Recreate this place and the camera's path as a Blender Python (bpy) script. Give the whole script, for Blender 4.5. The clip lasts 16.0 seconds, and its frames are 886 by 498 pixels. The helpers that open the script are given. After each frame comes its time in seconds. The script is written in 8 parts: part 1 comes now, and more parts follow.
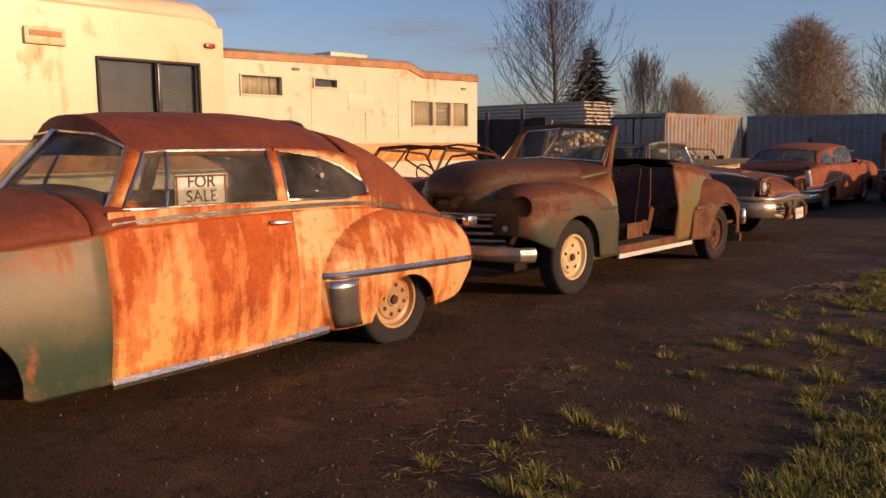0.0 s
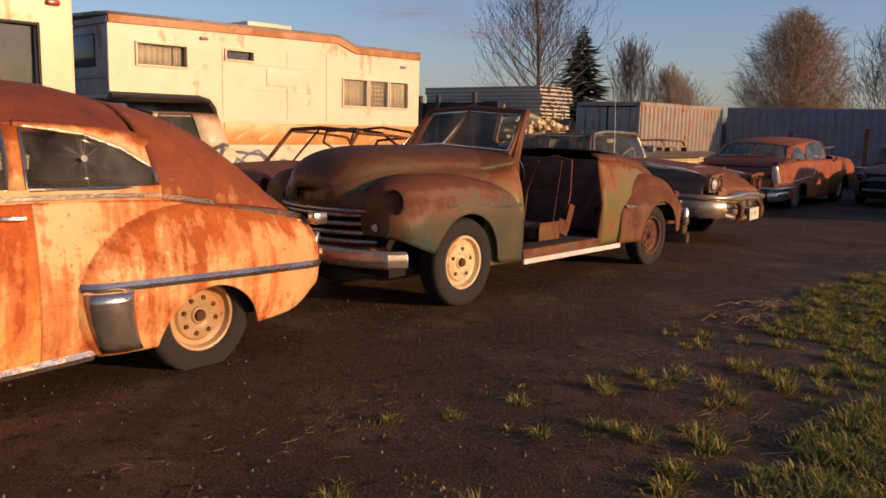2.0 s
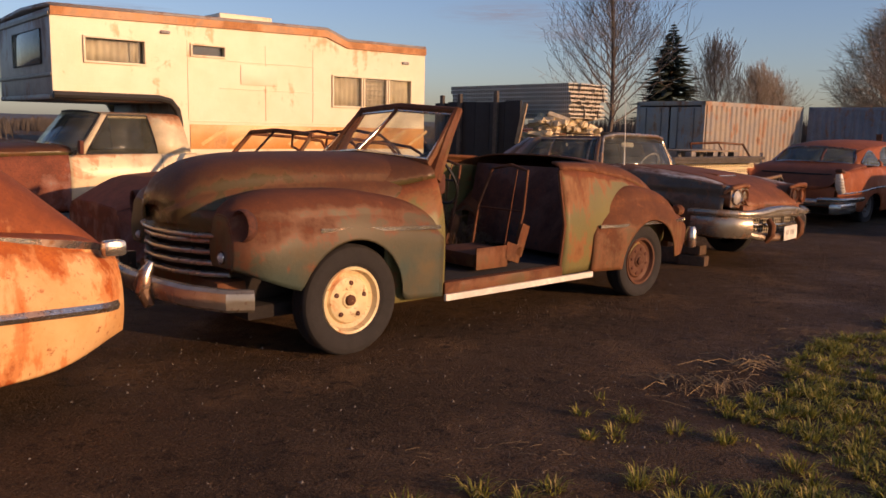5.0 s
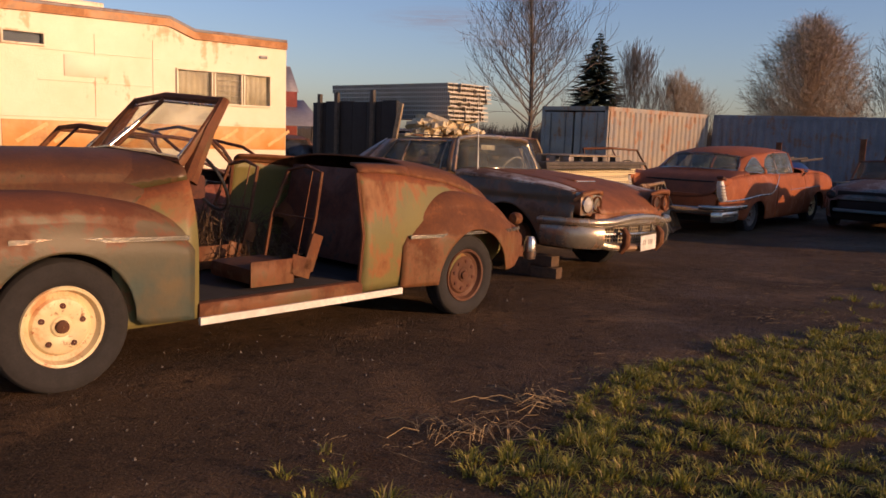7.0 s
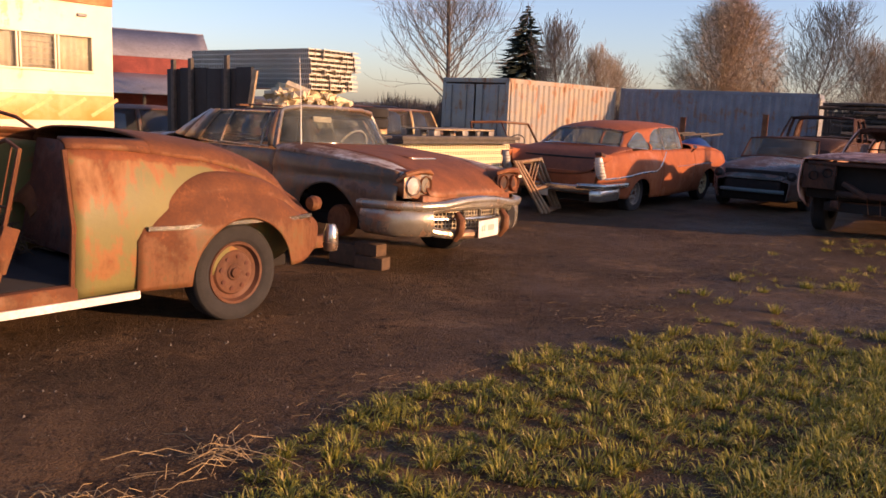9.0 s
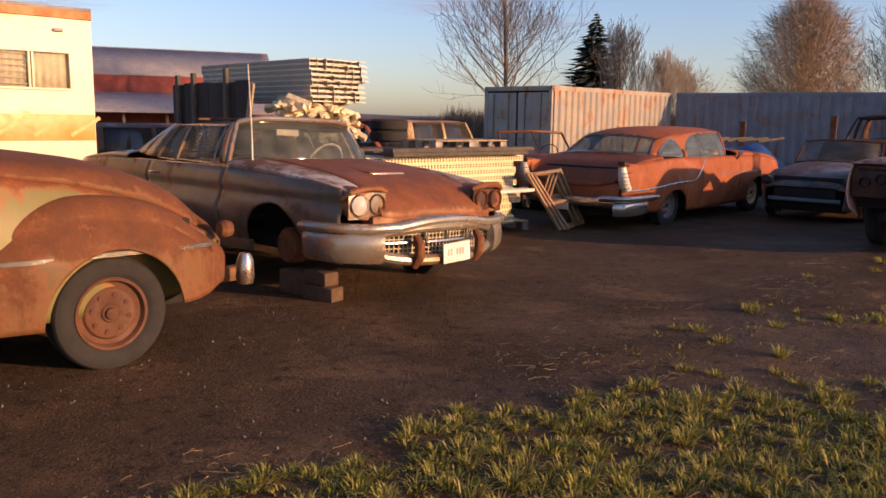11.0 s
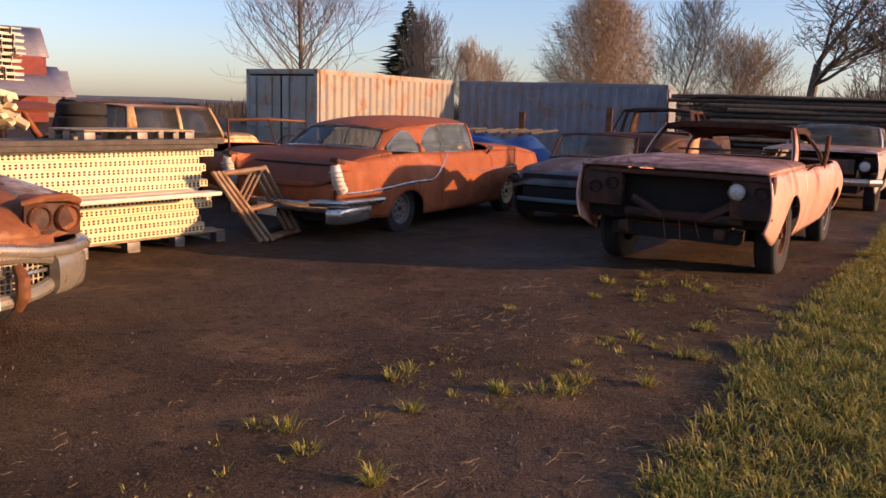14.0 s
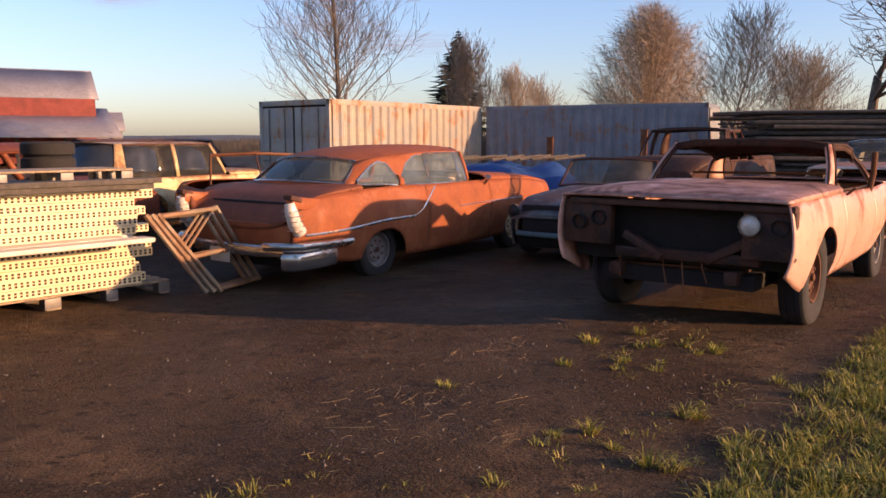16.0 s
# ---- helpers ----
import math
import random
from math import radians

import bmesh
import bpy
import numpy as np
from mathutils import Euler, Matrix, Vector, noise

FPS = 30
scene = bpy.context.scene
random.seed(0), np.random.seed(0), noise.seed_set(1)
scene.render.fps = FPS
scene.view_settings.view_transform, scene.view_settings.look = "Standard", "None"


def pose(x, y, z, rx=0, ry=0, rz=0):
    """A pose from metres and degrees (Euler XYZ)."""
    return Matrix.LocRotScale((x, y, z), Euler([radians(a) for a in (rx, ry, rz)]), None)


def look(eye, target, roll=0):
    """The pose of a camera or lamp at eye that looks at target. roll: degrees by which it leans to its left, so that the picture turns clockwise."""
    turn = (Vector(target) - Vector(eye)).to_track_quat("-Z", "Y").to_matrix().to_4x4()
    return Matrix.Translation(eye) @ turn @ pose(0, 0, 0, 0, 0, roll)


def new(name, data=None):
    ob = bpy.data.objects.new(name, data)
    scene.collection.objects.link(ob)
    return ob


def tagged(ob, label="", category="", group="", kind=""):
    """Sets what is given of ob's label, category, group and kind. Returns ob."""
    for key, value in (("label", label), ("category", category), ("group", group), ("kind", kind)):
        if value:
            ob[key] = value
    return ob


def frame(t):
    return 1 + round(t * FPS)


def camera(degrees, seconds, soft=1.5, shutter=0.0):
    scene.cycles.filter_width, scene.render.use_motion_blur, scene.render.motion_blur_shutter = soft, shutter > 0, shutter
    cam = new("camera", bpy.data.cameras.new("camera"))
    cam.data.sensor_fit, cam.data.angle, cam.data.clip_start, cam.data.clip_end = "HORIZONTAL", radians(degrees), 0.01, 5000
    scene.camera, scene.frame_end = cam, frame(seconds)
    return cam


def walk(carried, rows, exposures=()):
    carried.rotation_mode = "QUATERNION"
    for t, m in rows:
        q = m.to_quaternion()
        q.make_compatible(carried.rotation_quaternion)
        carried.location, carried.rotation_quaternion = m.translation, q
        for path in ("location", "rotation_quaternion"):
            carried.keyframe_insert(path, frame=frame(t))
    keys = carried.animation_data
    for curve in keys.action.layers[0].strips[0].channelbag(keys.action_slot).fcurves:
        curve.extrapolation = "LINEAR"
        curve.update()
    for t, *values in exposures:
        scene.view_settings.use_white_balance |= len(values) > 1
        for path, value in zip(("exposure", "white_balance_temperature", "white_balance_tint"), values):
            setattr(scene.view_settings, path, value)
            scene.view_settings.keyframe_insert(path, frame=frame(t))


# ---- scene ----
# the walk
cam = camera(56.9, 16.0, soft=1.6)
METRES, EYE, TILT, LEAN, TURN = 11.947, 1.4, 0.0, 0.0, 0.0
ROWS = [
    (0.0, 0.0, 0.0, 0.0, -0.03, -7.47, 0.24),
    (0.5, 0.0223, 0.0291, 0.0006, -3.05, -6.94, -1.95),
    (1.0, 0.0421, 0.0525, -0.0005, -4.86, -7.75, -0.62),
    (1.5, 0.0655, 0.0733, 0.0, -2.59, -8.37, -1.8),
    (2.0, 0.0855, 0.0983, -0.0007, -0.32, -8.52, -1.35),
    (2.5, 0.1023, 0.1184, 0.0016, 0.82, -8.2, -0.96),
    (3.0, 0.1275, 0.1353, -0.0001, 7.42, -7.64, -2.11),
    (3.5, 0.1486, 0.1568, -0.0015, 5.3, -8.61, -2.29),
    (6.0, 0.2331, 0.2623, 0.0037, 6.39, -8.35, -0.72),
    (6.5, 0.2563, 0.2795, 0.002, 6.79, -7.91, -3.01),
    (7.0, 0.2796, 0.2986, -0.0009, 1.52, -8.06, -2.01),
    (7.5, 0.3012, 0.3238, 0.0003, -1.78, -10.01, -2.6),
    (8.0, 0.3258, 0.342, -0.0016, -2.28, -8.86, -2.67),
    (8.5, 0.3505, 0.3607, -0.0005, -3.2, -9.13, -2.99),
    (9.0, 0.3718, 0.3871, 0.0004, -3.01, -9.72, -2.45),
    (9.5, 0.3888, 0.4073, 0.0005, -4.04, -9.17, -0.82),
    (12.0, 0.4984, 0.5188, -0.0023, 5.14, -8.79, -1.36),
    (12.5, 0.5185, 0.5464, 0.0012, -0.66, -8.03, -1.41),
    (13.0, 0.5433, 0.5717, -0.0016, -2.77, -8.78, -0.37),
    (13.5, 0.5676, 0.5982, -0.0007, -6.03, -8.79, -0.7),
    (14.0, 0.5877, 0.6292, 0.0016, -9.92, -9.56, -1.85),
    (14.5, 0.6133, 0.6542, -0.0001, -9.0, -8.84, -1.25),
    (15.0, 0.6358, 0.6783, 0.0011, -9.87, -8.53, -1.93),
    (15.5, 0.654, 0.7049, 0.0023, -8.64, -7.34, -2.73),
    (16.0, 0.6766, 0.7265, 0.0002, -6.0, -7.62, 0.02),
]
walk(cam, [(t, pose(0, 0, EYE, TILT, LEAN, TURN) @ pose(METRES * x, METRES * y, METRES * z, 90 + pitch, roll, yaw)) for t, x, y, z, yaw, pitch, roll in ROWS],
     [(0.0, -0.22, 6350, 20), (3.0, -0.12, 6350, 20), (6.9, -0.15, 6350, 20), (7.4, 0.4, 6500, 22), (8.3, 0.68, 6650, 25), (9.5, 0.66, 6550, 22), (12.0, 0.40, 6450, 21), (12.6, 0.57, 6400, 21), (14.0, 0.64, 6400, 21), (16.0, 0.76, 6400, 21)])

# world and sun: low evening sun
SUN_AZ, SUN_EL = math.atan2(-0.40, 0.92), radians(11.5)
world = bpy.data.worlds.new("world")
scene.world = world
world.use_nodes = True
wn = world.node_tree
sky = wn.nodes.new("ShaderNodeTexSky")
sky.sky_type, sky.sun_disc = "NISHITA", False
sky.sun_elevation, sky.sun_rotation = SUN_EL, math.pi / 2 - SUN_AZ
sky.air_density, sky.dust_density, sky.ozone_density = 1.0, 0.9, 2.6
wn.nodes["Background"].inputs["Strength"].default_value = 0.15
tint = wn.nodes.new("ShaderNodeMix")
tint.data_type, tint.blend_type = "RGBA", "MULTIPLY"
tint.inputs[0].default_value, tint.inputs[7].default_value = 1.0, (1.03, 0.97, 1.06, 1)
wn.links.new(sky.outputs[0], tint.inputs[6])
wn.links.new(tint.outputs[2], wn.nodes["Background"].inputs["Color"])
sun_dir = Vector((math.cos(SUN_AZ) * math.cos(SUN_EL), math.sin(SUN_AZ) * math.cos(SUN_EL), math.sin(SUN_EL)))
sun = new("sun", bpy.data.lights.new("sun", "SUN"))
sun.data.energy, sun.data.angle, sun.data.color = 5.0, radians(0.6), (1.0, 0.585, 0.28)
sun.matrix_world = look(sun_dir * 50, (0, 0, 0))


# ---- materials ----
def nodes_of(name, rough=0.8, metal=0.0):
    m = bpy.data.materials.new(name)
    m.use_nodes = True
    nt = m.node_tree
    b = nt.nodes["Principled BSDF"]
    b.inputs["Roughness"].default_value, b.inputs["Metallic"].default_value = rough, metal
    return m, nt, b


def add(nt, kind, **inputs):
    n = nt.nodes.new("ShaderNode" + kind)
    for k, v in inputs.items():
        n.inputs[k.replace("_", " ")].default_value = v
    return n


def noise_of(nt, scale, detail=6, stretch=(1, 1, 1), rough=0.6, offset=0.0, dist=0.0):
    tc, mp, n = add(nt, "TexCoord"), add(nt, "Mapping"), add(nt, "TexNoise", Scale=scale, Detail=detail, Roughness=rough, Distortion=dist)
    mp.inputs["Scale"].default_value, mp.inputs["Location"].default_value = stretch, (offset, offset * 0.7, offset * 1.3)
    nt.links.new(tc.outputs["Object"], mp.inputs[0])
    nt.links.new(mp.outputs[0], n.inputs["Vector"])
    return n.outputs["Fac"]


def ramp(nt, src, stops):
    r = nt.nodes.new("ShaderNodeValToRGB")
    els = r.color_ramp.elements
    while len(els) < len(stops):
        els.new(0.5)
    for e, (p, c) in zip(els, stops):
        e.position, e.color = p, (*c, 1) if len(c) == 3 else c
    nt.links.new(src, r.inputs[0])
    return r.outputs["Color"]


def mixc(nt, fac, a, b, how="MIX"):
    m = nt.nodes.new("ShaderNodeMix")
    m.data_type, m.blend_type = "RGBA", how
    for sock, v in ((m.inputs[0], fac), (m.inputs[6], a), (m.inputs[7], b)):
        if isinstance(v, (int, float)):
            sock.default_value = v
        elif isinstance(v, tuple):
            sock.default_value = (*v, 1)
        else:
            nt.links.new(v, sock)
    return m.outputs[2]


def bump(nt, b, src, strength=0.3, distance=0.01):
    n = add(nt, "Bump", Strength=strength, Distance=distance)
    nt.links.new(src, n.inputs["Height"])
    nt.links.new(n.outputs[0], b.inputs["Normal"])


def step(a, b):
    return [(a, (0, 0, 0)), (b, (1, 1, 1))]


def plain(name, colour, rough=0.6, metal=0.0, vary=0.25, scale=6.0, bumps=0.15):
    m, nt, b = nodes_of(name, rough, metal)
    c = mixc(nt, ramp(nt, noise_of(nt, scale, 8), step(0.3, 0.7)), tuple(v * (1 - vary) for v in colour), tuple(min(1, v * (1 + vary)) for v in colour))
    c = mixc(nt, ramp(nt, noise_of(nt, scale * 7, 4), step(0.45, 0.75)), c, tuple(v * (1 - vary) for v in colour))
    nt.links.new(c, b.inputs["Base Color"])
    if bumps:
        bump(nt, b, noise_of(nt, scale * 9, 4), bumps, 0.004)
    return m


def rusty(name, paint, light=(0.50, 0.16, 0.035), dark=(0.11, 0.03, 0.012), cover=0.5, deep=0.5, streak=0.5, top=0.3, rough=0.62, seed=0.0, paint2=None, low=None):
    """Old paint, rusted through in patches and runs; more so on faces that look up. low: (colour, from z, to z) of paint that is left near the sill."""
    m, nt, b = nodes_of(name, rough)
    p = mixc(nt, ramp(nt, noise_of(nt, 2.3, 6, offset=seed + 5), step(0.4, 0.62)), paint, paint2 or tuple(v * 0.7 for v in paint))
    if low:
        tc, sp = add(nt, "TexCoord"), add(nt, "SeparateXYZ")
        nt.links.new(tc.outputs["Object"], sp.inputs[0])
        mr = add(nt, "MapRange", From_Min=low[2], From_Max=low[1])
        nt.links.new(sp.outputs[2], mr.inputs[0])
        wob = nt.nodes.new("ShaderNodeMath")
        wob.operation = "MULTIPLY"
        nt.links.new(mr.outputs[0], wob.inputs[0])
        nt.links.new(ramp(nt, noise_of(nt, 3.0, 7, offset=seed + 2), step(0.30, 0.55)), wob.inputs[1])
        p = mixc(nt, wob.outputs[0], p, low[0])
    r = mixc(nt, ramp(nt, noise_of(nt, 5.0, 9, offset=seed, rough=0.7), step(0.55 - 0.3 * deep, 0.95 - 0.3 * deep)), light, dark)
    r = mixc(nt, ramp(nt, noise_of(nt, 60, 3, offset=seed), step(0.45, 0.8)), r, tuple(v * 1.5 for v in dark))
    big = noise_of(nt, 1.5, 9, offset=seed + 1, rough=0.68, dist=0.4)
    run = noise_of(nt, 9.0, 5, (1, 1, 0.12), offset=seed + 3)
    geo, sp2 = add(nt, "NewGeometry"), add(nt, "SeparateXYZ")
    nt.links.new(geo.outputs["Normal"], sp2.inputs[0])
    def math_of(op, a, c):
        n = nt.nodes.new("ShaderNodeMath")
        n.operation = op
        for s, v in zip(n.inputs, (a, c)):
            if isinstance(v, (int, float)):
                s.default_value = v
            else:
                nt.links.new(v, s)
        return n.outputs[0]
    f = math_of("ADD", big, math_of("MULTIPLY", math_of("SUBTRACT", run, 0.5), streak * 0.6))
    f = math_of("ADD", f, math_of("MULTIPLY", math_of("MAXIMUM", sp2.outputs[2], 0.0), top))
    raw = f
    f = ramp(nt, raw, step(0.62 - 0.35 * cover, 0.76 - 0.35 * cover))
    fleck = noise_of(nt, 24, 8, offset=seed + 6, rough=0.7)
    p = mixc(nt, ramp(nt, fleck, step(0.58, 0.68) if cover > 0.08 else step(0.74, 0.84)), p, tuple(min(1, 0.5 * u + 0.5 * w) for u, w in zip(light, dark)))
    r = mixc(nt, ramp(nt, noise_of(nt, 13, 8, (1, 1, 0.6), offset=seed + 8, rough=0.75), step(0.60, 0.72)), r, tuple(min(1, 1.5 * u) for u in light))
    r = mixc(nt, ramp(nt, noise_of(nt, 7, 9, offset=seed + 4, rough=0.75), step(0.64, 0.74)), r, tuple(0.5 * (u + w) for u, w in zip(paint, light)))
    rim = ramp(nt, raw, [(0.60 - 0.35 * cover, (0, 0, 0)), (0.66 - 0.35 * cover, (0.55, 0.55, 0.55)), (0.74 - 0.35 * cover, (0, 0, 0))])
    c = mixc(nt, rim, mixc(nt, f, p, r), tuple(min(1, 1.35 * u) for u in light))
    nt.links.new(c, b.inputs["Base Color"])
    nt.links.new(ramp(nt, f, [(0, (rough - 0.18,) * 3), (1, (min(1, rough + 0.2),) * 3)]), b.inputs["Roughness"])
    b.inputs["Specular IOR Level"].default_value = 0.28
    bump(nt, b, noise_of(nt, 38, 6, offset=seed), 0.32, 0.006)
    return m


M = {}
M["c1_side"] = rusty("rust_orange_cream", (0.74, 0.46, 0.20), (0.50, 0.135, 0.022), (0.22, 0.046, 0.013), 0.37, 0.48, 1.2, 0.20, seed=1, paint2=(0.64, 0.34, 0.12))
M["c1_door"] = rusty("rust_orange_door", (0.62, 0.24, 0.05), (0.52, 0.12, 0.018), (0.22, 0.04, 0.012), 0.44, 0.45, 1.3, 0.6, seed=2, paint2=(0.66, 0.34, 0.10), low=((0.78, 0.46, 0.15), 0.25, 0.85))
M["c1_tail"] = rusty("rust_red_tail", (0.62, 0.34, 0.15), (0.30, 0.085, 0.024), (0.13, 0.034, 0.015), 0.60, 0.5, 0.9, 0.3, 0.55, seed=23)
M["c1_top"] = rusty("rust_dark_red", (0.30, 0.12, 0.06), (0.25, 0.065, 0.025), (0.09, 0.026, 0.016), 0.8, 0.6, 0.2, 0.3, 0.5, seed=3)
M["c1_fender"] = rusty("rust_grey_green", (0.13, 0.125, 0.075), (0.30, 0.11, 0.04), (0.13, 0.04, 0.02), 0.03, 0.5, 0.35, 0.5, seed=4, paint2=(0.20, 0.16, 0.09), low=((0.05, 0.078, 0.05), 0.40, 0.72))
M["c2_side"] = rusty("olive_paint_with_rust", (0.185, 0.155, 0.05), (0.24, 0.078, 0.026), (0.10, 0.034, 0.016), 0.02, 0.45, 0.7, 0.42, seed=5, paint2=(0.155, 0.135, 0.052))
M["c2_fender"] = rusty("olive_fender_with_rust", (0.105, 0.075, 0.036), (0.15, 0.050, 0.020), (0.07, 0.026, 0.014), 0.02, 0.5, 0.5, 0.34, seed=6, paint2=(0.12, 0.09, 0.045), low=((0.055, 0.072, 0.055), 0.55, 0.80))
M["c2_rust"] = rusty("rust_brown_fender", (0.15, 0.062, 0.026), (0.165, 0.058, 0.020), (0.065, 0.026, 0.013), 0.6, 0.6, 0.6, 0.3, seed=7, paint2=(0.12, 0.085, 0.035))
M["c2_top"] = rusty("rust_hood_brown", (0.10, 0.068, 0.024), (0.125, 0.048, 0.017), (0.052, 0.024, 0.013), 0.10, 0.5, 0.5, 0.36, 0.45, seed=8, paint2=(0.085, 0.066, 0.027))
M["c3_side"] = rusty("rust_dark_brown_grey", (0.085, 0.066, 0.045), (0.17, 0.078, 0.036), (0.055, 0.03, 0.018), 0.26, 0.6, 0.6, 0.05, 0.5, seed=9, paint2=(0.13, 0.105, 0.075))
M["c3_top"] = rusty("rust_hood_red", (0.30, 0.17, 0.09), (0.235, 0.078, 0.026), (0.085, 0.032, 0.015), 0.46, 0.6, 0.3, 0.3, 0.5, seed=10, paint2=(0.12, 0.07, 0.04))
M["c3_shoulder"] = rusty("flaking_white_shoulder", (0.46, 0.42, 0.35), (0.16, 0.07, 0.035), (0.06, 0.032, 0.02), 0.52, 0.6, 0.5, 0.0, 0.55, seed=27, paint2=(0.38, 0.34, 0.28))
M["c4"] = rusty("rust_even_orange", (0.31, 0.108, 0.042), (0.31, 0.088, 0.027), (0.16, 0.042, 0.016), 0.7, 0.4, 0.3, 0.2, 0.5, seed=11, paint2=(0.25, 0.09, 0.04))
# darker copy of c4: the trunk lid's shade is mixed into its rust
M["c4_deck"] = rusty("rust_shaded_deck", (0.20, 0.07, 0.03), (0.22, 0.066, 0.024), (0.10, 0.03, 0.014), 0.7, 0.5, 0.3, 0.2, 0.45, seed=28)
M["c5"] = rusty("rust_grey_green", (0.075, 0.082, 0.075), (0.13, 0.07, 0.05), (0.05, 0.03, 0.025), 0.34, 0.5, 0.3, 0.1, 0.42, seed=12, paint2=(0.17, 0.175, 0.155))
M["c6"] = rusty("faded_pink_paint", (0.68, 0.40, 0.30), (0.36, 0.13, 0.07), (0.10, 0.04, 0.028), 0.16, 0.55, 0.4, 0.14, 0.5, seed=13, paint2=(0.60, 0.33, 0.24))
M["c6_hood"] = rusty("worn_pink_paint", (0.62, 0.36, 0.28), (0.16, 0.07, 0.045), (0.06, 0.03, 0.022), 0.24, 0.6, 0.2, 0.10, 0.5, seed=26, paint2=(0.50, 0.28, 0.21))
# dark rust; the base is deepened for shade on the stripped nose
M["c6_dark"] = rusty("rust_and_shade_black_brown", (0.028, 0.019, 0.016), (0.085, 0.034, 0.02), (0.02, 0.014, 0.012), 0.5, 0.6, 0.3, 0.2, 0.7, seed=14)
M["white_car"] = rusty("dirty_white_paint", (0.66, 0.62, 0.55), (0.36, 0.16, 0.08), (0.12, 0.06, 0.04), 0.22, 0.5, 0.4, 0.2, 0.4, seed=15)
M["wreck"] = rusty("rust_dull_red", (0.16, 0.10, 0.085), (0.24, 0.075, 0.04), (0.08, 0.03, 0.02), 0.6, 0.5, 0.3, 0.3, 0.6, seed=16, paint2=(0.34, 0.30, 0.27))
M["pickup"] = rusty("cream_cab_paint", (0.78, 0.66, 0.42), (0.42, 0.16, 0.05), (0.12, 0.05, 0.03), 0.05, 0.5, 0.4, 0.15, 0.45, seed=17)
M["black_iron"] = rusty("dark_rusty_iron", (0.05, 0.04, 0.035), (0.14, 0.05, 0.03), (0.035, 0.02, 0.015), 0.6, 0.6, 0.2, 0.1, 0.7, seed=18)
# shade below cars and inside their openings is put into this near-black
M["under"] = plain("underbody_and_hollow_shade", (0.018, 0.014, 0.012), 0.95)
M["tyre"] = plain("old_tyre_rubber", (0.022, 0.019, 0.017), 0.9, scale=12)
M["rim_cream"] = rusty("cream_wheel_paint", (0.82, 0.66, 0.36), (0.45, 0.18, 0.06), (0.12, 0.05, 0.03), 0.16, 0.5, 0.2, 0.0, 0.5, seed=19)
M["rim_gold"] = rusty("rusty_gold_wheel", (0.60, 0.40, 0.19), (0.42, 0.17, 0.05), (0.14, 0.05, 0.03), 0.40, 0.5, 0.2, 0.0, 0.5, seed=20)
M["rim_rust"] = rusty("rusty_brown_wheel", (0.10, 0.052, 0.032), (0.13, 0.055, 0.027), (0.05, 0.024, 0.016), 0.7, 0.5, 0.2, 0.0, 0.7, seed=21)
M["rim_grey"] = plain("grey_wheel", (0.20, 0.18, 0.16), 0.5, 0.4)
M["chrome"] = rusty("pitted_chrome", (0.52, 0.49, 0.44), (0.28, 0.14, 0.07), (0.13, 0.07, 0.04), 0.30, 0.4, 0.3, 0.0, 0.36, seed=22)
M["chrome"].node_tree.nodes["Principled BSDF"].inputs["Metallic"].default_value = 0.85
M["chrome"].node_tree.nodes["Principled BSDF"].inputs["Specular IOR Level"].default_value = 0.5
M["chrome_dull"] = rusty("dull_pitted_chrome", (0.40, 0.36, 0.29), (0.26, 0.13, 0.06), (0.10, 0.055, 0.035), 0.30, 0.5, 0.5, 0.0, 0.42, seed=24, paint2=(0.28, 0.24, 0.18))
M["chrome_dull"].node_tree.nodes["Principled BSDF"].inputs["Metallic"].default_value = 0.6
M["grille_paint"] = plain("tarnished_grille", (0.46, 0.38, 0.26), 0.5, 0.3)
M["filler"] = rusty("bare_grey_filler", (0.42, 0.36, 0.29), (0.24, 0.08, 0.03), (0.10, 0.04, 0.02), 0.25, 0.5, 0.4, 0.0, 0.6, seed=25)
M["seat"] = plain("rotten_seat", (0.10, 0.055, 0.03), 0.95)
M["rubber"] = plain("black_rubber", (0.015, 0.014, 0.013), 0.6)


def glass(name, tint, rough, alpha):
    m, nt, b = nodes_of(name, rough)
    b.inputs["Base Color"].default_value = (*tint, 1)
    c = mixc(nt, ramp(nt, noise_of(nt, 7, 8), step(0.35, 0.75)), tint, tuple(min(1, v * 2.2 + 0.02) for v in tint))
    nt.links.new(c, b.inputs["Base Color"])
    tr, mx = add(nt, "BsdfTransparent", Color=(0.90, 0.93, 0.91, 1)), nt.nodes.new("ShaderNodeMixShader")
    nt.links.new(ramp(nt, noise_of(nt, 3.0, 8, offset=3), [(0.3, (alpha - 0.12,) * 3), (0.75, (alpha + 0.2,) * 3)]), mx.inputs[0])
    nt.links.new(tr.outputs[0], mx.inputs[1])
    nt.links.new(b.outputs[0], mx.inputs[2])
    nt.links.new(mx.outputs[0], nt.nodes["Material Output"].inputs["Surface"])
    return m


M["glass"] = glass("dusty_glass", (0.12, 0.11, 0.09), 0.08, 0.20)
M["glass_hazy"] = glass("hazy_glass", (0.07, 0.075, 0.065), 0.10, 0.34)
# blue tint paints the sky's reflection into the hardtop's side panes
M["glass_blue"] = glass("sky_tinted_pale_glass", (0.10, 0.13, 0.15), 0.06, 0.32)
M["glass_dark"] = glass("dark_glass", (0.02, 0.022, 0.024), 0.05, 0.72)
M["lens"] = plain("lamp_glass", (0.55, 0.52, 0.46), 0.12, 0.0, 0.2)
M["lens_red"] = plain("tail_lamp_glass", (0.35, 0.05, 0.03), 0.2)
M["white"] = plain("white_paint", (0.74, 0.70, 0.60), 0.6)
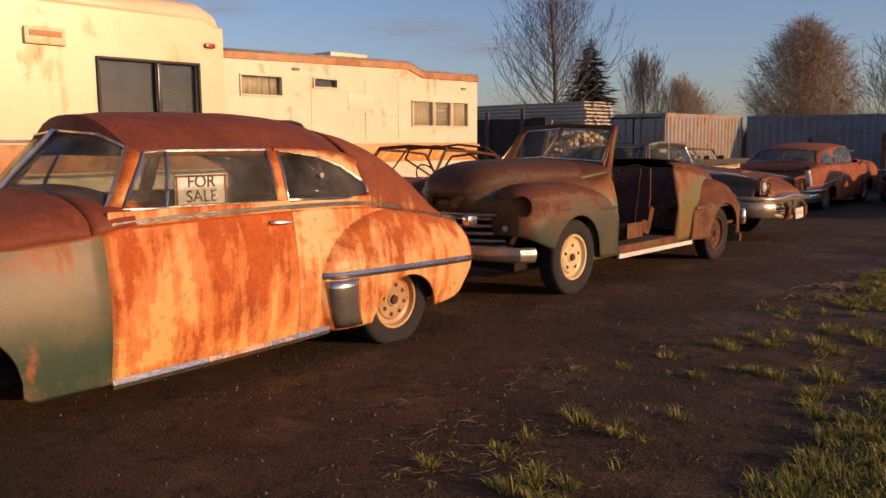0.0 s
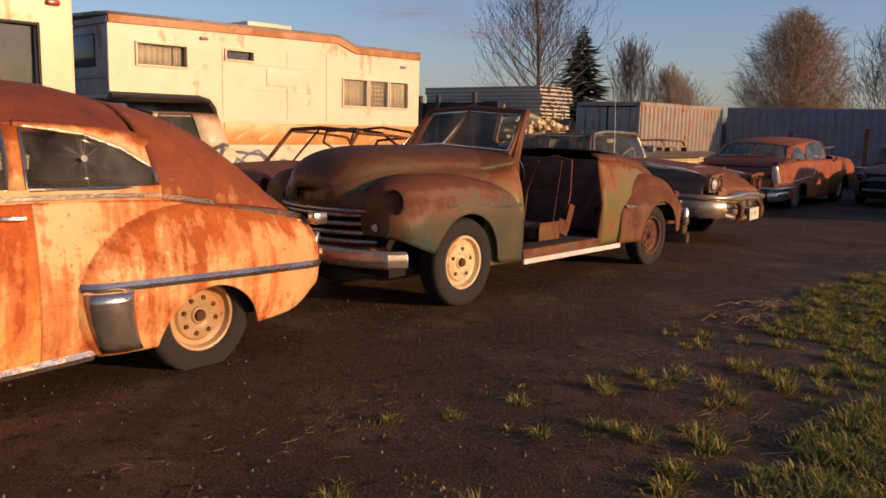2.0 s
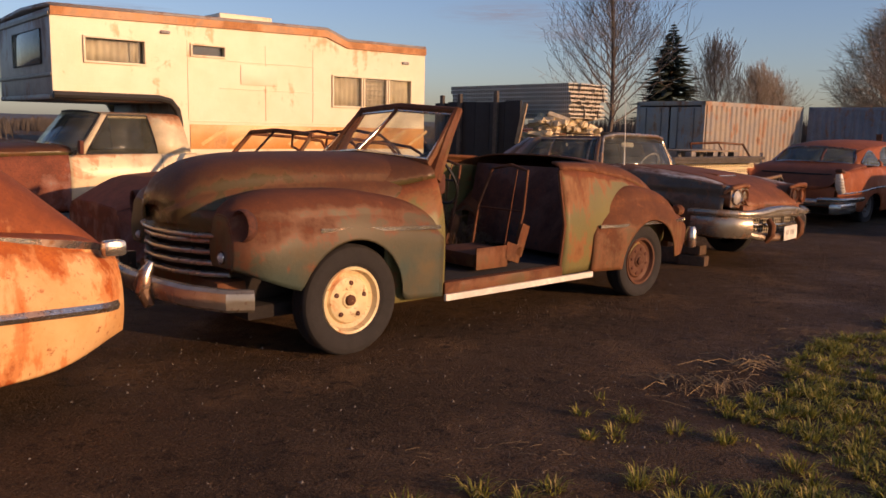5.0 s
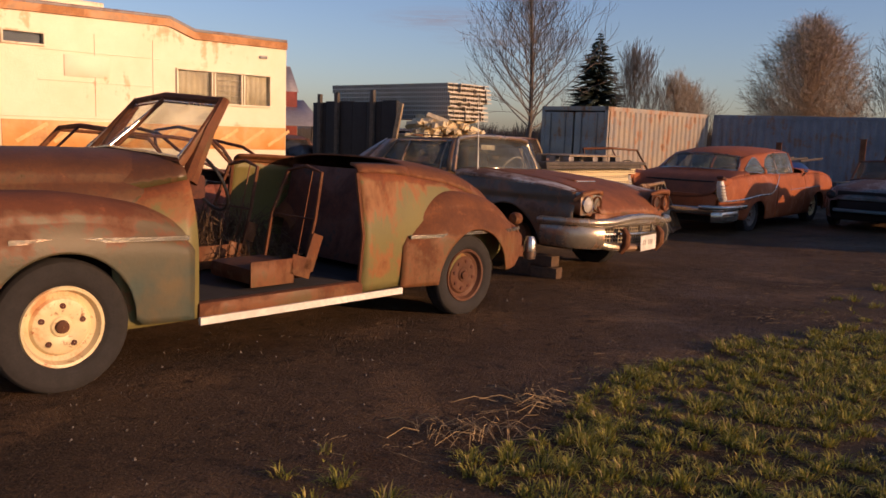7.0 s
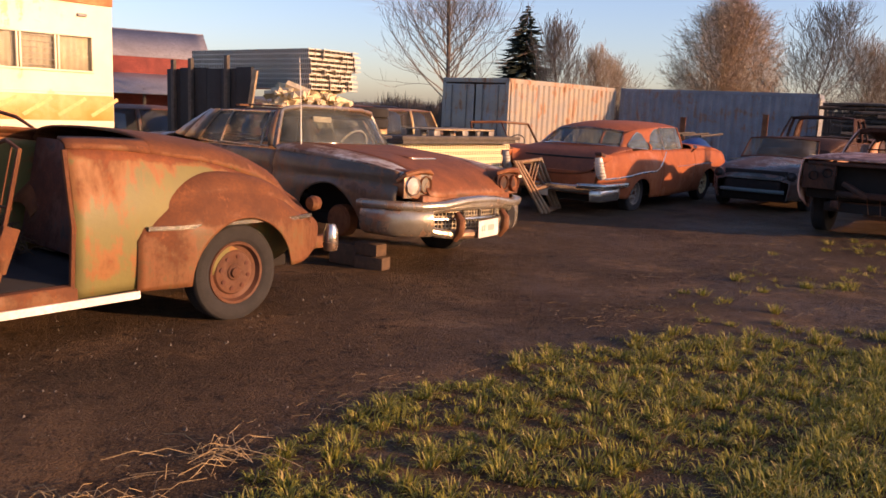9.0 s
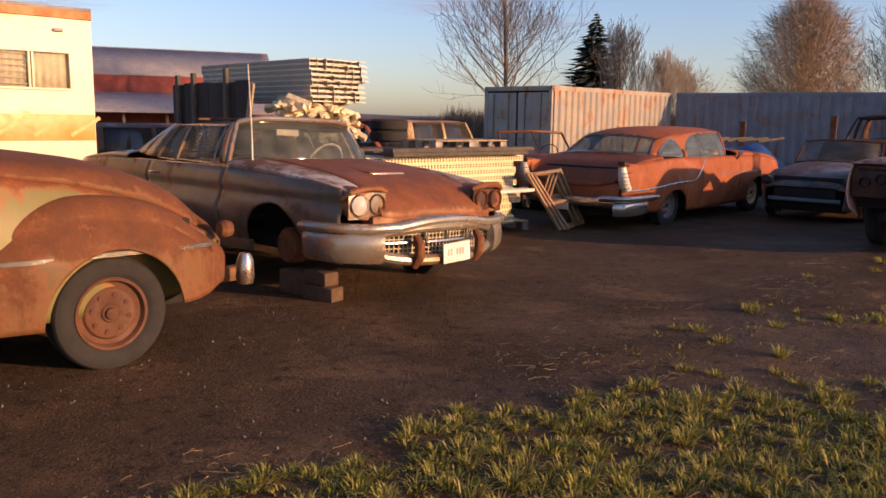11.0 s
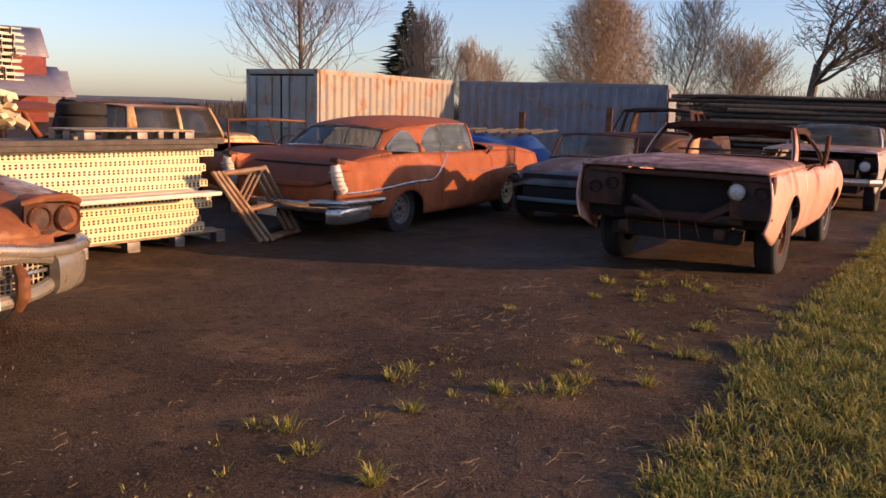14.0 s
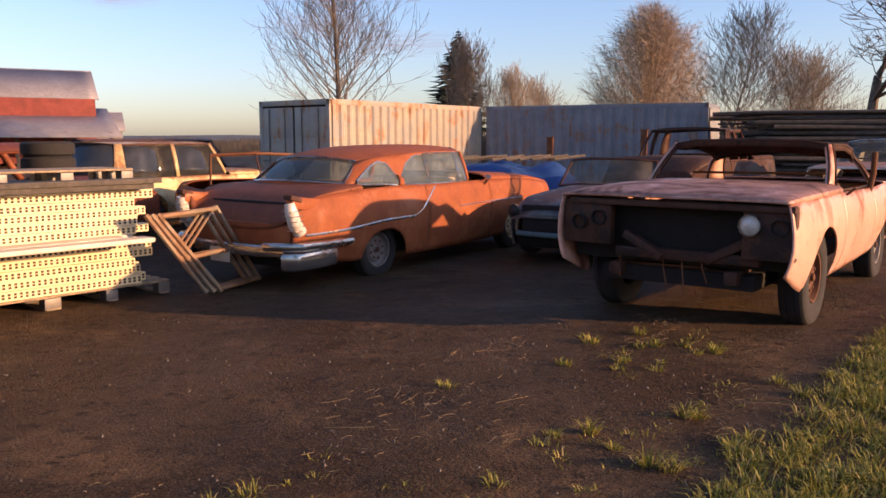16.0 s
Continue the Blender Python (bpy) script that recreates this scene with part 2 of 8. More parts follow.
M["curtain_grey"] = plain("crazed_glass", (0.34, 0.32, 0.28), 0.5)
M["black"] = plain("black_paint", (0.02, 0.02, 0.02), 0.6)


# ---- mesh tools ----
def finish(name, bm, mats, parent=None, label="", thick=0.0, flat=False, offset=-1):
    bmesh.ops.remove_doubles(bm, verts=bm.verts, dist=0.0004)
    for f in bm.faces:
        f.smooth = not flat
    for e in bm.edges:
        if len(e.link_faces) == 2 and e.calc_face_angle(0) > 0.62:
            e.smooth = False
    me = bpy.data.meshes.new(name)
    bm.to_mesh(me)
    bm.free()
    for m in (mats if isinstance(mats, (list, tuple)) else [mats]):
        me.materials.append(m)
    ob = new(name, me)
    if parent:
        ob.parent = parent
    if label:
        ob["label"] = label
    if thick:
        s = ob.modifiers.new("thick", "SOLIDIFY")
        s.thickness, s.offset = thick, offset
    return ob


def part(name, bm, material, parent, label="", **more):
    return finish(name, bm, material, parent, label, **more)


def box(bm, c, s, rot=None, bevel=0.0, taper=None):
    m = Matrix.Translation(c) @ (rot or Matrix())
    made = bmesh.ops.create_cube(bm, size=1.0)["verts"]
    for v in made:
        v.co = Vector((v.co.x * s[0], v.co.y * s[1], v.co.z * s[2]))
        if taper and v.co.z > 0:
            v.co.x *= taper[0]
            v.co.y *= taper[1]
    if bevel:
        es = list({e for v in made for e in v.link_edges})
        made = bmesh.ops.bevel(bm, geom=es, offset=bevel, segments=2, affect="EDGES", profile=0.6)["verts"]
    for v in made:
        v.co = m @ v.co
    return bm


def boxes(*items, bevel=0.0):
    bm = bmesh.new()
    for it in items:
        one = bmesh.new()
        box(one, *it, bevel=bevel)
        me = bpy.data.meshes.new("tmp")
        one.to_mesh(me)
        one.free()
        bm.from_mesh(me)
        bpy.data.meshes.remove(me)
    return bm


def tube(bm, pts, r, n=8, cap=True, closed=False):
    pts = [Vector(p) for p in pts]
    rs = r if isinstance(r, (list, tuple)) else [r] * len(pts)
    rings, side = [], None
    for i, p in enumerate(pts):
        a, c = pts[i - 1 if i or closed else 0], pts[(i + 1) % len(pts) if closed else min(i + 1, len(pts) - 1)]
        d = (c - a).normalized()
        if side is None or abs(side.dot(d)) > 0.95:
            side = d.orthogonal().normalized()
        side = (side - d * side.dot(d)).normalized()
        up = d.cross(side)
        rings.append([bm.verts.new(p + (side * math.cos(2 * math.pi * k / n) + up * math.sin(2 * math.pi * k / n)) * rs[i]) for k in range(n)])
    for a, c in zip(rings, rings[1:] + (rings[:1] if closed else [])):
        for k in range(n):
            bm.faces.new((a[k], a[(k + 1) % n], c[(k + 1) % n], c[k]))
    if cap and not closed:
        bm.faces.new(rings[0][::-1])
        bm.faces.new(rings[-1])
    return bm


def sweep(bm, pts, profile, up=(0, 0, 1), cap=True, scale=None):
    """Sweeps a closed outline (out, up) along a line; out is to the line's right."""
    pts, up = [Vector(p) for p in pts], Vector(up)
    rings = []
    for i, p in enumerate(pts):
        d = (pts[min(i + 1, len(pts) - 1)] - pts[max(i - 1, 0)]).normalized()
        out = d.cross(up).normalized()
        k = scale[i] if scale else 1
        rings.append([bm.verts.new(p + out * a * k + up * c * k) for a, c in profile])
    n = len(profile)
    for a, c in zip(rings, rings[1:]):
        for k in range(n):
            bm.faces.new((a[k], c[k], c[(k + 1) % n], a[(k + 1) % n]))
    if cap:
        bm.faces.new(rings[0])
        bm.faces.new(rings[-1][::-1])
    return bm


def lathe(bm, profile, n=32, c=(0, 0, 0), axis="y"):
    rings = []
    for r, d in profile:
        ring = []
        for k in range(n):
            a = 2 * math.pi * k / n
            q = (r * math.cos(a), d, r * math.sin(a)) if axis == "y" else (d, r * math.cos(a), r * math.sin(a)) if axis == "x" else (r * math.cos(a), r * math.sin(a), d)
            ring.append(bm.verts.new(Vector(c) + Vector(q)))
        rings.append(ring)
    for a, b in zip(rings, rings[1:]):
        for k in range(n):
            bm.faces.new((a[k], a[(k + 1) % n], b[(k + 1) % n], b[k]))
    return bm


def grid(bm, P):
    V = [[bm.verts.new(p) for p in row] for row in P]
    for a, b in zip(V, V[1:]):
        for k in range(len(a) - 1):
            bm.faces.new((a[k], b[k], b[k + 1], a[k + 1]))
    return V


def curve(table):
    """A smooth monotone curve through (x, value) pairs."""
    t = sorted(table)
    X, Y = [float(a) for a, _ in t], [float(b) for _, b in t]
    if len(X) == 1:
        return lambda x: Y[0]
    d = [(Y[i + 1] - Y[i]) / (X[i + 1] - X[i]) for i in range(len(X) - 1)]
    s = [d[0]] + [0 if d[i - 1] * d[i] <= 0 else 2 * d[i - 1] * d[i] / (d[i - 1] + d[i]) for i in range(1, len(d))] + [d[-1]]
    def f(x):
        if x <= X[0]:
            return Y[0]
        if x >= X[-1]:
            return Y[-1]
        i = max(k for k in range(len(X) - 1) if X[k] <= x)
        h = X[i + 1] - X[i]
        u = (x - X[i]) / h
        return (2 * u**3 - 3 * u**2 + 1) * Y[i] + (u**3 - 2 * u**2 + u) * h * s[i] + (-2 * u**3 + 3 * u**2) * Y[i + 1] + (u**3 - u**2) * h * s[i + 1]
    return f


class Shell:
    """A car body: cross-sections along its length, from the sill up the side and over the top. X is forward, Y to its left."""
    NS, NC = 14, 9

    def __init__(self, tabs, arches=(), power=2.4, bulge=None, y0=0.0, rows=14):
        self.NS = rows
        self.f = {k: curve(v if isinstance(v, list) else [(0, v)]) for k, v in tabs.items()}
        self.arches, self.power, self.bulge, self.y0 = arches, power, bulge, y0

    def section(self, x):
        g = {k: f(x) for k, f in self.f.items()}
        lo = g["zb"]
        for xc, zc, rx, rz in self.arches:
            if abs(x - xc) < rx:
                lo = max(lo, zc + rz * math.sqrt(1 - ((x - xc) / rx) ** 2))
        lo = min(lo, g["zt"] - 0.03)
        out = []
        for j in range(self.NS + 1):
            z = lo + (g["zt"] - lo) * j / self.NS
            if z < g["zm"]:
                w = g["ws"] + (g["wm"] - g["ws"]) * (1 - min(1, (g["zm"] - z) / max(0.01, g["zm"] - g["zb"])) ** 2)
            else:
                w = g["wm"] + (g["wt"] - g["wm"]) * min(1, (z - g["zm"]) / max(0.01, g["zt"] - g["zm"])) ** 2
            if self.bulge:
                w += self.bulge(x, z)
            out.append(Vector((x, w, z)))
        w0 = out[-1].y
        for j in range(1, self.NC + 1):
            a = math.pi / 2 * j / self.NC
            y = w0 * max(0.0, math.cos(a)) ** (2 / self.power)
            out.append(Vector((x, 0.0 if j == self.NC else y, g["zt"] + (g["zc"] - g["zt"]) * math.sin(a) ** (2 / self.power))))
        return out

    def stations(self, x0, x1, n):
        xs = [x0 + (x1 - x0) * i / n for i in range(n + 1)]
        for xc, zc, rx, rz in self.arches:
            xs += [xc + rx * s * math.sin(math.pi / 2 * k / 8) for k in range(9) for s in (-1, 1)]
        xs = sorted(x for x in xs if min(x0, x1) - 1e-6 <= x <= max(x0, x1) + 1e-6)
        keep = [xs[0]]
        for x in xs[1:]:
            if x - keep[-1] > 0.003:
                keep.append(x)
        return keep

    def side(self, x0, x1, s=1, n=24, j0=0, j1=None, bm=None):
        bm = bm or bmesh.new()
        rows = []
        for x in self.stations(x0, x1, n):
            q = self.section(x)[j0:(self.NS if j1 is None else j1) + 1]
            rows.append([Vector((p.x, s * p.y + self.y0, p.z)) for p in q])
        grid(bm, rows if s > 0 else rows[::-1])
        return bm

    def top(self, x0, x1, n=24, j0=None, bm=None, span=None):
        bm = bm or bmesh.new()
        j0 = self.NS if j0 is None else j0
        rows = []
        for x in self.stations(x0, x1, n):
            q = self.section(x)[j0:]
            rows.append([Vector((p.x, p.y + self.y0, p.z)) for p in q] + [Vector((p.x, -p.y + self.y0, p.z)) for p in q[-2::-1]])
        grid(bm, rows)
        return bm

    def end(self, x, bm=None):
        """Closes the body with a flat face at x."""
        bm = bm or bmesh.new()
        q = self.section(x)
        ring = [Vector((p.x, p.y + self.y0, p.z)) for p in q] + [Vector((p.x, -p.y + self.y0, p.z)) for p in q[-2::-1]]
        bm.faces.new([bm.verts.new(p) for p in ring])
        return bm

    def at(self, x, z, s=1, out=0.0):
        q = self.section(x)[:self.NS + 1]
        y = float(np.interp(z, [p.z for p in q], [p.y for p in q]))
        return Vector((x, s * (y + out) + self.y0, z))

    def line(self, pts, s=1, out=0.004, n=20):
        """Points on the side along a smooth (x, z) line."""
        f = curve(pts)
        a, b = min(p[0] for p in pts), max(p[0] for p in pts)
        return [self.at(a + (b - a) * i / n, f(a + (b - a) * i / n), s, out) for i in range(n + 1)]


def strip(path, s, h, d):
    """A raised moulding of height h and depth d along points of a side."""
    bm = bmesh.new()
    prof = [(-d * 0.5, -h / 2), (d * 0.6, -h / 2), (d, 0), (d * 0.6, h / 2), (-d * 0.5, h / 2)]
    return sweep(bm, path, [(a * -s, c) for a, c in prof][::s])


# ---- ground ----
U, V = Vector((0.682, 0.731, 0)), Vector((-0.731, 0.682, 0))


def gz(x, y):
    v = V.x * x + V.y * y
    s = max(0.0, v - 2.0)
    return -0.021 * (s if s < 12 else 12 + 6 * (1 - math.exp(-(s - 12) / 6)))


def uv(u, v):
    p = U * u + V * v
    return p.x, p.y


def thing(name, label, category, x, y, heading=0.0, z=None, tilt=(0, 0), group="", kind=""):
    e = new(name)
    e.matrix_world = pose(x, y, gz(x, y) if z is None else z, tilt[0], tilt[1], heading)
    return tagged(e, label, category, group, kind)


# ---- car parts ----
def wheel(car, x, y, r, w, rim_r, rim_mat, s=1, z=None, holes=8, flat=0.0, name="wheel"):
    """A wheel whose outer face is at y; s is the side that it faces."""
    z = r - flat if z is None else z
    yc = y - s * w / 2
    bm = lathe(bmesh.new(), [(rim_r * 1.0, s * w * 0.36), (rim_r * 0.97, s * w * 0.44), (rim_r * 0.90, s * w * 0.42), (rim_r * 0.84, s * w * 0.22), (rim_r * 0.72, s * w * 0.16),
                             (rim_r * 0.66, s * w * 0.26), (rim_r * 0.45, s * w * 0.31), (rim_r * 0.26, s * w * 0.24), (rim_r * 0.22, s * w * 0.30), (0.005, s * w * 0.31)], 36, (x, yc, z))
    rim = part(name, bm, rim_mat, car)
    part("wheel_hub", lathe(bmesh.new(), [(rim_r * 0.17, s * w * 0.28), (rim_r * 0.15, s * w * 0.40), (rim_r * 0.10, s * w * 0.43), (0.003, s * w * 0.43)], 14, (x, yc, z)), M["rim_rust"], rim, "rusted hub")
    for k in range(holes):
        a = 2 * math.pi * (k + 0.3) / holes
        q = rim_r * 0.50
        part("wheel_bolt", lathe(bmesh.new(), [(rim_r * 0.075, s * (w * 0.275)), (rim_r * 0.07, s * (w * 0.335)), (0.002, s * (w * 0.34))], 8, (x + q * math.cos(a), yc, z + q * math.sin(a))), M["black_iron"], rim)
    ty = bmesh.new()
    prof = [(rim_r * 0.98, -s * w * 0.36), (rim_r * 1.08, -s * w * 0.47), (r * 0.86, -s * w * 0.5), (r * 0.96, -s * w * 0.44), (r * 0.985, -s * w * 0.36),
            (r, -s * w * 0.30), (r, -s * w * 0.17), (r * 0.985, -s * w * 0.165), (r * 0.985, -s * w * 0.14), (r, -s * w * 0.135), (r * 1.003, s * w * 0.0), (r, s * w * 0.135), (r * 0.985, s * w * 0.14), (r * 0.985, s * w * 0.165), (r, s * w * 0.17), (r, s * w * 0.30),
            (r * 0.985, s * w * 0.36), (r * 0.96, s * w * 0.44), (r * 0.9, s * w * 0.49), (r * 0.86, s * w * 0.5), (rim_r * 1.12, s * w * 0.48), (rim_r * 1.08, s * w * 0.46), (rim_r * 0.98, s * w * 0.37)]
    lathe(ty, prof, 44, (x, yc, z))
    for v in ty.verts:
        d = z - flat - 0.0
        lowest = z - r + flat
        if v.co.z < lowest + 0.06:
            k = (lowest + 0.06 - v.co.z)
            v.co.z = max(v.co.z, lowest + 0.004)
            v.co.y += s * 0.25 * k * (1 if (v.co.y - yc) * s > 0 else -1) if flat else 0
    part("tyre", ty, M["tyre"], rim, "worn black tyre")
    return rim


def lamp(car, c, r, d, lens_mat, name="headlight", lens=True, ring=None):
    """A round lamp that looks along the direction d."""
    bm = lathe(bmesh.new(), [(r * 0.80, -0.05), (r * 0.98, -0.02), (r, 0.01), (r * 0.93, 0.022), (r * 0.84, 0.012), (r * 0.80, -0.03), (r * 0.4, -0.07), (0.004, -0.075)], 24, axis="x")
    turn = Vector((1, 0, 0)).rotation_difference(Vector(d).normalized()).to_matrix().to_4x4()
    m = Matrix.Translation(c) @ turn
    bm.transform(m)
    ob = part(name, bm, ring or M["chrome"], car)
    if lens:
        b2 = lathe(bmesh.new(), [(r * 0.84, 0.0), (r * 0.6, 0.022), (r * 0.3, 0.034), (0.003, 0.038)], 20, axis="x")
        b2.transform(m)
        part("lens", b2, lens_mat, ob, "clouded lamp glass")
    return ob


def bar(car, name, pts, h, d, mat, label="", up=(0, 0, 1)):
    """A bumper or rail: a rounded bar swept along points, its face to the right of the way."""
    prof = [(-d * 0.3, -h / 2), (d * 0.25, -h / 2), (d * 0.6, -h * 0.36), (d * 0.72, -h * 0.1), (d * 0.72, h * 0.1), (d * 0.6, h * 0.36), (d * 0.25, h / 2), (-d * 0.3, h / 2)]
    return part(name, sweep(bmesh.new(), pts, prof, up), mat, car, label)


def greenhouse(car, nodes, roof_mat, pillar_mat, glass_mat, dome=0.10, frame_mat=None, name="roof", lip=0.035, glazed=True, no_roof=False):
    """Windows, pillars and roof over the belt line. Nodes go from the front's middle along the left side to the rear's middle:
    (belt point, roof point, what follows: 'glass', 'post' or 'gap'); both sides are built."""
    def column(k, s):
        b0, t0 = nodes[k][0], nodes[k][1]
        p, q = Vector((b0[0], s * b0[1], b0[2])), Vector((t0[0], s * t0[1], t0[2]))
        side = min(1.0, abs(b0[1]) / 0.8)
        bow = Vector((0.014 * (1 - side) * (1 if b0[0] > 0 else -1), s * 0.018 * side, 0))
        return [p.lerp(q, m / 4) + bow * math.sin(math.pi * m / 4) for m in range(5)]

    def sheet(name, cols, mat, **more):
        bm = bmesh.new()
        grid(bm, cols)
        return part(name, bm, mat, car, **more)

    runs, k = [], 0
    while k < len(nodes) - 1:
        kind, a = nodes[k][2], k
        k += 1
        while k < len(nodes) - 1 and nodes[k][2] == "glass" and kind in ("glass", "pane"):
            k += 1
        runs.append(("glass" if kind == "pane" else kind, a, k))
    for kind, a, b in runs:
        if kind == "gap":
            continue
        ahead, behind = nodes[a][0][1] == 0, nodes[b][0][1] == 0
        for s in ((1,) if ahead or behind else (1, -1)):
            cols = [column(m, s) for m in range(a, b + 1)]
            if ahead:
                cols = [column(m, -1) for m in range(b, a, -1)] + cols
            elif behind:
                cols = cols + [column(m, -1) for m in range(b - 1, a - 1, -1)]
            if kind == "post":
                sheet("pillar", cols, pillar_mat, thick=0.03)
                continue
            if glazed:
                pane = sheet("window", cols, glass_mat, label="dusty window glass", thick=0.005)
                pane.visible_shadow = False
            if frame_mat:
                ring = cols[0] + [c[-1] for c in cols[1:-1]] + cols[-1][::-1] + [c[0] for c in cols[-2:0:-1]]
                part("window_frame", tube(bmesh.new(), ring, 0.012, 6, closed=True), frame_mat, pane if glazed else car)
    if no_roof:
        return
    ymax = max(t[1] for _, t, _ in nodes)
    rows = []
    for _, t, _ in nodes:
        k = (t[1] / ymax) ** 2 if ymax else 0
        row = [Vector((t[0], t[1] + 0.004, t[2] - lip))] if t[1] > 0.02 else [Vector((t[0], 0.002, t[2] - lip))]
        for a in range(0, 11):
            y = t[1] * (1 - a / 5.0)
            g = 1 - abs(1 - a / 5.0) ** 2.6
            row.append(Vector((t[0] + (0.05 * k * g if t[0] > 0 else -0.05 * k * g), y, t[2] + dome * k * g)))
        row.append(Vector((t[0], -row[0].y, t[2] - lip)))
        rows.append(row)
    bm = bmesh.new()
    # finer rows along the car
    fine = []
    for a, b in zip(rows, rows[1:]):
        n = 4 if (a[5] - b[5]).length > 0.25 else 1
        fine += [[p.lerp(q, k / n) for p, q in zip(a, b)] for k in range(n)]
    grid(bm, fine + [rows[-1]])
    bmesh.ops.smooth_vert(bm, verts=[v for v in bm.verts if not v.is_boundary], factor=0.5, use_axis_x=False, use_axis_y=False, use_axis_z=True)
    return part(name, bm, roof_mat, car, thick=0.02)


def sides(car, sh, name, x0, x1, mat, gap=0.004, label="", n=20, j0=0, j1=None, both=True):
    for s in ((1, -1) if both else (1,)):
        part(name, sh.side(x0 - gap, x1 + gap, s, n, j0, j1), mat, car, label, thick=0.014)


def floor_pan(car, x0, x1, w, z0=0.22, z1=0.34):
    part("underbody", boxes((((x0 + x1) / 2, 0, (z0 + z1) / 2), (x1 - x0, 2 * w, z1 - z0)), bevel=0.02), M["under"], car, "near-black underbody, shade put into its colour")


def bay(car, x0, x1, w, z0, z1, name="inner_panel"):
    """Near-black inner panels between the wheels, open below, the shade in their colour."""
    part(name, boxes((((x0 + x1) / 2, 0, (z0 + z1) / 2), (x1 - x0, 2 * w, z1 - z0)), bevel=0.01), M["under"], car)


def seat(car, x, y, z, w, mat, h=0.5, lean=0.2):
    part("seat", boxes(((x + 0.2, y, z), (0.5, w, 0.16), Matrix.Rotation(-0.08, 4, "Y")), bevel=0.05), mat, car)
    part("backrest", boxes(((x - 0.12, y, z + h / 2), (0.14, w, h), Matrix.Rotation(-lean, 4, "Y")), bevel=0.05), mat, car)


def steering(car, x, y, z, r, mat):
    pts = [(x + r * 0.45 * math.sin(a), y + r * math.cos(a), z + r * 0.9 * math.sin(a)) for a in [2 * math.pi * k / 24 for k in range(24)]]
    bm = tube(bmesh.new(), pts, 0.011, 6, closed=True)
    tube(bm, [(x, y - r, z), (x, y + r, z)], 0.008, 5)
    tube(bm, [(x, y, z), (x + 0.4, y, z - 0.25)], 0.02, 6)
    part("steering_wheel", bm, mat, car)


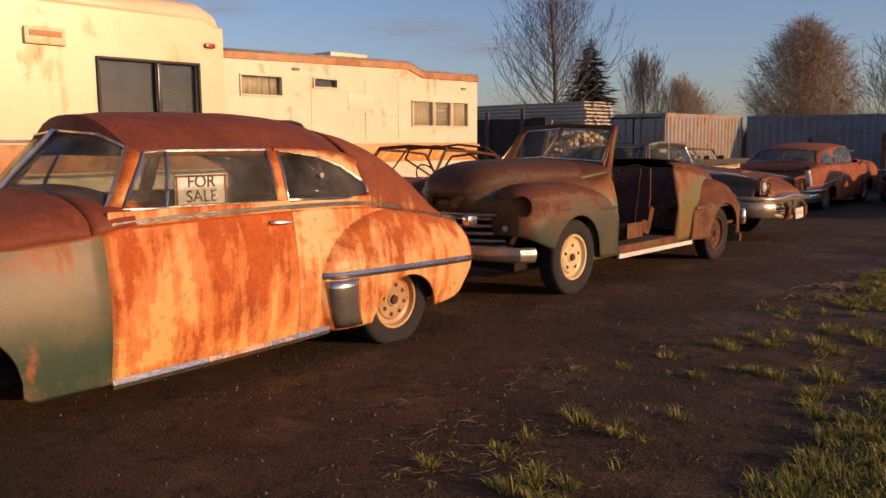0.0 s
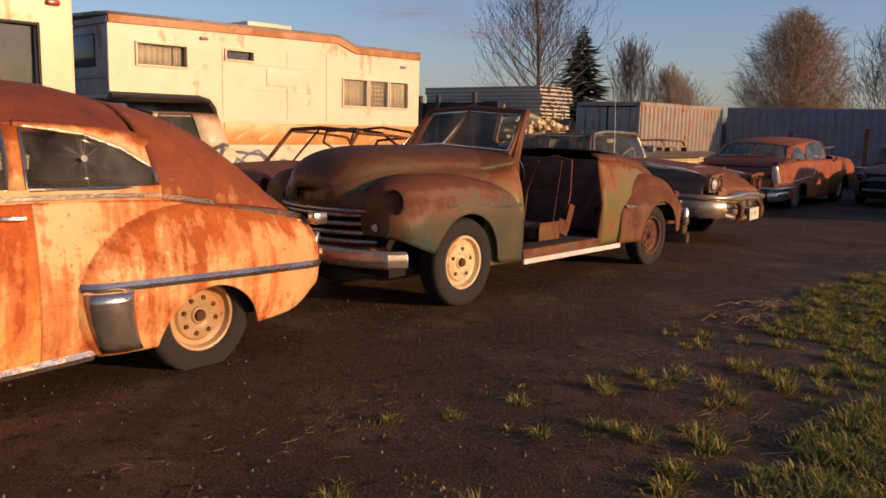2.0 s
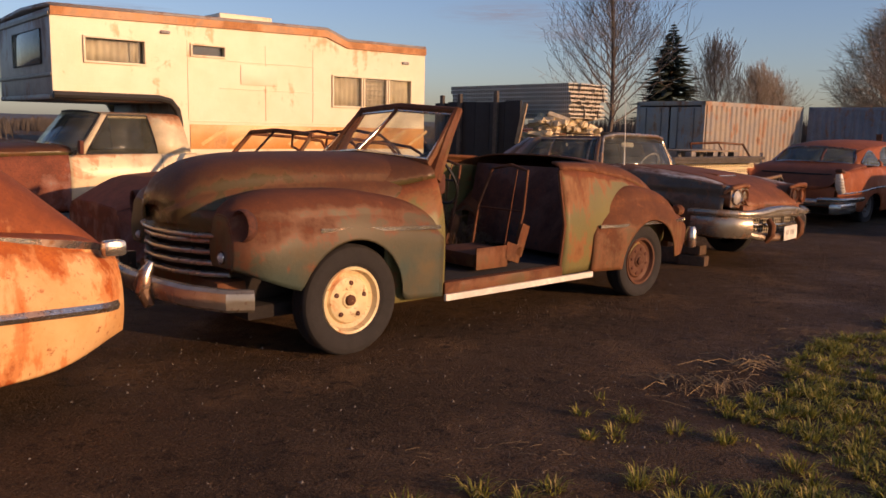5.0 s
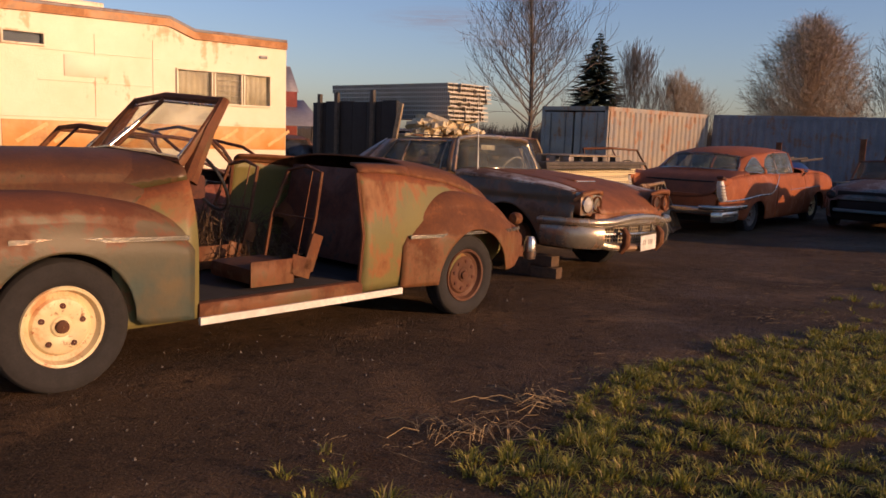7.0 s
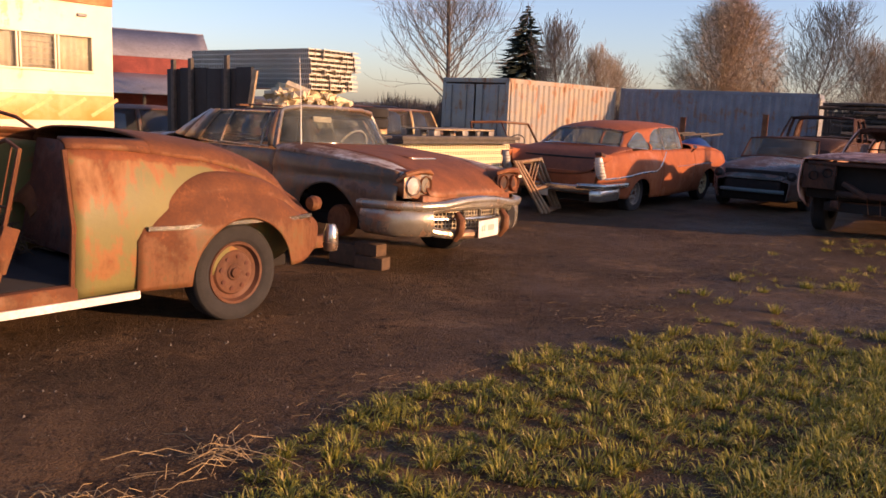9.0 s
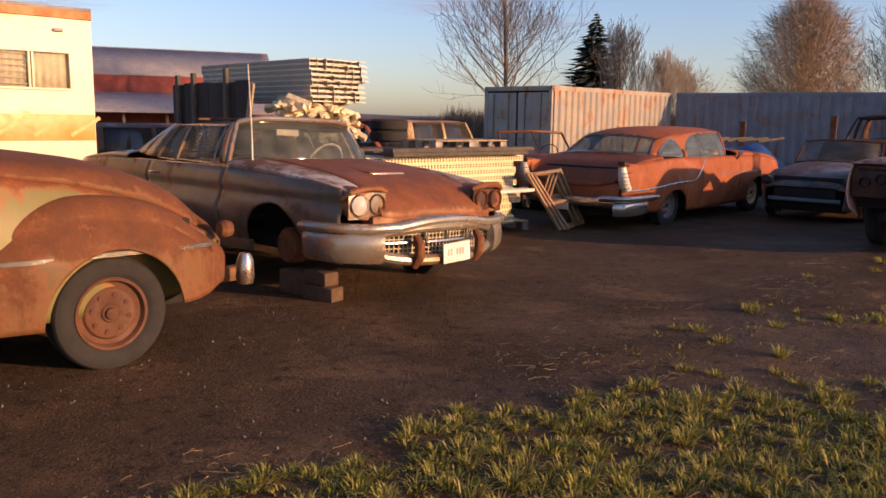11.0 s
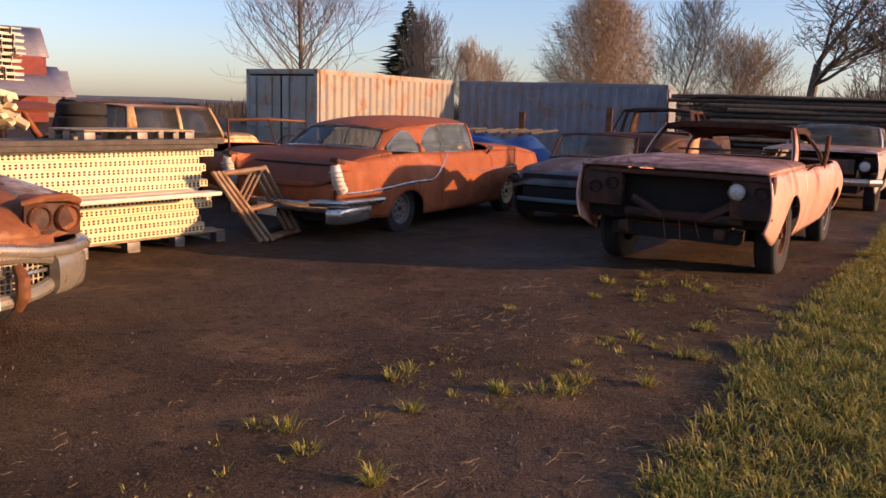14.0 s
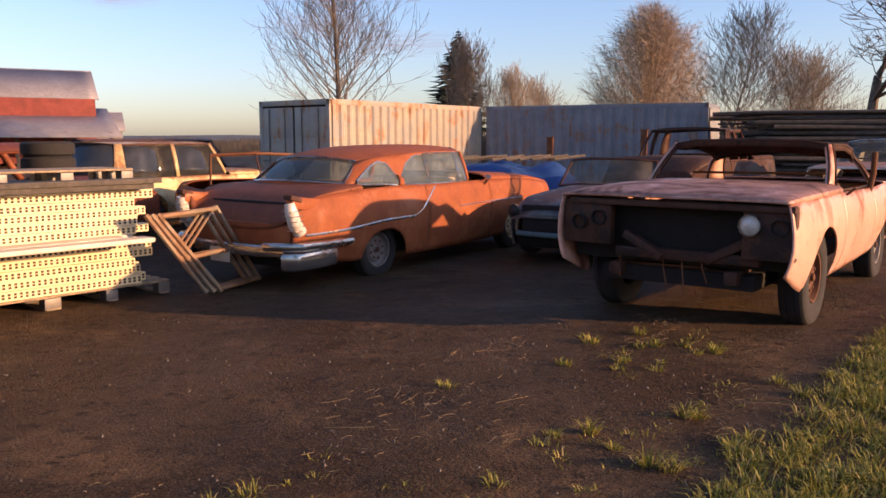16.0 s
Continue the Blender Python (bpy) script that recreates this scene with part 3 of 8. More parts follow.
# ---- fastback sedan with the sign ----
def fastback_sedan():
    car = thing("fastback_sedan", "rusted orange and cream fastback sedan, green front fender", "car", -1.90, 5.40, -131.5)
    def bulge(x, z):
        k = 0.0
        dx, dz = (x + 1.32) / (0.68 if x > -1.32 else 1.45), (z - 0.48) / (0.50 if x > -1.32 else 0.50 - 0.10 * min(1, (-1.32 - x) / 1.0))
        r = dx * dx + dz * dz
        if r < 1:
            k = 0.130 * (1 - r) ** 0.55
        return k
    sh = Shell({"zb": [(2.4, 0.30), (1.2, 0.19), (-1, 0.22), (-1.9, 0.25), (-2.42, 0.36)],
                "zm": 0.55, "ws": [(2.5, 0.72), (1.6, 0.86), (-0.5, 0.86), (-1.2, 0.82), (-2.0, 0.76), (-2.42, 0.56)],
                "wm": [(2.5, 0.78), (1.7, 0.92), (0, 0.92), (-0.5, 0.905), (-1.0, 0.86), (-1.5, 0.83), (-2.0, 0.79), (-2.3, 0.70), (-2.42, 0.58)],
                "wt": [(2.5, 0.70), (1.6, 0.84), (0.6, 0.86), (-0.9, 0.85), (-1.5, 0.80), (-2.1, 0.72), (-2.42, 0.55)],
                "zt": [(2.45, 0.80), (1.6, 0.93), (0.9, 0.98), (0.6, 1.02), (-0.6, 1.035), (-1.1, 1.02), (-1.4, 0.97), (-1.9, 0.90), (-2.3, 0.83), (-2.42, 0.76)],
                "zc": [(2.5, 0.88), (1.6, 1.12), (0.75, 1.20), (0.0, 1.2), (-1.1, 1.06), (-1.45, 0.99), (-1.9, 0.92), (-2.3, 0.85), (-2.42, 0.78)]},
               [(-1.40, 0.16, 0.35, 0.36), (1.66, 0.22, 0.42, 0.44)], 2.2, bulge, rows=46)
    sides(car, sh, "front_fender", 0.80, 2.42, M["c1_fender"], label="grey-green front fender with rust")
    sides(car, sh, "door", -0.44, 0.79, M["c1_door"], label="rust-streaked orange door")
    sides(car, sh, "rear_fender", -2.42, -0.45, M["c1_side"], n=140)
    part("hood", sh.top(0.85, 2.40), M["c1_top"], car, thick=0.014)
    part("rear_deck", sh.top(-2.42, -1.13, 20, bm=sh.end(-2.42)), M["c1_tail"], car, thick=0.014)
    back = Shell({"zb": 0.80, "zm": 0.85, "ws": 0.5, "wm": 0.5, "wt": [(-1.12, 0.825), (-1.35, 0.79), (-1.6, 0.72), (-1.9, 0.62), (-2.2, 0.50), (-2.40, 0.38), (-2.47, 0.26)], "zt": [(-1.12, 1.02), (-1.4, 0.98), (-1.9, 0.90), (-2.3, 0.82), (-2.47, 0.70)],
                  "zc": [(-1.12, 1.567), (-1.4, 1.51), (-1.7, 1.395), (-1.95, 1.235), (-2.15, 1.07), (-2.32, 0.91), (-2.42, 0.80), (-2.47, 0.71)]}, (), 2.0)
    part("tail", back.top(-2.47, -1.13, 34), M["c1_tail"], car, "red-brown rusted fastback tail", thick=0.014)
    # cowl
    part("cowl", sh.top(0.60, 0.845, 5), M["c1_top"], car, thick=0.02)
    nodes = [((0.98, 0.0, 1.19), (0.62, 0.0, 1.54), "glass"), ((0.86, 0.50, 1.16), (0.57, 0.42, 1.515), "glass"), ((0.72, 0.76, 1.11), (0.51, 0.62, 1.445), "post"),
             ((0.64, 0.80, 1.105), (0.43, 0.665, 1.41), "glass"), ((0.40, 0.83, 1.105), (0.30, 0.68, 1.42), "pane"), ((-0.35, 0.84, 1.10), (-0.38, 0.695, 1.42), "post"), ((-0.44, 0.84, 1.10), (-0.47, 0.695, 1.415), "pane"),
             ((-0.80, 0.84, 1.095), (-0.78, 0.71, 1.375), "glass"), ((-1.02, 0.83, 1.09), (-0.98, 0.735, 1.30), "glass"), ((-1.15, 0.82, 1.09), (-1.13, 0.775, 1.20), "post"), ((-1.30, 0.80, 0.98), (-1.30, 0.66, 1.12), "post"), ((-1.62, 0.70, 0.93), (-1.55, 0.62, 1.05), "gap")]
    greenhouse(car, nodes[:10], M["c1_top"], M["c1_side"], M["glass"], 0.27, M["chrome"], no_roof=True)
    over = [(n[0], n[1], "gap") for n in nodes[:7]] + [((0, 0, 0), (-0.80, 0.67, 1.41), "gap"), ((0, 0, 0), (-1.0, 0.65, 1.385), "gap"), ((0, 0, 0), (-1.2, 0.61, 1.335), "gap")]
    greenhouse(car, over, M["c1_top"], M["c1_side"], M["glass"], 0.25, None, lip=0.03)
    for s in (1, -1):
        rows = [[Vector((x0, y0 * s, z0)), Vector(((x0 + x1) / 2, (y0 + y1) / 2 * s + 0.012 * s, (z0 + z1) / 2 + 0.006)), Vector((x1, y1 * s, z1))] for x0, y0, z0, x1, y1, z1 in
                ((-0.44, 0.705, 1.41, -0.44, 0.69, 1.44), (-0.78, 0.72, 1.375, -0.80, 0.675, 1.42), (-0.98, 0.745, 1.30, -1.0, 0.66, 1.405), (-1.13, 0.785, 1.20, -1.12, 0.645, 1.385), (-1.15, 0.84, 1.04, -1.22, 0.64, 1.36))]
        bm = bmesh.new()
        grid(bm, rows if s > 0 else rows[::-1])
        part("sail_panel", bm, M["c1_side"], car, thick=0.012)
    # window sills and mouldings
    for s in (1, -1):
        part("belt_moulding", strip([Vector((x, s * (sh.section(x)[sh.NS].y + 0.004), sh.section(x)[sh.NS].z + 0.028)) for x in (0.74, 0.4, 0.0, -0.4, -0.8, -1.1, -1.3, -1.5)], s, 0.026, 0.018), M["chrome"], car)
        part("belt_panel", boxes(((0.15, s * 0.838, 1.06), (1.2, 0.03, 0.09)), ((-0.80, s * 0.828, 1.055), (0.72, 0.03, 0.09)), bevel=0.01), M["c1_side"], car)
        part("rocker_moulding", strip(sh.line([(0.79, 0.185), (0, 0.20), (-0.72, 0.225)], s, 0.004), s, 0.055, 0.03), M["chrome"], car, "dull chrome sill strip")
        part("fender_moulding", strip(sh.line([(-0.66, 0.59), (-1.1, 0.585), (-1.6, 0.57), (-2.0, 0.555), (-2.36, 0.525)], s, 0.0, 30), s, 0.05, 0.03), M["chrome"], car)
        # gravel guard ahead of the rear wheel
        bm = bmesh.new()
        rows = []
        for k in range(7):
            z = 0.56 - 0.33 * k / 6
            c = -0.70 - 0.10 * (k / 6) ** 2
            rows.append([sh.at(c + 0.04 - 0.24 * m / 6 * (1 - 0.15 * k / 6), z, s, 0.012 + 0.015 * math.sin(math.pi * m / 6)) for m in range(7)])
        grid(bm, rows if s < 0 else rows[::-1])
        part("gravel_guard", bm, M["chrome"], car, "scuffed bare-metal gravel guard", thick=0.01)
        bm = tube(bmesh.new(), [sh.at(-0.26, 0.975, s, 0.025), sh.at(-0.29, 0.975, s, 0.045), sh.at(-0.40, 0.97, s, 0.04)], 0.013, 6)
        part("door_handle", bm, M["chrome"], car)
        part("tail_lamp", boxes(((-2.36, s * 0.74, 0.825), (0.12, 0.085, 0.085)), bevel=0.026), M["chrome"], car, "chrome tail-lamp housing")
        part("fin_moulding", strip([Vector((-1.62 - 0.78 * k / 8, s * (sh.section(-1.62 - 0.78 * k / 8)[sh.NS].y + 0.012), sh.section(-1.62 - 0.78 * k / 8)[sh.NS].z - 0.005)) for k in range(9)], s, 0.04, 0.03), M["chrome"], car)
    crack = bmesh.new()
    for k in range(17):
        a = 2 * math.pi * k / 17 + 0.2 * math.sin(k * 2.3)
        l = 0.06 + 0.08 * abs(math.sin(k * 1.7))
        tube(crack, [(-0.74 - 0.012 * math.cos(a), 0.815, 1.25 + 0.012 * math.sin(a)), (-0.74 - l * math.cos(a + 0.08), 0.80 - 0.42 * l * math.sin(a) + 0.028, 1.25 + l * math.sin(a + 0.08))], 0.0008, 3)
    lathe(crack, [(0.018, 0.0), (0.002, 0.001)], 7, (-0.74, 0.822, 1.25))
    part("glass_crack", crack, M["curtain_grey"], car, "star-shaped crack in the rear side glass")
    card = part("sign_card", boxes(((0.15, 0.79, 1.185), (0.34, 0.012, 0.20)), bevel=0.003), M["white"], car, "white card sign in the window")
    part("sign_border", boxes(((0.15, 0.797, 1.275), (0.34, 0.004, 0.012)), ((0.31, 0.797, 1.185), (0.012, 0.004, 0.19)), ((-0.01, 0.797, 1.185), (0.012, 0.004, 0.19))), M["c2_rust"], card)
    for line, dz in (("FOR", 0.045), ("SALE", -0.040)):
        cu = bpy.data.curves.new("sign_text", "FONT")
        cu.body, cu.size, cu.align_x, cu.extrude = line, 0.098, "CENTER", 0.001
        t = new("sign_text", cu)
        t.matrix_world = pose(0.15, 0.799, 1.165 + dz, 90, 0, 180)
        bpy.context.view_layer.update()
        me = bpy.data.meshes.new_from_object(t.evaluated_get(bpy.context.evaluated_depsgraph_get()))
        me.transform(t.matrix_world)
        bpy.data.objects.remove(t)
        me.materials.append(M["black"])
        ob = new("lettering", me)
        ob.parent = card
    part("sunvisor", boxes(((0.40, 0.30, 1.40), (0.16, 0.5, 0.02)), ((0.40, -0.30, 1.40), (0.16, 0.5, 0.02)), bevel=0.008), M["seat"], car)
    part("windshield_post", tube(bmesh.new(), [(0.99, 0, 1.18), (0.63, 0, 1.545)], 0.016, 6), M["chrome"], car)
    floor_pan(car, -2.25, 2.3, 0.62)
    bay(car, -2.2, -0.75, 0.60, 0.3, 0.86)
    bay(car, 0.9, 2.3, 0.58, 0.3, 0.8)
    seat(car, 0.0, 0, 0.48, 1.35, M["seat"], 0.42)
    seat(car, -0.85, 0, 0.50, 1.35, M["seat"], 0.42)
    steering(car, 0.42, 0.36, 0.98, 0.21, M["white"])
    wheel(car, -1.40, 0.845, 0.34, 0.17, 0.215, M["rim_gold"], flat=0.022)
    wheel(car, -1.40, -0.845, 0.34, 0.17, 0.215, M["rim_gold"], -1, flat=0.022)
    wheel(car, 1.66, -0.82, 0.34, 0.17, 0.215, M["rim_gold"], -1, flat=0.04)
    return car, sh


# ---- roofless coupe without doors ----
def convertible_coupe():
    car = thing("convertible_coupe", "rusted brown and green doorless convertible, top gone", "car", 1.704, 9.482, -132.5, z=gz(1.704, 9.482) + 0.03)
    body = Shell({"zb": [(1.0, 0.27), (-0.5, 0.29), (-2.0, 0.32), (-2.42, 0.42)], "zm": 0.66, "ws": [(1.0, 0.82), (-0.5, 0.83), (-1.6, 0.78), (-2.42, 0.5)],
                  "wm": [(1.1, 0.80), (0.5, 0.85), (-0.5, 0.87), (-1.3, 0.83), (-2.0, 0.72), (-2.45, 0.50)], "wt": [(1.3, 0.50), (1.0, 0.63), (0.7, 0.75), (-0.5, 0.79), (-1.3, 0.72), (-2.1, 0.56), (-2.45, 0.36)],
                  "zt": [(1.3, 0.98), (1.0, 1.05), (0.7, 1.11), (-0.5, 1.13), (-1.3, 1.05), (-2.0, 0.86), (-2.45, 0.60)], "zc": [(1.3, 1.14), (1.0, 1.225), (0.7, 1.24), (-0.5, 1.22), (-1.0, 1.215), (-1.6, 1.15), (-2.1, 0.99), (-2.35, 0.81), (-2.45, 0.64)]}, (), 2.6)
    hood = Shell({"zb": [(0.6, 0.76), (1.6, 0.80), (2.1, 0.83), (2.5, 0.83)], "zm": 0.92, "ws": [(0.8, 0.68), (1.8, 0.53), (2.2, 0.47), (2.4, 0.37), (2.49, 0.25), (2.53, 0.12)], "wm": [(0.8, 0.71), (1.8, 0.55), (2.2, 0.48), (2.4, 0.38), (2.49, 0.26), (2.53, 0.12)],
                  "wt": [(0.8, 0.62), (1.6, 0.50), (2.1, 0.44), (2.3, 0.39), (2.43, 0.31), (2.50, 0.20), (2.53, 0.10)], "zt": [(0.8, 1.08), (1.6, 1.08), (2.1, 1.06), (2.35, 1.02), (2.48, 0.95), (2.53, 0.90)], "zc": [(0.8, 1.24), (1.4, 1.25), (1.95, 1.245), (2.2, 1.215), (2.34, 1.165), (2.44, 1.09), (2.50, 1.0), (2.53, 0.93)]}, (), 2.3)
    ff = Shell({"zb": [(0.8, 0.28), (1.2, 0.30), (2.0, 0.46), (2.36, 0.60)], "zm": 0.70, "ws": [(0.8, 0.24), (1.6, 0.26), (2.2, 0.25), (2.36, 0.12)], "wm": [(0.8, 0.25), (1.6, 0.28), (2.1, 0.28), (2.3, 0.24), (2.38, 0.15)],
                "wt": [(0.8, 0.20), (1.6, 0.24), (2.1, 0.24), (2.38, 0.11)], "zt": [(0.8, 0.70), (0.95, 0.79), (1.2, 0.86), (1.6, 0.90), (2.1, 0.90), (2.3, 0.88), (2.38, 0.83)], "zc": [(0.8, 0.78), (0.92, 0.89), (1.2, 0.98), (1.65, 1.04), (2.05, 1.045), (2.25, 1.01), (2.34, 0.96), (2.38, 0.91)]},
               [(1.60, 0.33, 0.40, 0.41)], 2.3)
    rf = Shell({"zb": [(-0.84, 0.28), (-1.2, 0.28), (-2.1, 0.33), (-2.3, 0.40)], "zm": 0.62, "ws": [(-0.84, 0.15), (-1.3, 0.24), (-2.0, 0.22), (-2.3, 0.10)], "wm": [(-0.84, 0.17), (-1.3, 0.25), (-1.9, 0.24), (-2.3, 0.12)],
                "wt": [(-0.84, 0.10), (-1.3, 0.17), (-1.9, 0.16), (-2.3, 0.07)], "zt": [(-0.84, 0.56), (-1.0, 0.74), (-1.4, 0.85), (-1.8, 0.81), (-2.3, 0.54)], "zc": [(-0.84, 0.66), (-1.0, 0.85), (-1.4, 0.97), (-1.8, 0.92), (-2.3, 0.62)]},
               [(-1.57, 0.28, 0.40, 0.40)], 2.0)
    part("hood", hood.top(0.83, 2.53, 30, bm=hood.side(0.83, 2.53, 1, 30, bm=hood.side(0.83, 2.53, -1, 30))), M["c2_top"], car, "brown rusted long rounded hood", thick=0.014)
    for s in (1, -1):
        f = part("front_fender", ff.top(0.84, 2.38, 34, bm=ff.side(0.84, 2.38, 1, 34, bm=ff.end(2.38))), M["c2_fender"], car, "brown and green front fender", thick=0.012)
        for v in f.data.vertices:
            v.co.y = s * (v.co.y + 0.62)
        f2 = part("rear_fender", rf.top(-2.3, -0.84, 30, bm=rf.side(-2.3, -0.84, 1, 30, bm=rf.end(-2.3))), M["c2_rust"], car, "rust-brown rear fender", thick=0.012)
        for v in f2.data.vertices:
            v.co.y = s * (v.co.y + 0.70)
        for f in (f, f2):
            if s < 0:
                f.data.flip_normals()
        part("cowl_side", body.side(0.79, 1.30, s, 8), M["c2_side"], car, thick=0.014)
        part("quarter_panel", body.side(-2.42, -0.46, s, 28), M["c2_side"], car, "olive and rust quarter panel", thick=0.014)
        part("sill", boxes(((0.16, s * 0.82, 0.32), (1.28, 0.08, 0.10)), bevel=0.02), M["c2_rust"], car)
        part("running_strip", strip([Vector((0.80 - 1.65 * k / 8, s * 0.865, 0.262 + 0.0 * k)) for k in range(9)], s, 0.045, 0.02), M["white"], car, "pale painted sill strip")
        part("fender_moulding", strip([Vector((1.86 - 0.98 * k / 8, s * (0.62 + ff.section(1.86 - 0.98 * k / 8)[10].y + 0.012), 0.815 - 0.04 * k / 8)) for k in range(9)], s, 0.026, 0.02), M["chrome"], car)
        part("fender_moulding", strip([Vector((-0.90 - 1.3 * k / 8, s * (0.70 + rf.section(-0.90 - 1.3 * k / 8)[9].y + 0.012), 0.66 - 0.01 * k / 8)) for k in range(9)], s, 0.026, 0.02), M["chrome"], car)
        lamp(car, (2.33, s * 0.80, 0.865), 0.098, (1, s * 0.12, 0), M["black"], lens=False, ring=M["black_iron"])
        lamp(car, (2.37, s * 0.63, 0.66), 0.042, (1, 0, 0), M["lens"], "parking_lamp")
        part("door_post", tube(bmesh.new(), [(-0.45, s * 0.84, 0.32), (-0.45, s * 0.88, 0.7), (-0.45, s * 0.80, 1.13)], 0.018, 6), M["c2_rust"], car)
        part("tail_lamp", lathe(bmesh.new(), [(0.05, -0.03), (0.06, 0.02), (0.045, 0.05), (0.004, 0.055)], 16, (-2.42, s * 0.66, 0.70), "x"), M["c2_rust"], car)
        part("bumper_arm", boxes(((-2.52, s * 0.55, 0.38), (0.28, 0.09, 0.10)), bevel=0.02), M["c2_rust"], car)
        bm = bmesh.new()
        lathe(bm, [(0.035, 0), (0.055, -0.05), (0.06, -0.16), (0.05, -0.2), (0.004, -0.21)], 14, (-2.48, s * 0.78, 0.55), "z")
        if s > 0:
            part("bumper_guard", bm, M["chrome"], car, "upright chrome bumper guard")
        else:
            bm.free()
    part("deck_lid", body.top(-2.45, -0.98, 26, bm=body.end(-2.45)), M["c2_rust"], car, thick=0.014)
    part("cowl", body.top(0.80, 1.25, 8), M["c2_top"], car, thick=0.02)
    for s in (1, -1):
        bm = bmesh.new()
        rows = []
        for k in range(9):
            x = -0.46 - 0.53 * k / 8
            sec = body.section(x)[body.NS:]
            w = 1 + int(3 * (k / 8) ** 1.5)
            rows.append([Vector((p.x, s * p.y, p.z)) for p in sec[:3]] + [Vector((x, s * sec[3].y, sec[3].z))])
        grid(bm, rows if s < 0 else rows[::-1])
        part("top_well_rim", bm, M["c2_rust"], car, thick=0.02)
    # windshield frame: two panes, raked
    wb, wt = [(0.80, -0.66, 1.20), (0.93, 0.0, 1.24), (0.80, 0.66, 1.20)], [(0.47, -0.585, 1.575), (0.55, 0.0, 1.605), (0.47, 0.585, 1.575)]
    bm = tube(bmesh.new(), wb + wt[::-1], 0.030, 8, closed=True)
    for a, b in ((0, 0), (2, 2)):
        tube(bm, [Vector(wb[a]) + Vector((-0.04, 0, -0.12)), Vector(wb[a]).lerp(Vector(wt[b]), 0.5) + Vector((-0.035, 0, 0)), Vector(wt[b]) + Vector((-0.01, 0, 0.01))], [0.06, 0.045, 0.034], 8)
    tube(bm, [wb[1], wt[1]], 0.014, 6)
    frame_ob = part("windshield_frame", bm, M["c2_rust"], car, "rusted windshield frame")
    for a, b in ((0, 1), (1, 2)):
        bm = bmesh.new()
        grid(bm, [[Vector(wb[a]), Vector(wt[a])], [Vector(wb[b]), Vector(wt[b])]])
        part("windshield_pane", bm, M["glass"], frame_ob, "cracked dusty windshield pane", thick=0.005)
        part("pane_trim", tube(bmesh.new(), [Vector(wb[a]) + Vector((0.02, 0, 0.03)), Vector(wb[b]) + Vector((0.02, 0, 0.03)), Vector(wt[b]) + Vector((0.02, 0, -0.03)), Vector(wt[a]) + Vector((0.02, 0, -0.03))], 0.012, 6, closed=True), M["chrome"], frame_ob)
    # grille of heavy bars and the bumper
    for k in range(4):
        z = 0.535 + 0.068 * k
        w = 0.52 - 0.012 * k
        bar(car, "grille_bar", [(2.28, w * 1.06, z), (2.38, w * 0.85, z), (2.48, w * 0.4, z), (2.50, 0, z), (2.48, -w * 0.4, z), (2.38, -w * 0.85, z), (2.28, -w * 1.06, z)][::-1], 0.036, 0.05, M["chrome_dull"])
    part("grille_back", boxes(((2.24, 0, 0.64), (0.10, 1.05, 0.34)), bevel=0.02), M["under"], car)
    arc = [(2.20, 0.64), (2.31, 0.52), (2.40, 0.38), (2.455, 0.2), (2.47, 0.0), (2.455, -0.2), (2.40, -0.38), (2.31, -0.52), (2.20, -0.64)]
    bar(car, "grille_panel", [(x, y, 0.845) for x, y in arc][::-1], 0.16, 0.05, M["c2_top"], "rust-brown panel over the grille")
    bar(car, "grille_bar", [(x + 0.03, y, 0.775) for x, y in arc[1:-1]][::-1], 0.034, 0.05, M["chrome_dull"], "dull top grille bar")
    part("valance", boxes(((2.30, 0, 0.455), (0.20, 1.2, 0.10)), bevel=0.03), M["c2_rust"], car)
    part("hood_seam", tube(bmesh.new(), [(2.50 - 0.02 * k, 0.0, 0.95 + 0.04 * k) for k in range(5)] + [(2.30, 0, 1.195), (2.1, 0, 1.232)], 0.007, 6), M["c2_rust"], car)
    bar(car, "front_bumper", [(2.32, 0.90, 0.44), (2.45, 0.85, 0.445), (2.58, 0.62, 0.45), (2.65, 0.3, 0.455), (2.66, 0, 0.455), (2.65, -0.3, 0.455), (2.58, -0.62, 0.45), (2.45, -0.85, 0.445), (2.32, -0.90, 0.44)][::-1], 0.13, 0.07, M["chrome_dull"], "pitted chrome bumper")
    for y in (0.32, -0.32):
        bm = bmesh.new()
        tube(bm, [(2.70, y, 0.36), (2.74, y, 0.45), (2.72, y, 0.56), (2.68, y, 0.62)], [0.035, 0.045, 0.04, 0.02], 10)
        part("bumper_guard", bm, M["chrome"], car)
    floor_pan(car, -2.2, 2.2, 0.60, 0.24, 0.33)
    part("cabin_floor", boxes(((0.15, 0, 0.34), (1.3, 1.5, 0.05)), bevel=0.01), M["under"], car)
    bay(car, -2.2, -1.0, 0.60, 0.34, 0.78)
    bay(car, 1.0, 2.2, 0.44, 0.34, 0.9)
    part("firewall", boxes(((0.93, 0, 0.74), (0.05, 1.30, 0.74)), bevel=0.01), M["black_iron"], car)
    part("dashboard", boxes(((0.72, 0, 1.05), (0.16, 1.36, 0.16)), bevel=0.04), M["black_iron"], car)
    steering(car, 0.46, 0.36, 1.06, 0.21, M["rubber"])
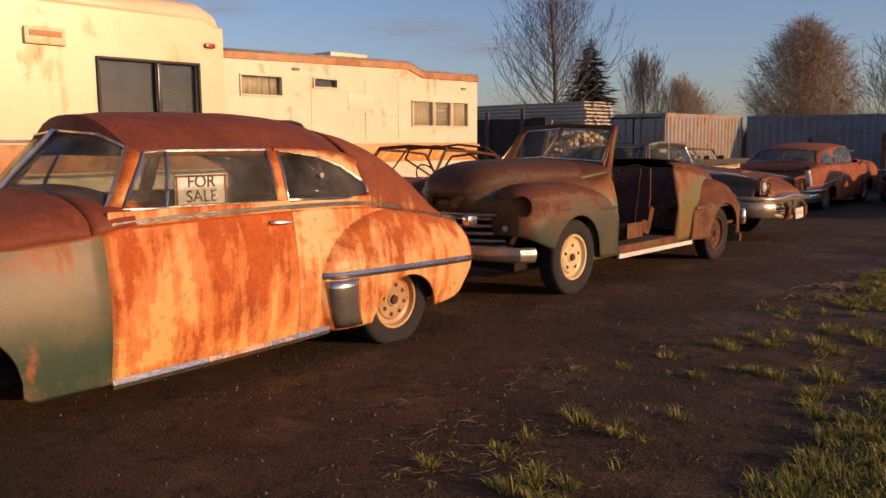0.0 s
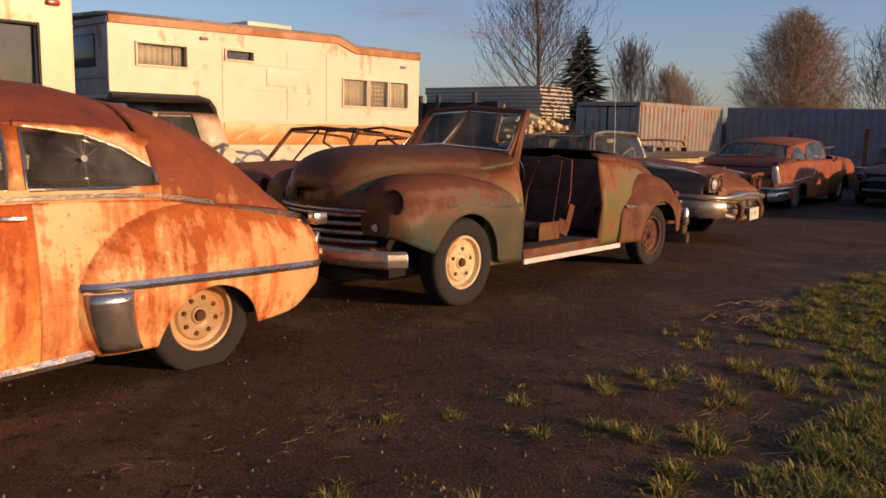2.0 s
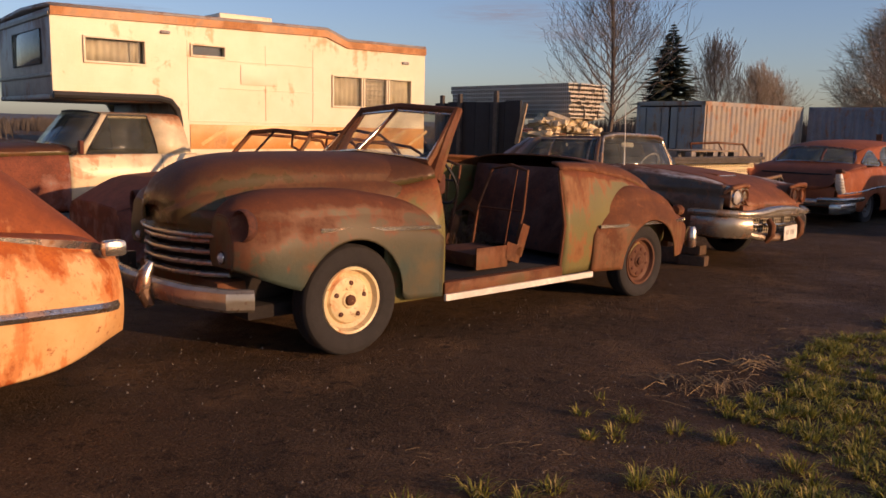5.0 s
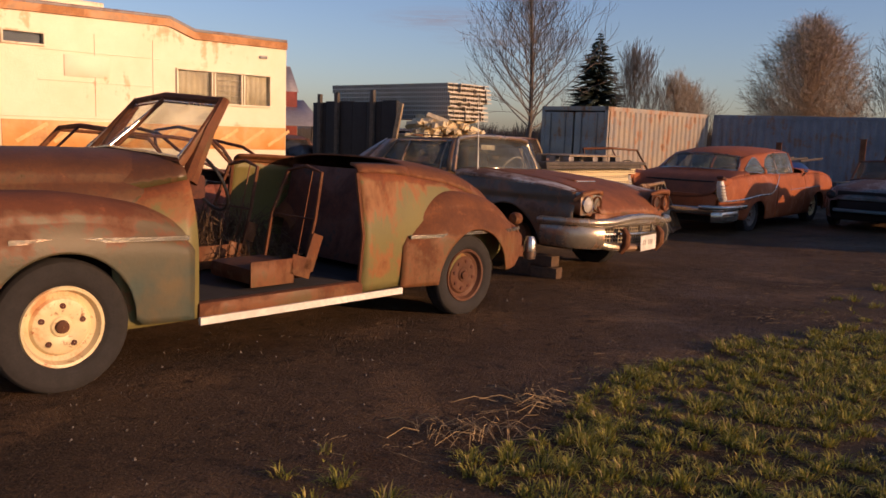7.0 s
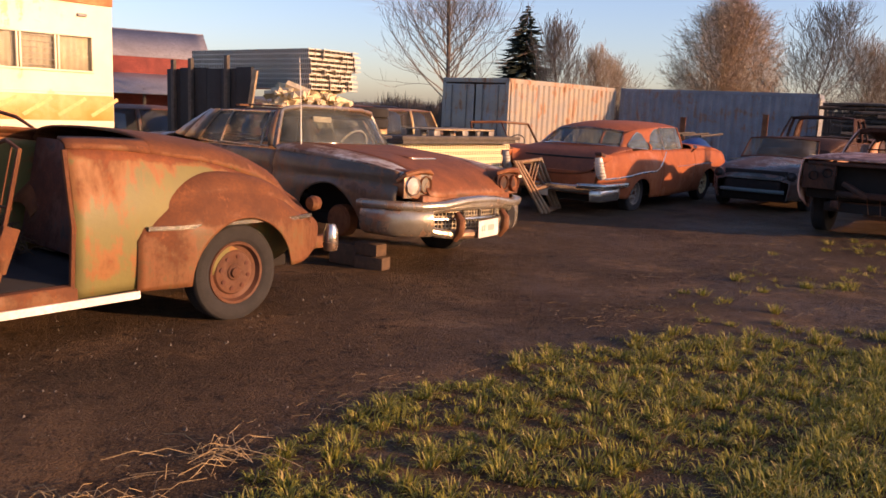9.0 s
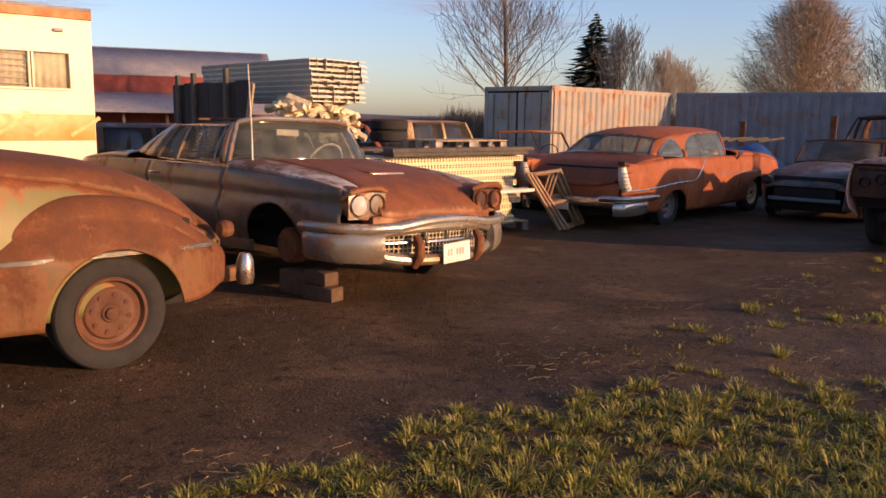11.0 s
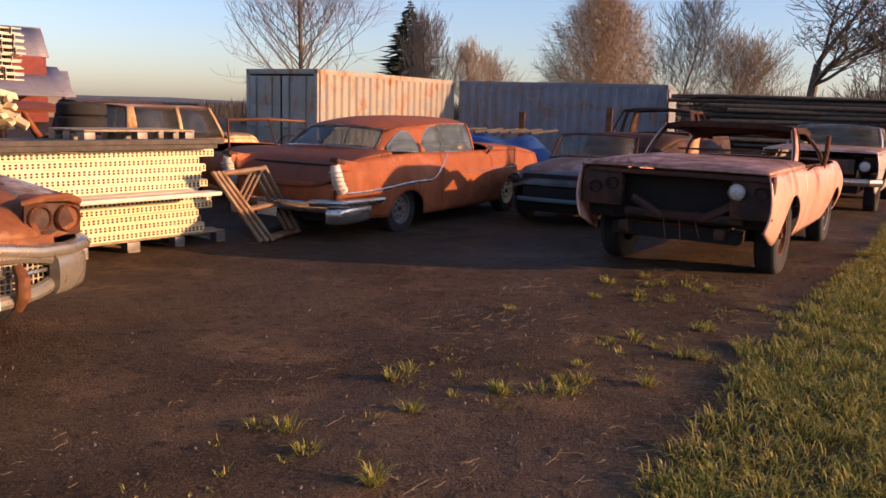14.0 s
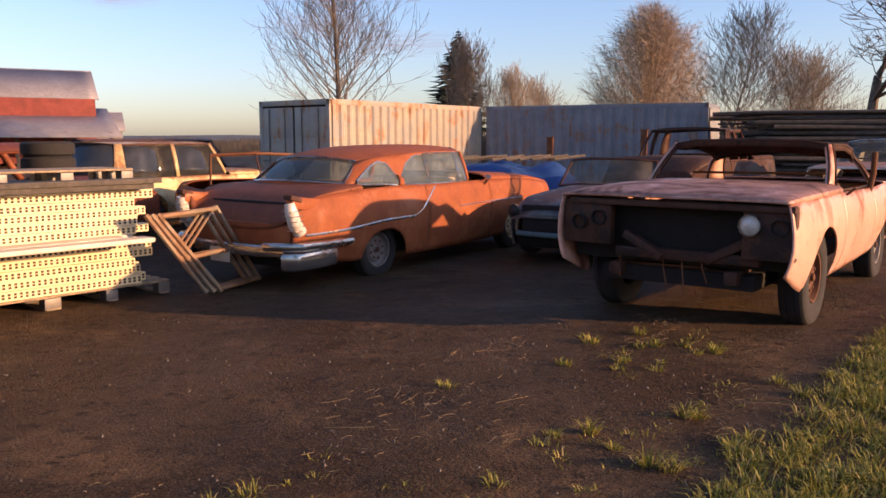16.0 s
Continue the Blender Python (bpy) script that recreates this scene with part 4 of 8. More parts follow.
    # bare seat frames
    for y in (0.40, -0.40):
        bm = bmesh.new()
        tube(bm, [(-0.12, y + 0.24, 0.46), (-0.20, y + 0.26, 0.8), (-0.30, y + 0.20, 1.12), (-0.32, y, 1.16), (-0.30, y - 0.20, 1.12), (-0.20, y - 0.26, 0.8), (-0.12, y - 0.24, 0.46)], 0.014, 6)
        tube(bm, [(-0.22, y + 0.25, 0.8), (-0.22, y - 0.25, 0.8)], 0.008, 5)
        tube(bm, [(-0.16, y + 0.1, 0.5), (-0.31, y + 0.08, 1.13)], 0.005, 4)
        part("seat_frame", bm, M["c2_rust"], car, "bare rusted seat frame")
        part("seat_base", boxes(((0.10, y, 0.45), (0.46, 0.50, 0.12)), bevel=0.05), M["c2_rust"], car)
        bm = boxes(((-0.16, y + 0.29, 0.58), (0.09, 0.014, 0.26), Matrix.Rotation(-0.35, 4, "Y")), ((-0.06, y + 0.29, 0.49), (0.18, 0.014, 0.14), Matrix.Rotation(-0.3, 4, "Y")), ((0.17, y + 0.29, 0.47), (0.34, 0.014, 0.17)), bevel=0.006)
        part("seat_side", bm, M["c2_rust"], car)
    part("rear_bulkhead", boxes(((-0.93, 0, 0.75), (0.04, 1.4, 0.75), Matrix.Rotation(-0.2, 4, "Y")), bevel=0.01), M["black_iron"], car)
    wheel(car, 1.58, 0.85, 0.365, 0.19, 0.225, M["rim_cream"], z=0.335, holes=5)
    wheel(car, 1.58, -0.83, 0.365, 0.19, 0.225, M["rim_rust"], -1, z=0.335, holes=5)
    wheel(car, -1.57, 0.86, 0.33, 0.17, 0.215, M["rim_rust"], z=0.30)
    wheel(car, -1.57, -0.86, 0.33, 0.17, 0.215, M["rim_rust"], -1, z=0.30)
    return car


# ---- square-fronted coupe with twin headlights ----
def twin_lamp_coupe():
    car = thing("twin_headlight_coupe", "dark rusted two-door coupe on blocks, red-brown hood", "car", 3.38, 13.775, -41.75, z=gz(3.9, 12.9) + 0.10, tilt=(-1.5, 0))
    def crease(x, z):
        """A shoulder over a hollow flank, and a low bullet-shaped swelling along the door."""
        k = -0.030 * math.exp(-((z - 0.70) / 0.05) ** 2) if x > -2.2 else 0.0
        d = ((x + 0.1) / 1.05) ** 2 + ((z - 0.47) / 0.17) ** 2
        return k + (0.045 * (1 - d) ** 0.5 if d < 1 else 0.0)
    sh = Shell({"zb": [(2.2, 0.25), (-2.6, 0.25)], "zm": 0.62, "ws": [(2.1, 0.86), (-2.6, 0.8)], "wm": [(2.32, 0.88), (1.6, 0.95), (-2.2, 0.95), (-2.6, 0.85)], "wt": [(2.32, 0.86), (1.5, 0.88), (-2.2, 0.88), (-2.6, 0.78)],
                "zt": [(2.32, 0.80), (2.1, 0.83), (1.6, 0.86), (0.5, 0.90), (-1.5, 0.90), (-2.6, 0.84)], "zc": [(2.32, 0.585), (2.27, 0.66), (2.18, 0.74), (2.0, 0.82), (1.7, 0.89), (1.2, 0.945), (0.6, 0.98), (-1.4, 0.98), (-2.6, 0.86)]},
               [(1.38, 0.24, 0.43, 0.41), (-1.45, 0.22, 0.36, 0.36)], 3.6, crease)
    sides(car, sh, "front_fender", 0.62, 2.20, M["c3_side"], n=30)
    sides(car, sh, "door", -0.75, 0.61, M["c3_side"])
    sides(car, sh, "rear_fender", -2.6, -0.76, M["c3_side"], n=30)
    hood = part("hood", sh.top(0.66, 2.32, 34, j0=sh.NS + 6), M["c3_top"], car, "red-brown rusted hood", thick=0.014)
    for s in (1, -1):
        bm = bmesh.new()
        rows = [[Vector((p.x, s * p.y, p.z)) for p in sh.section(x)[sh.NS:sh.NS + 7]] for x in sh.stations(0.6, 2.25, 24)]
        grid(bm, rows if s > 0 else rows[::-1])
        part("fender_top", bm, M["c3_shoulder"], car, "flaking pale fender top", thick=0.014)
    part("hood_scoop", boxes(((1.42, 0, 0.915), (0.62, 0.40, 0.05), Matrix.Rotation(0.075, 4, "Y")), bevel=0.022), M["c3_top"], hood)
    part("scoop_trim", boxes(((1.735, 0, 0.898), (0.035, 0.36, 0.022)), bevel=0.008), M["chrome"], hood)
    part("trunk_lid", sh.top(-2.6, -1.3, 16, bm=sh.end(-2.6)), M["c3_side"], car, thick=0.014)
    nodes = [((0.86, 0.0, 0.97), (0.46, 0.0, 1.335), "glass"), ((0.80, 0.45, 0.965), (0.45, 0.42, 1.33), "glass"), ((0.62, 0.74, 0.95), (0.42, 0.59, 1.305), "glass"), ((0.46, 0.80, 0.935), (0.38, 0.64, 1.285), "post"), ((0.41, 0.82, 0.93), (0.33, 0.65, 1.275), "pane"), ((0.30, 0.83, 0.93), (0.24, 0.65, 1.27), "pane"),
             ((-0.34, 0.84, 0.93), (-0.36, 0.66, 1.265), "pane"), ((-0.74, 0.83, 0.93), (-0.60, 0.65, 1.255), "post"), ((-1.02, 0.80, 0.94), (-0.80, 0.61, 1.245), "post"), ((-1.30, 0.74, 0.96), (-0.92, 0.52, 1.255), "glass"), ((-1.46, 0.0, 0.975), (-1.0, 0.0, 1.28), "gap")]
    greenhouse(car, nodes, M["c6_dark"], M["c3_side"], M["glass_hazy"], 0.055, M["chrome_dull"])
    brow = [Vector((n[1][0] + 0.012, y * n[1][1], n[1][2] + 0.012)) for y, ns in ((-1, nodes[3::-1]), (1, nodes[1:4])) for n in ns]
    part("windshield_header", tube(bmesh.new(), brow, 0.024, 8), M["chrome_dull"], car, "dull chrome strip over the windshield")
    for s in (1, -1):
        part("windshield_pillar", tube(bmesh.new(), [(0.50, s * 0.80, 0.92), (0.45, s * 0.73, 1.10), (0.39, s * 0.645, 1.29)], 0.022, 8), M["chrome_dull"], car)
        part("door_handle", tube(bmesh.new(), [sh.at(-0.52, 0.80, s, 0.01), sh.at(-0.57, 0.80, s, 0.035), sh.at(-0.68, 0.80, s, 0.03)], 0.012, 6), M["chrome"], car)
        part("belt_moulding", strip([Vector((0.5 - 0.2 * k, s * (sh.section(0.5 - 0.2 * k)[sh.NS].y + 0.004), 0.905)) for k in range(9)], s, 0.02, 0.014), M["chrome_dull"], car)
    part("roof_debris", boxes(((-0.20, -0.40, 1.335), (0.42, 0.10, 0.014), Matrix.Rotation(0.3, 4, "Z")), ((-0.42, -0.50, 1.325), (0.16, 0.12, 0.02), Matrix.Rotation(-0.4, 4, "Z")), bevel=0.004), M["c2_rust"], car, "flaking rusted roof skin")
    # brows and lamps
    for s in (1, -1):
        bm = bmesh.new()
        pod = []
        for x, w, h, zc in ((1.2, 0.10, 0.03, 0.80), (1.6, 0.14, 0.07, 0.77), (1.95, 0.175, 0.11, 0.725), (2.15, 0.19, 0.125, 0.705), (2.25, 0.195, 0.128, 0.70), (2.285, 0.18, 0.112, 0.70)):
            pod.append([Vector((x - (0.06 if math.cos(a) < -0.2 and x > 2.1 else 0), s * (0.69 + w * math.cos(a) * (1.0 if math.cos(a) > 0 else 1.05)), zc + h * math.sin(a))) for a in [2 * math.pi * q / 20 for q in range(20)]])
        V4 = [[bm.verts.new(p) for p in r] for r in pod]
        for a, b in zip(V4, V4[1:]):
            for k in range(20):
                bm.faces.new((a[k], a[(k + 1) % 20], b[(k + 1) % 20], b[k]))
        bm.faces.new(V4[-1])
        bmesh.ops.recalc_face_normals(bm, faces=bm.faces)
        pod_ob = part("lamp_pod", bm, M["c3_top"], car, "rusted headlight pod running into the fender")
        lamp(pod_ob, (2.29, s * 0.785, 0.70), 0.086, (1, s * 0.1, 0), M["lens"], lens=s < 0, ring=M["chrome"] if s < 0 else M["c3_top"])
        lamp(pod_ob, (2.28, s * 0.605, 0.705), 0.08, (1, 0, 0), M["lens"], lens=False, ring=M["c3_top"])
        part("lamp_brow", tube(bmesh.new(), [(2.20, s * 0.885, 0.74), (2.28, s * 0.86, 0.80), (2.33, s * 0.76, 0.832), (2.325, s * 0.62, 0.832), (2.27, s * 0.50, 0.80)], [0.02, 0.026, 0.028, 0.026, 0.016], 8), M["c3_top"], pod_ob)
        part("lamp_bezel", boxes(((2.272, s * 0.695, 0.70), (0.016, 0.37, 0.215)), bevel=0.007), M["chrome_dull"] if s < 0 else M["c6_dark"], pod_ob, "pitted lamp surround")
        part("rocker_panel", boxes(((0.0, s * 0.88, 0.26), (2.0, 0.06, 0.1)), bevel=0.02), M["c3_side"], car)
    part("nose_panel", boxes(((2.26, 0, 0.56), (0.14, 1.36, 0.12)), bevel=0.04), M["c3_top"], car)
    patch = bmesh.new()
    grid(patch, [[Vector((sx, y, sh.f["zc"](sx) - 0.012 * (y / 0.4) ** 2 + 0.006)) for sx in (2.17 + 0.02 * math.sin(9 * y), 2.23, 2.285)] for y in [0.02 + 0.05 * k for k in range(8)]])
    part("filler_patch", patch, M["filler"], car, "grey bare filler patch on the nose")
    # bumper with the oval mouth
    bar(car, "bumper_wing", [(1.88, 1.0, 0.525), (2.10, 0.99, 0.53), (2.26, 0.89, 0.53), (2.36, 0.72, 0.525), (2.41, 0.50, 0.53), (2.44, 0.25, 0.565), (2.45, 0, 0.575), (2.44, -0.25, 0.565), (2.41, -0.50, 0.53), (2.36, -0.72, 0.525), (2.26, -0.89, 0.53), (2.10, -0.99, 0.53), (1.88, -1.0, 0.525)][::-1], 0.075, 0.08, M["chrome_dull"], "chipped chrome bumper")
    for s in (1, -1):
        bar(car, "bumper_end", [(p[0], s * p[1], p[2]) for p in [(1.90, 0.975, 0.40), (2.12, 0.965, 0.395), (2.25, 0.87, 0.385), (2.34, 0.73, 0.38), (2.38, 0.62, 0.38)][::-s]], 0.24, 0.07, M["chrome_dull"], "dull pitted bumper end")
    ring = []
    for k in range(36):
        a = 2 * math.pi * k / 36
        cx, sx = math.cos(a), math.sin(a)
        y = 0.68 * (abs(cx) ** 0.75) * (1 if cx > 0 else -1)
        ring.append((2.46 - 0.14 * (y / 0.68) ** 2, y, 0.395 + 0.135 * (abs(sx) ** 0.7) * (1 if sx > 0 else -1)))
    part("mouth_ring", tube(bmesh.new(), ring, 0.046, 10, closed=True), M["chrome_dull"], car, "chrome ring round the grille")
    part("grille_back", boxes(((2.22, 0, 0.40), (0.10, 1.30, 0.26)), bevel=0.02), M["under"], car)
    bm = bmesh.new()
    for k in range(33):
        y = -0.64 + 0.04 * k
        x = 2.42 - 0.14 * (y / 0.68) ** 2
        tube(bm, [(x, y, 0.28), (x, y, 0.51)], 0.0055, 4)
    for z in [0.285 + 0.036 * k for k in range(7)]:
        tube(bm, [(2.424 - 0.14 * (y / 0.68) ** 2, y, z) for y in (-0.64, -0.4, -0.2, 0, 0.2, 0.4, 0.64)], 0.0055, 4)
    part("grille_mesh", bm, M["grille_paint"], car, "square mesh grille")
    part("grille_bar", tube(bmesh.new(), [(2.45 - 0.14 * (y / 0.68) ** 2, y, 0.405) for y in (-0.66, -0.4, -0.2, 0, 0.2, 0.4, 0.66)], 0.014, 6), M["chrome"], car)
    for y in (-0.22, 0.02, 0.26):
        part("grille_upright", boxes(((2.44, y, 0.46), (0.03, 0.025, 0.12)), bevel=0.008), M["chrome"], car)
    for y in (-0.34, 0.36):
        part("bumper_guard", tube(bmesh.new(), [(2.44, y, 0.22), (2.50, y, 0.30), (2.50, y, 0.40), (2.45, y, 0.46)], [0.032, 0.042, 0.042, 0.03], 10), M["c2_rust"], car, "rusted bumper guard")
    plate = part("licence_plate", boxes(((2.53, 0.05, 0.315), (0.008, 0.31, 0.16), Matrix.Rotation(0.06, 4, "X")), bevel=0.003), M["white"], car, "faded white licence plate")
    ink = plain("faint_ink", (0.40, 0.36, 0.30), 0.7)
    for k in (0, 1, 3, 4, 5):
        part("plate_mark", boxes(((2.5345, -0.05 + 0.034 * k, 0.317 + 0.001 * k), (0.002, 0.022, 0.055))), ink, plate, "faint worn plate mark")
    part("antenna", tube(bmesh.new(), [(0.80, -0.74, 0.90), (0.79, -0.75, 1.3), (0.78, -0.78, 1.80)], [0.008, 0.005, 0.003], 6), M["white"], car, "thin upright radio antenna")
    part("wiper_cowl", boxes(((0.70, 0, 0.965), (0.10, 1.4, 0.04)), bevel=0.012), M["c3_side"], car)
    floor_pan(car, -2.4, 2.1, 0.66)
    bay(car, 0.7, 2.1, 0.55, 0.3, 0.76)
    bay(car, -2.4, -1.0, 0.6, 0.3, 0.84)
    seat(car, -0.1, 0, 0.5, 1.4, M["seat"], 0.45)
    part("dashboard", boxes(((0.52, 0, 0.90), (0.18, 1.4, 0.14)), bevel=0.04), M["black_iron"], car)
    part("mirror", boxes(((0.34, -0.05, 1.22), (0.02, 0.26, 0.06)), bevel=0.01), M["white"], car)
    steering(car, 0.38, 0.38, 0.94, 0.2, M["white"])
    part("brake_drum", lathe(bmesh.new(), [(0.004, -0.82), (0.13, -0.82), (0.15, -0.80), (0.15, -0.70), (0.05, -0.68), (0.05, -0.5)], 24, (1.42, 0, 0.30)), M["c2_rust"], car)
    wheel(car, 1.42, 0.84, 0.33, 0.18, 0.20, M["rim_rust"], z=0.23)
    wheel(car, -1.45, 0.84, 0.33, 0.18, 0.20, M["rim_rust"], z=0.21)
    wheel(car, -1.45, -0.84, 0.33, 0.18, 0.20, M["rim_rust"], -1, z=0.21)
    return car


# ---- long hardtop ----
def hardtop_coupe():
    car = thing("hardtop_coupe", "evenly rusted orange-brown long hardtop with chrome tail", "car", 8.69, 19.40, 48.6, z=gz(8.7, 19.2) + 0.03)
    sh = Shell({"zb": [(2.6, 0.24), (-1, 0.17), (-2.0, 0.20), (-2.7, 0.30)], "zm": 0.62, "ws": [(2.5, 0.80), (1.5, 0.90), (-2, 0.88), (-2.75, 0.74)], "wm": [(2.6, 0.84), (1.6, 0.94), (-1.8, 0.94), (-2.5, 0.90), (-2.78, 0.80)],
                "wt": [(2.6, 0.78), (1.6, 0.86), (-1.5, 0.86), (-2.4, 0.84), (-2.78, 0.78)], "zt": [(2.6, 0.82), (1.8, 0.91), (0.5, 0.95), (-0.4, 0.945), (-1.2, 0.955), (-2.2, 0.92), (-2.78, 0.86)], "zc": [(2.6, 0.85), (1.6, 1.0), (0.5, 1.04), (-1.5, 1.03), (-1.9, 1.01), (-2.4, 0.91), (-2.65, 0.75), (-2.78, 0.56)]},
               [(-1.50, 0.20, 0.38, 0.30), (1.40, 0.22, 0.40, 0.36)], 3.2)
    sides(car, sh, "front_fender", 0.66, 2.40, M["c4"], n=30)
    sides(car, sh, "door", -0.72, 0.65, M["c4"])
    sides(car, sh, "rear_fender", -2.78, -0.73, M["c4"], n=34)
    part("hood", sh.top(0.62, 2.40, 20, bm=sh.end(2.40)), M["c4"], car, thick=0.014)
    part("trunk_lid", sh.top(-2.78, -1.80, 22), M["c4_deck"], car, "rusted sloping trunk lid, shade in its dark brown", thick=0.014)
    part("tail_panel", boxes(((-2.72, 0, 0.46), (0.12, 1.52, 0.36)), bevel=0.05), M["c4"], car)
    nodes = [((0.84, 0.0, 1.03), (0.46, 0.0, 1.365), "glass"), ((0.74, 0.5, 1.02), (0.43, 0.45, 1.36), "glass"), ((0.30, 0.80, 0.96), (0.30, 0.66, 1.315), "post"), ((0.24, 0.82, 0.95), (0.25, 0.675, 1.31), "pane"), ((0.06, 0.83, 0.95), (0.12, 0.69, 1.31), "pane"),
             ((-0.58, 0.85, 0.95), (-0.55, 0.70, 1.305), "pane"), ((-0.80, 0.85, 0.955), (-0.75, 0.71, 1.275), "glass"), ((-0.98, 0.85, 0.96), (-0.92, 0.74, 1.19), "glass"), ((-1.10, 0.85, 0.96), (-1.08, 0.805, 1.03), "post"), ((-1.18, 0.85, 0.965), (-1.16, 0.80, 1.06), "pane"),
             ((-1.30, 0.845, 0.97), (-1.26, 0.735, 1.20), "glass"), ((-1.46, 0.835, 0.98), (-1.40, 0.72, 1.23), "glass"), ((-1.64, 0.82, 0.985), (-1.56, 0.74, 1.17), "glass"), ((-1.82, 0.79, 0.99), (-1.80, 0.775, 1.03), "gap")]
    greenhouse(car, nodes, M["c4"], M["c4"], M["glass_blue"], 0.09, M["chrome"], no_roof=True)
    rear = [((-1.92, 0.70, 1.0), (-1.62, 0.60, 1.235), "glass"), ((-2.06, 0.42, 1.02), (-1.70, 0.40, 1.265), "glass"), ((-2.10, 0.0, 1.025), (-1.73, 0.0, 1.28), "gap")]
    greenhouse(car, rear, M["c4"], M["c4"], M["glass_hazy"], 0.09, M["chrome"], no_roof=True)
    tops = [(0.46, 0.0, 1.365), (0.43, 0.45, 1.36), (0.30, 0.66, 1.325), (0.0, 0.69, 1.33), (-0.55, 0.70, 1.325), (-0.95, 0.695, 1.315), (-1.25, 0.68, 1.295), (-1.48, 0.655, 1.265), (-1.62, 0.60, 1.24), (-1.70, 0.40, 1.27), (-1.73, 0.0, 1.285)]
    greenhouse(car, [((0, 0, 0), q, "gap") for q in tops], M["c4"], M["c4"], M["glass"], 0.085, None)
    for s in (1, -1):
        bm = bmesh.new()
        low = [(-0.52, 0.70, 1.30), (-0.75, 0.715, 1.275), (-0.92, 0.745, 1.19), (-1.08, 0.81, 1.03), (-1.12, 0.815, 1.02), (-1.16, 0.805, 1.06), (-1.26, 0.74, 1.20), (-1.40, 0.725, 1.23), (-1.56, 0.745, 1.17), (-1.80, 0.78, 1.02), (-1.90, 0.76, 0.985)]
        high = [(-0.52, 0.70, 1.325), (-0.75, 0.70, 1.322), (-0.95, 0.695, 1.315), (-1.07, 0.69, 1.308), (-1.12, 0.69, 1.305), (-1.17, 0.685, 1.30), (-1.28, 0.68, 1.293), (-1.42, 0.665, 1.275), (-1.54, 0.64, 1.255), (-1.66, 0.61, 1.23), (-1.94, 0.70, 1.0)]
        rows = [[Vector((a[0] + (b[0] - a[0]) * k / 4, s * (a[1] + (b[1] - a[1]) * k / 4 + 0.012 * math.sin(math.pi * k / 4)), a[2] + (b[2] - a[2]) * k / 4)) for k in range(5)] for a, b in zip(low, high)]
        grid(bm, rows if s > 0 else rows[::-1])
        part("sail_panel", bm, M["c4"], car, thick=0.012)
    for s in (1, -1):
        part("body_moulding", strip(sh.line([(-2.66, 0.53), (-2.2, 0.545), (-1.4, 0.60), (-1.0, 0.605)], s, 0.003), s, 0.034, 0.018), M["chrome"], car)
        part("body_moulding", strip(sh.line([(-1.0, 0.605), (-0.92, 0.63), (-0.62, 0.85), (-0.52, 0.92)], s, 0.003), s, 0.036, 0.016), M["chrome"], car, "chrome dip moulding")
        part("body_moulding", strip(sh.line([(-0.1, 0.66), (0.8, 0.68), (1.5, 0.69)], s, 0.003), s, 0.02, 0.014), M["chrome"], car)
        part("tail_fin", boxes(((-2.64, s * 0.82, 0.84), (0.42, 0.10, 0.13), Matrix.Rotation(0.12, 4, "Y")), bevel=0.035), M["c4"], car)
        lampm = bmesh.new()
        tube(lampm, [(-2.72, s * 0.84, 0.56), (-2.80, s * 0.84, 0.66), (-2.84, s * 0.84, 0.78), (-2.85, s * 0.83, 0.86)], [0.07, 0.072, 0.065, 0.05], 12)
        tl = part("tail_lamp", lampm, M["lens"], car, "tall pale ribbed tail lamp")
        for k in range(5):
            part("rib", boxes(((-2.775 - 0.014 * k, s * 0.84, 0.58 + 0.05 * k), (0.135, 0.135, 0.010)), bevel=0.003), M["chrome"], tl)
        part("lamp_hood", boxes(((-2.80, s * 0.83, 0.90), (0.16, 0.12, 0.05), Matrix.Rotation(0.25, 4, "Y")), bevel=0.02), M["black_iron"], car)
        bar(car, "bumper_end", [(p[0], s * p[1], p[2]) for p in [(-2.10, 0.95, 0.43), (-2.5, 0.955, 0.43), (-2.78, 0.92, 0.43), (-2.90, 0.78, 0.43), (-2.92, 0.55, 0.42)][::s]], 0.085, 0.07, M["chrome"], "bright chrome bumper end")
        bar(car, "bumper_pod", [(p[0], s * p[1], p[2]) for p in [(-2.3, 0.91, 0.30), (-2.6, 0.91, 0.29), (-2.78, 0.86, 0.28), (-2.86, 0.72, 0.28)][::s]], 0.19, 0.05, M["chrome"])
    bar(car, "rear_bumper", [(-2.84, 0.75, 0.37), (-2.88, 0.4, 0.365), (-2.89, 0, 0.365), (-2.88, -0.4, 0.365), (-2.84, -0.75, 0.37)], 0.12, 0.06, M["chrome"], "dull rear bumper")
    part("licence_plate", boxes(((-2.95, 0.1, 0.30), (0.01, 0.30, 0.15)), bevel=0.004), M["white"], car, "small pale licence plate")
    floor_pan(car, -2.6, 2.3, 0.66, 0.16, 0.3)
    bay(car, -2.6, -0.9, 0.62, 0.25, 0.84)
    bay(car, 0.8, 2.3, 0.6, 0.25, 0.82)
    seat(car, -0.1, 0, 0.5, 1.4, M["seat"], 0.42)
    seat(car, -0.95, 0, 0.52, 1.35, M["seat"], 0.4)
    for s in (1, -1):
        wheel(car, -1.50, s * 0.83, 0.32, 0.18, 0.20, M["rim_grey"], s, z=0.26)
        wheel(car, 1.40, s * 0.85, 0.33, 0.18, 0.20, M["rim_cream"], s, z=0.30)
    part("mirror", tube(bmesh.new(), [(0.55, -0.90, 0.90), (0.55, -0.95, 0.96), (0.53, -0.97, 1.0)], [0.015, 0.02, 0.045], 8), M["chrome"], car)
    return car


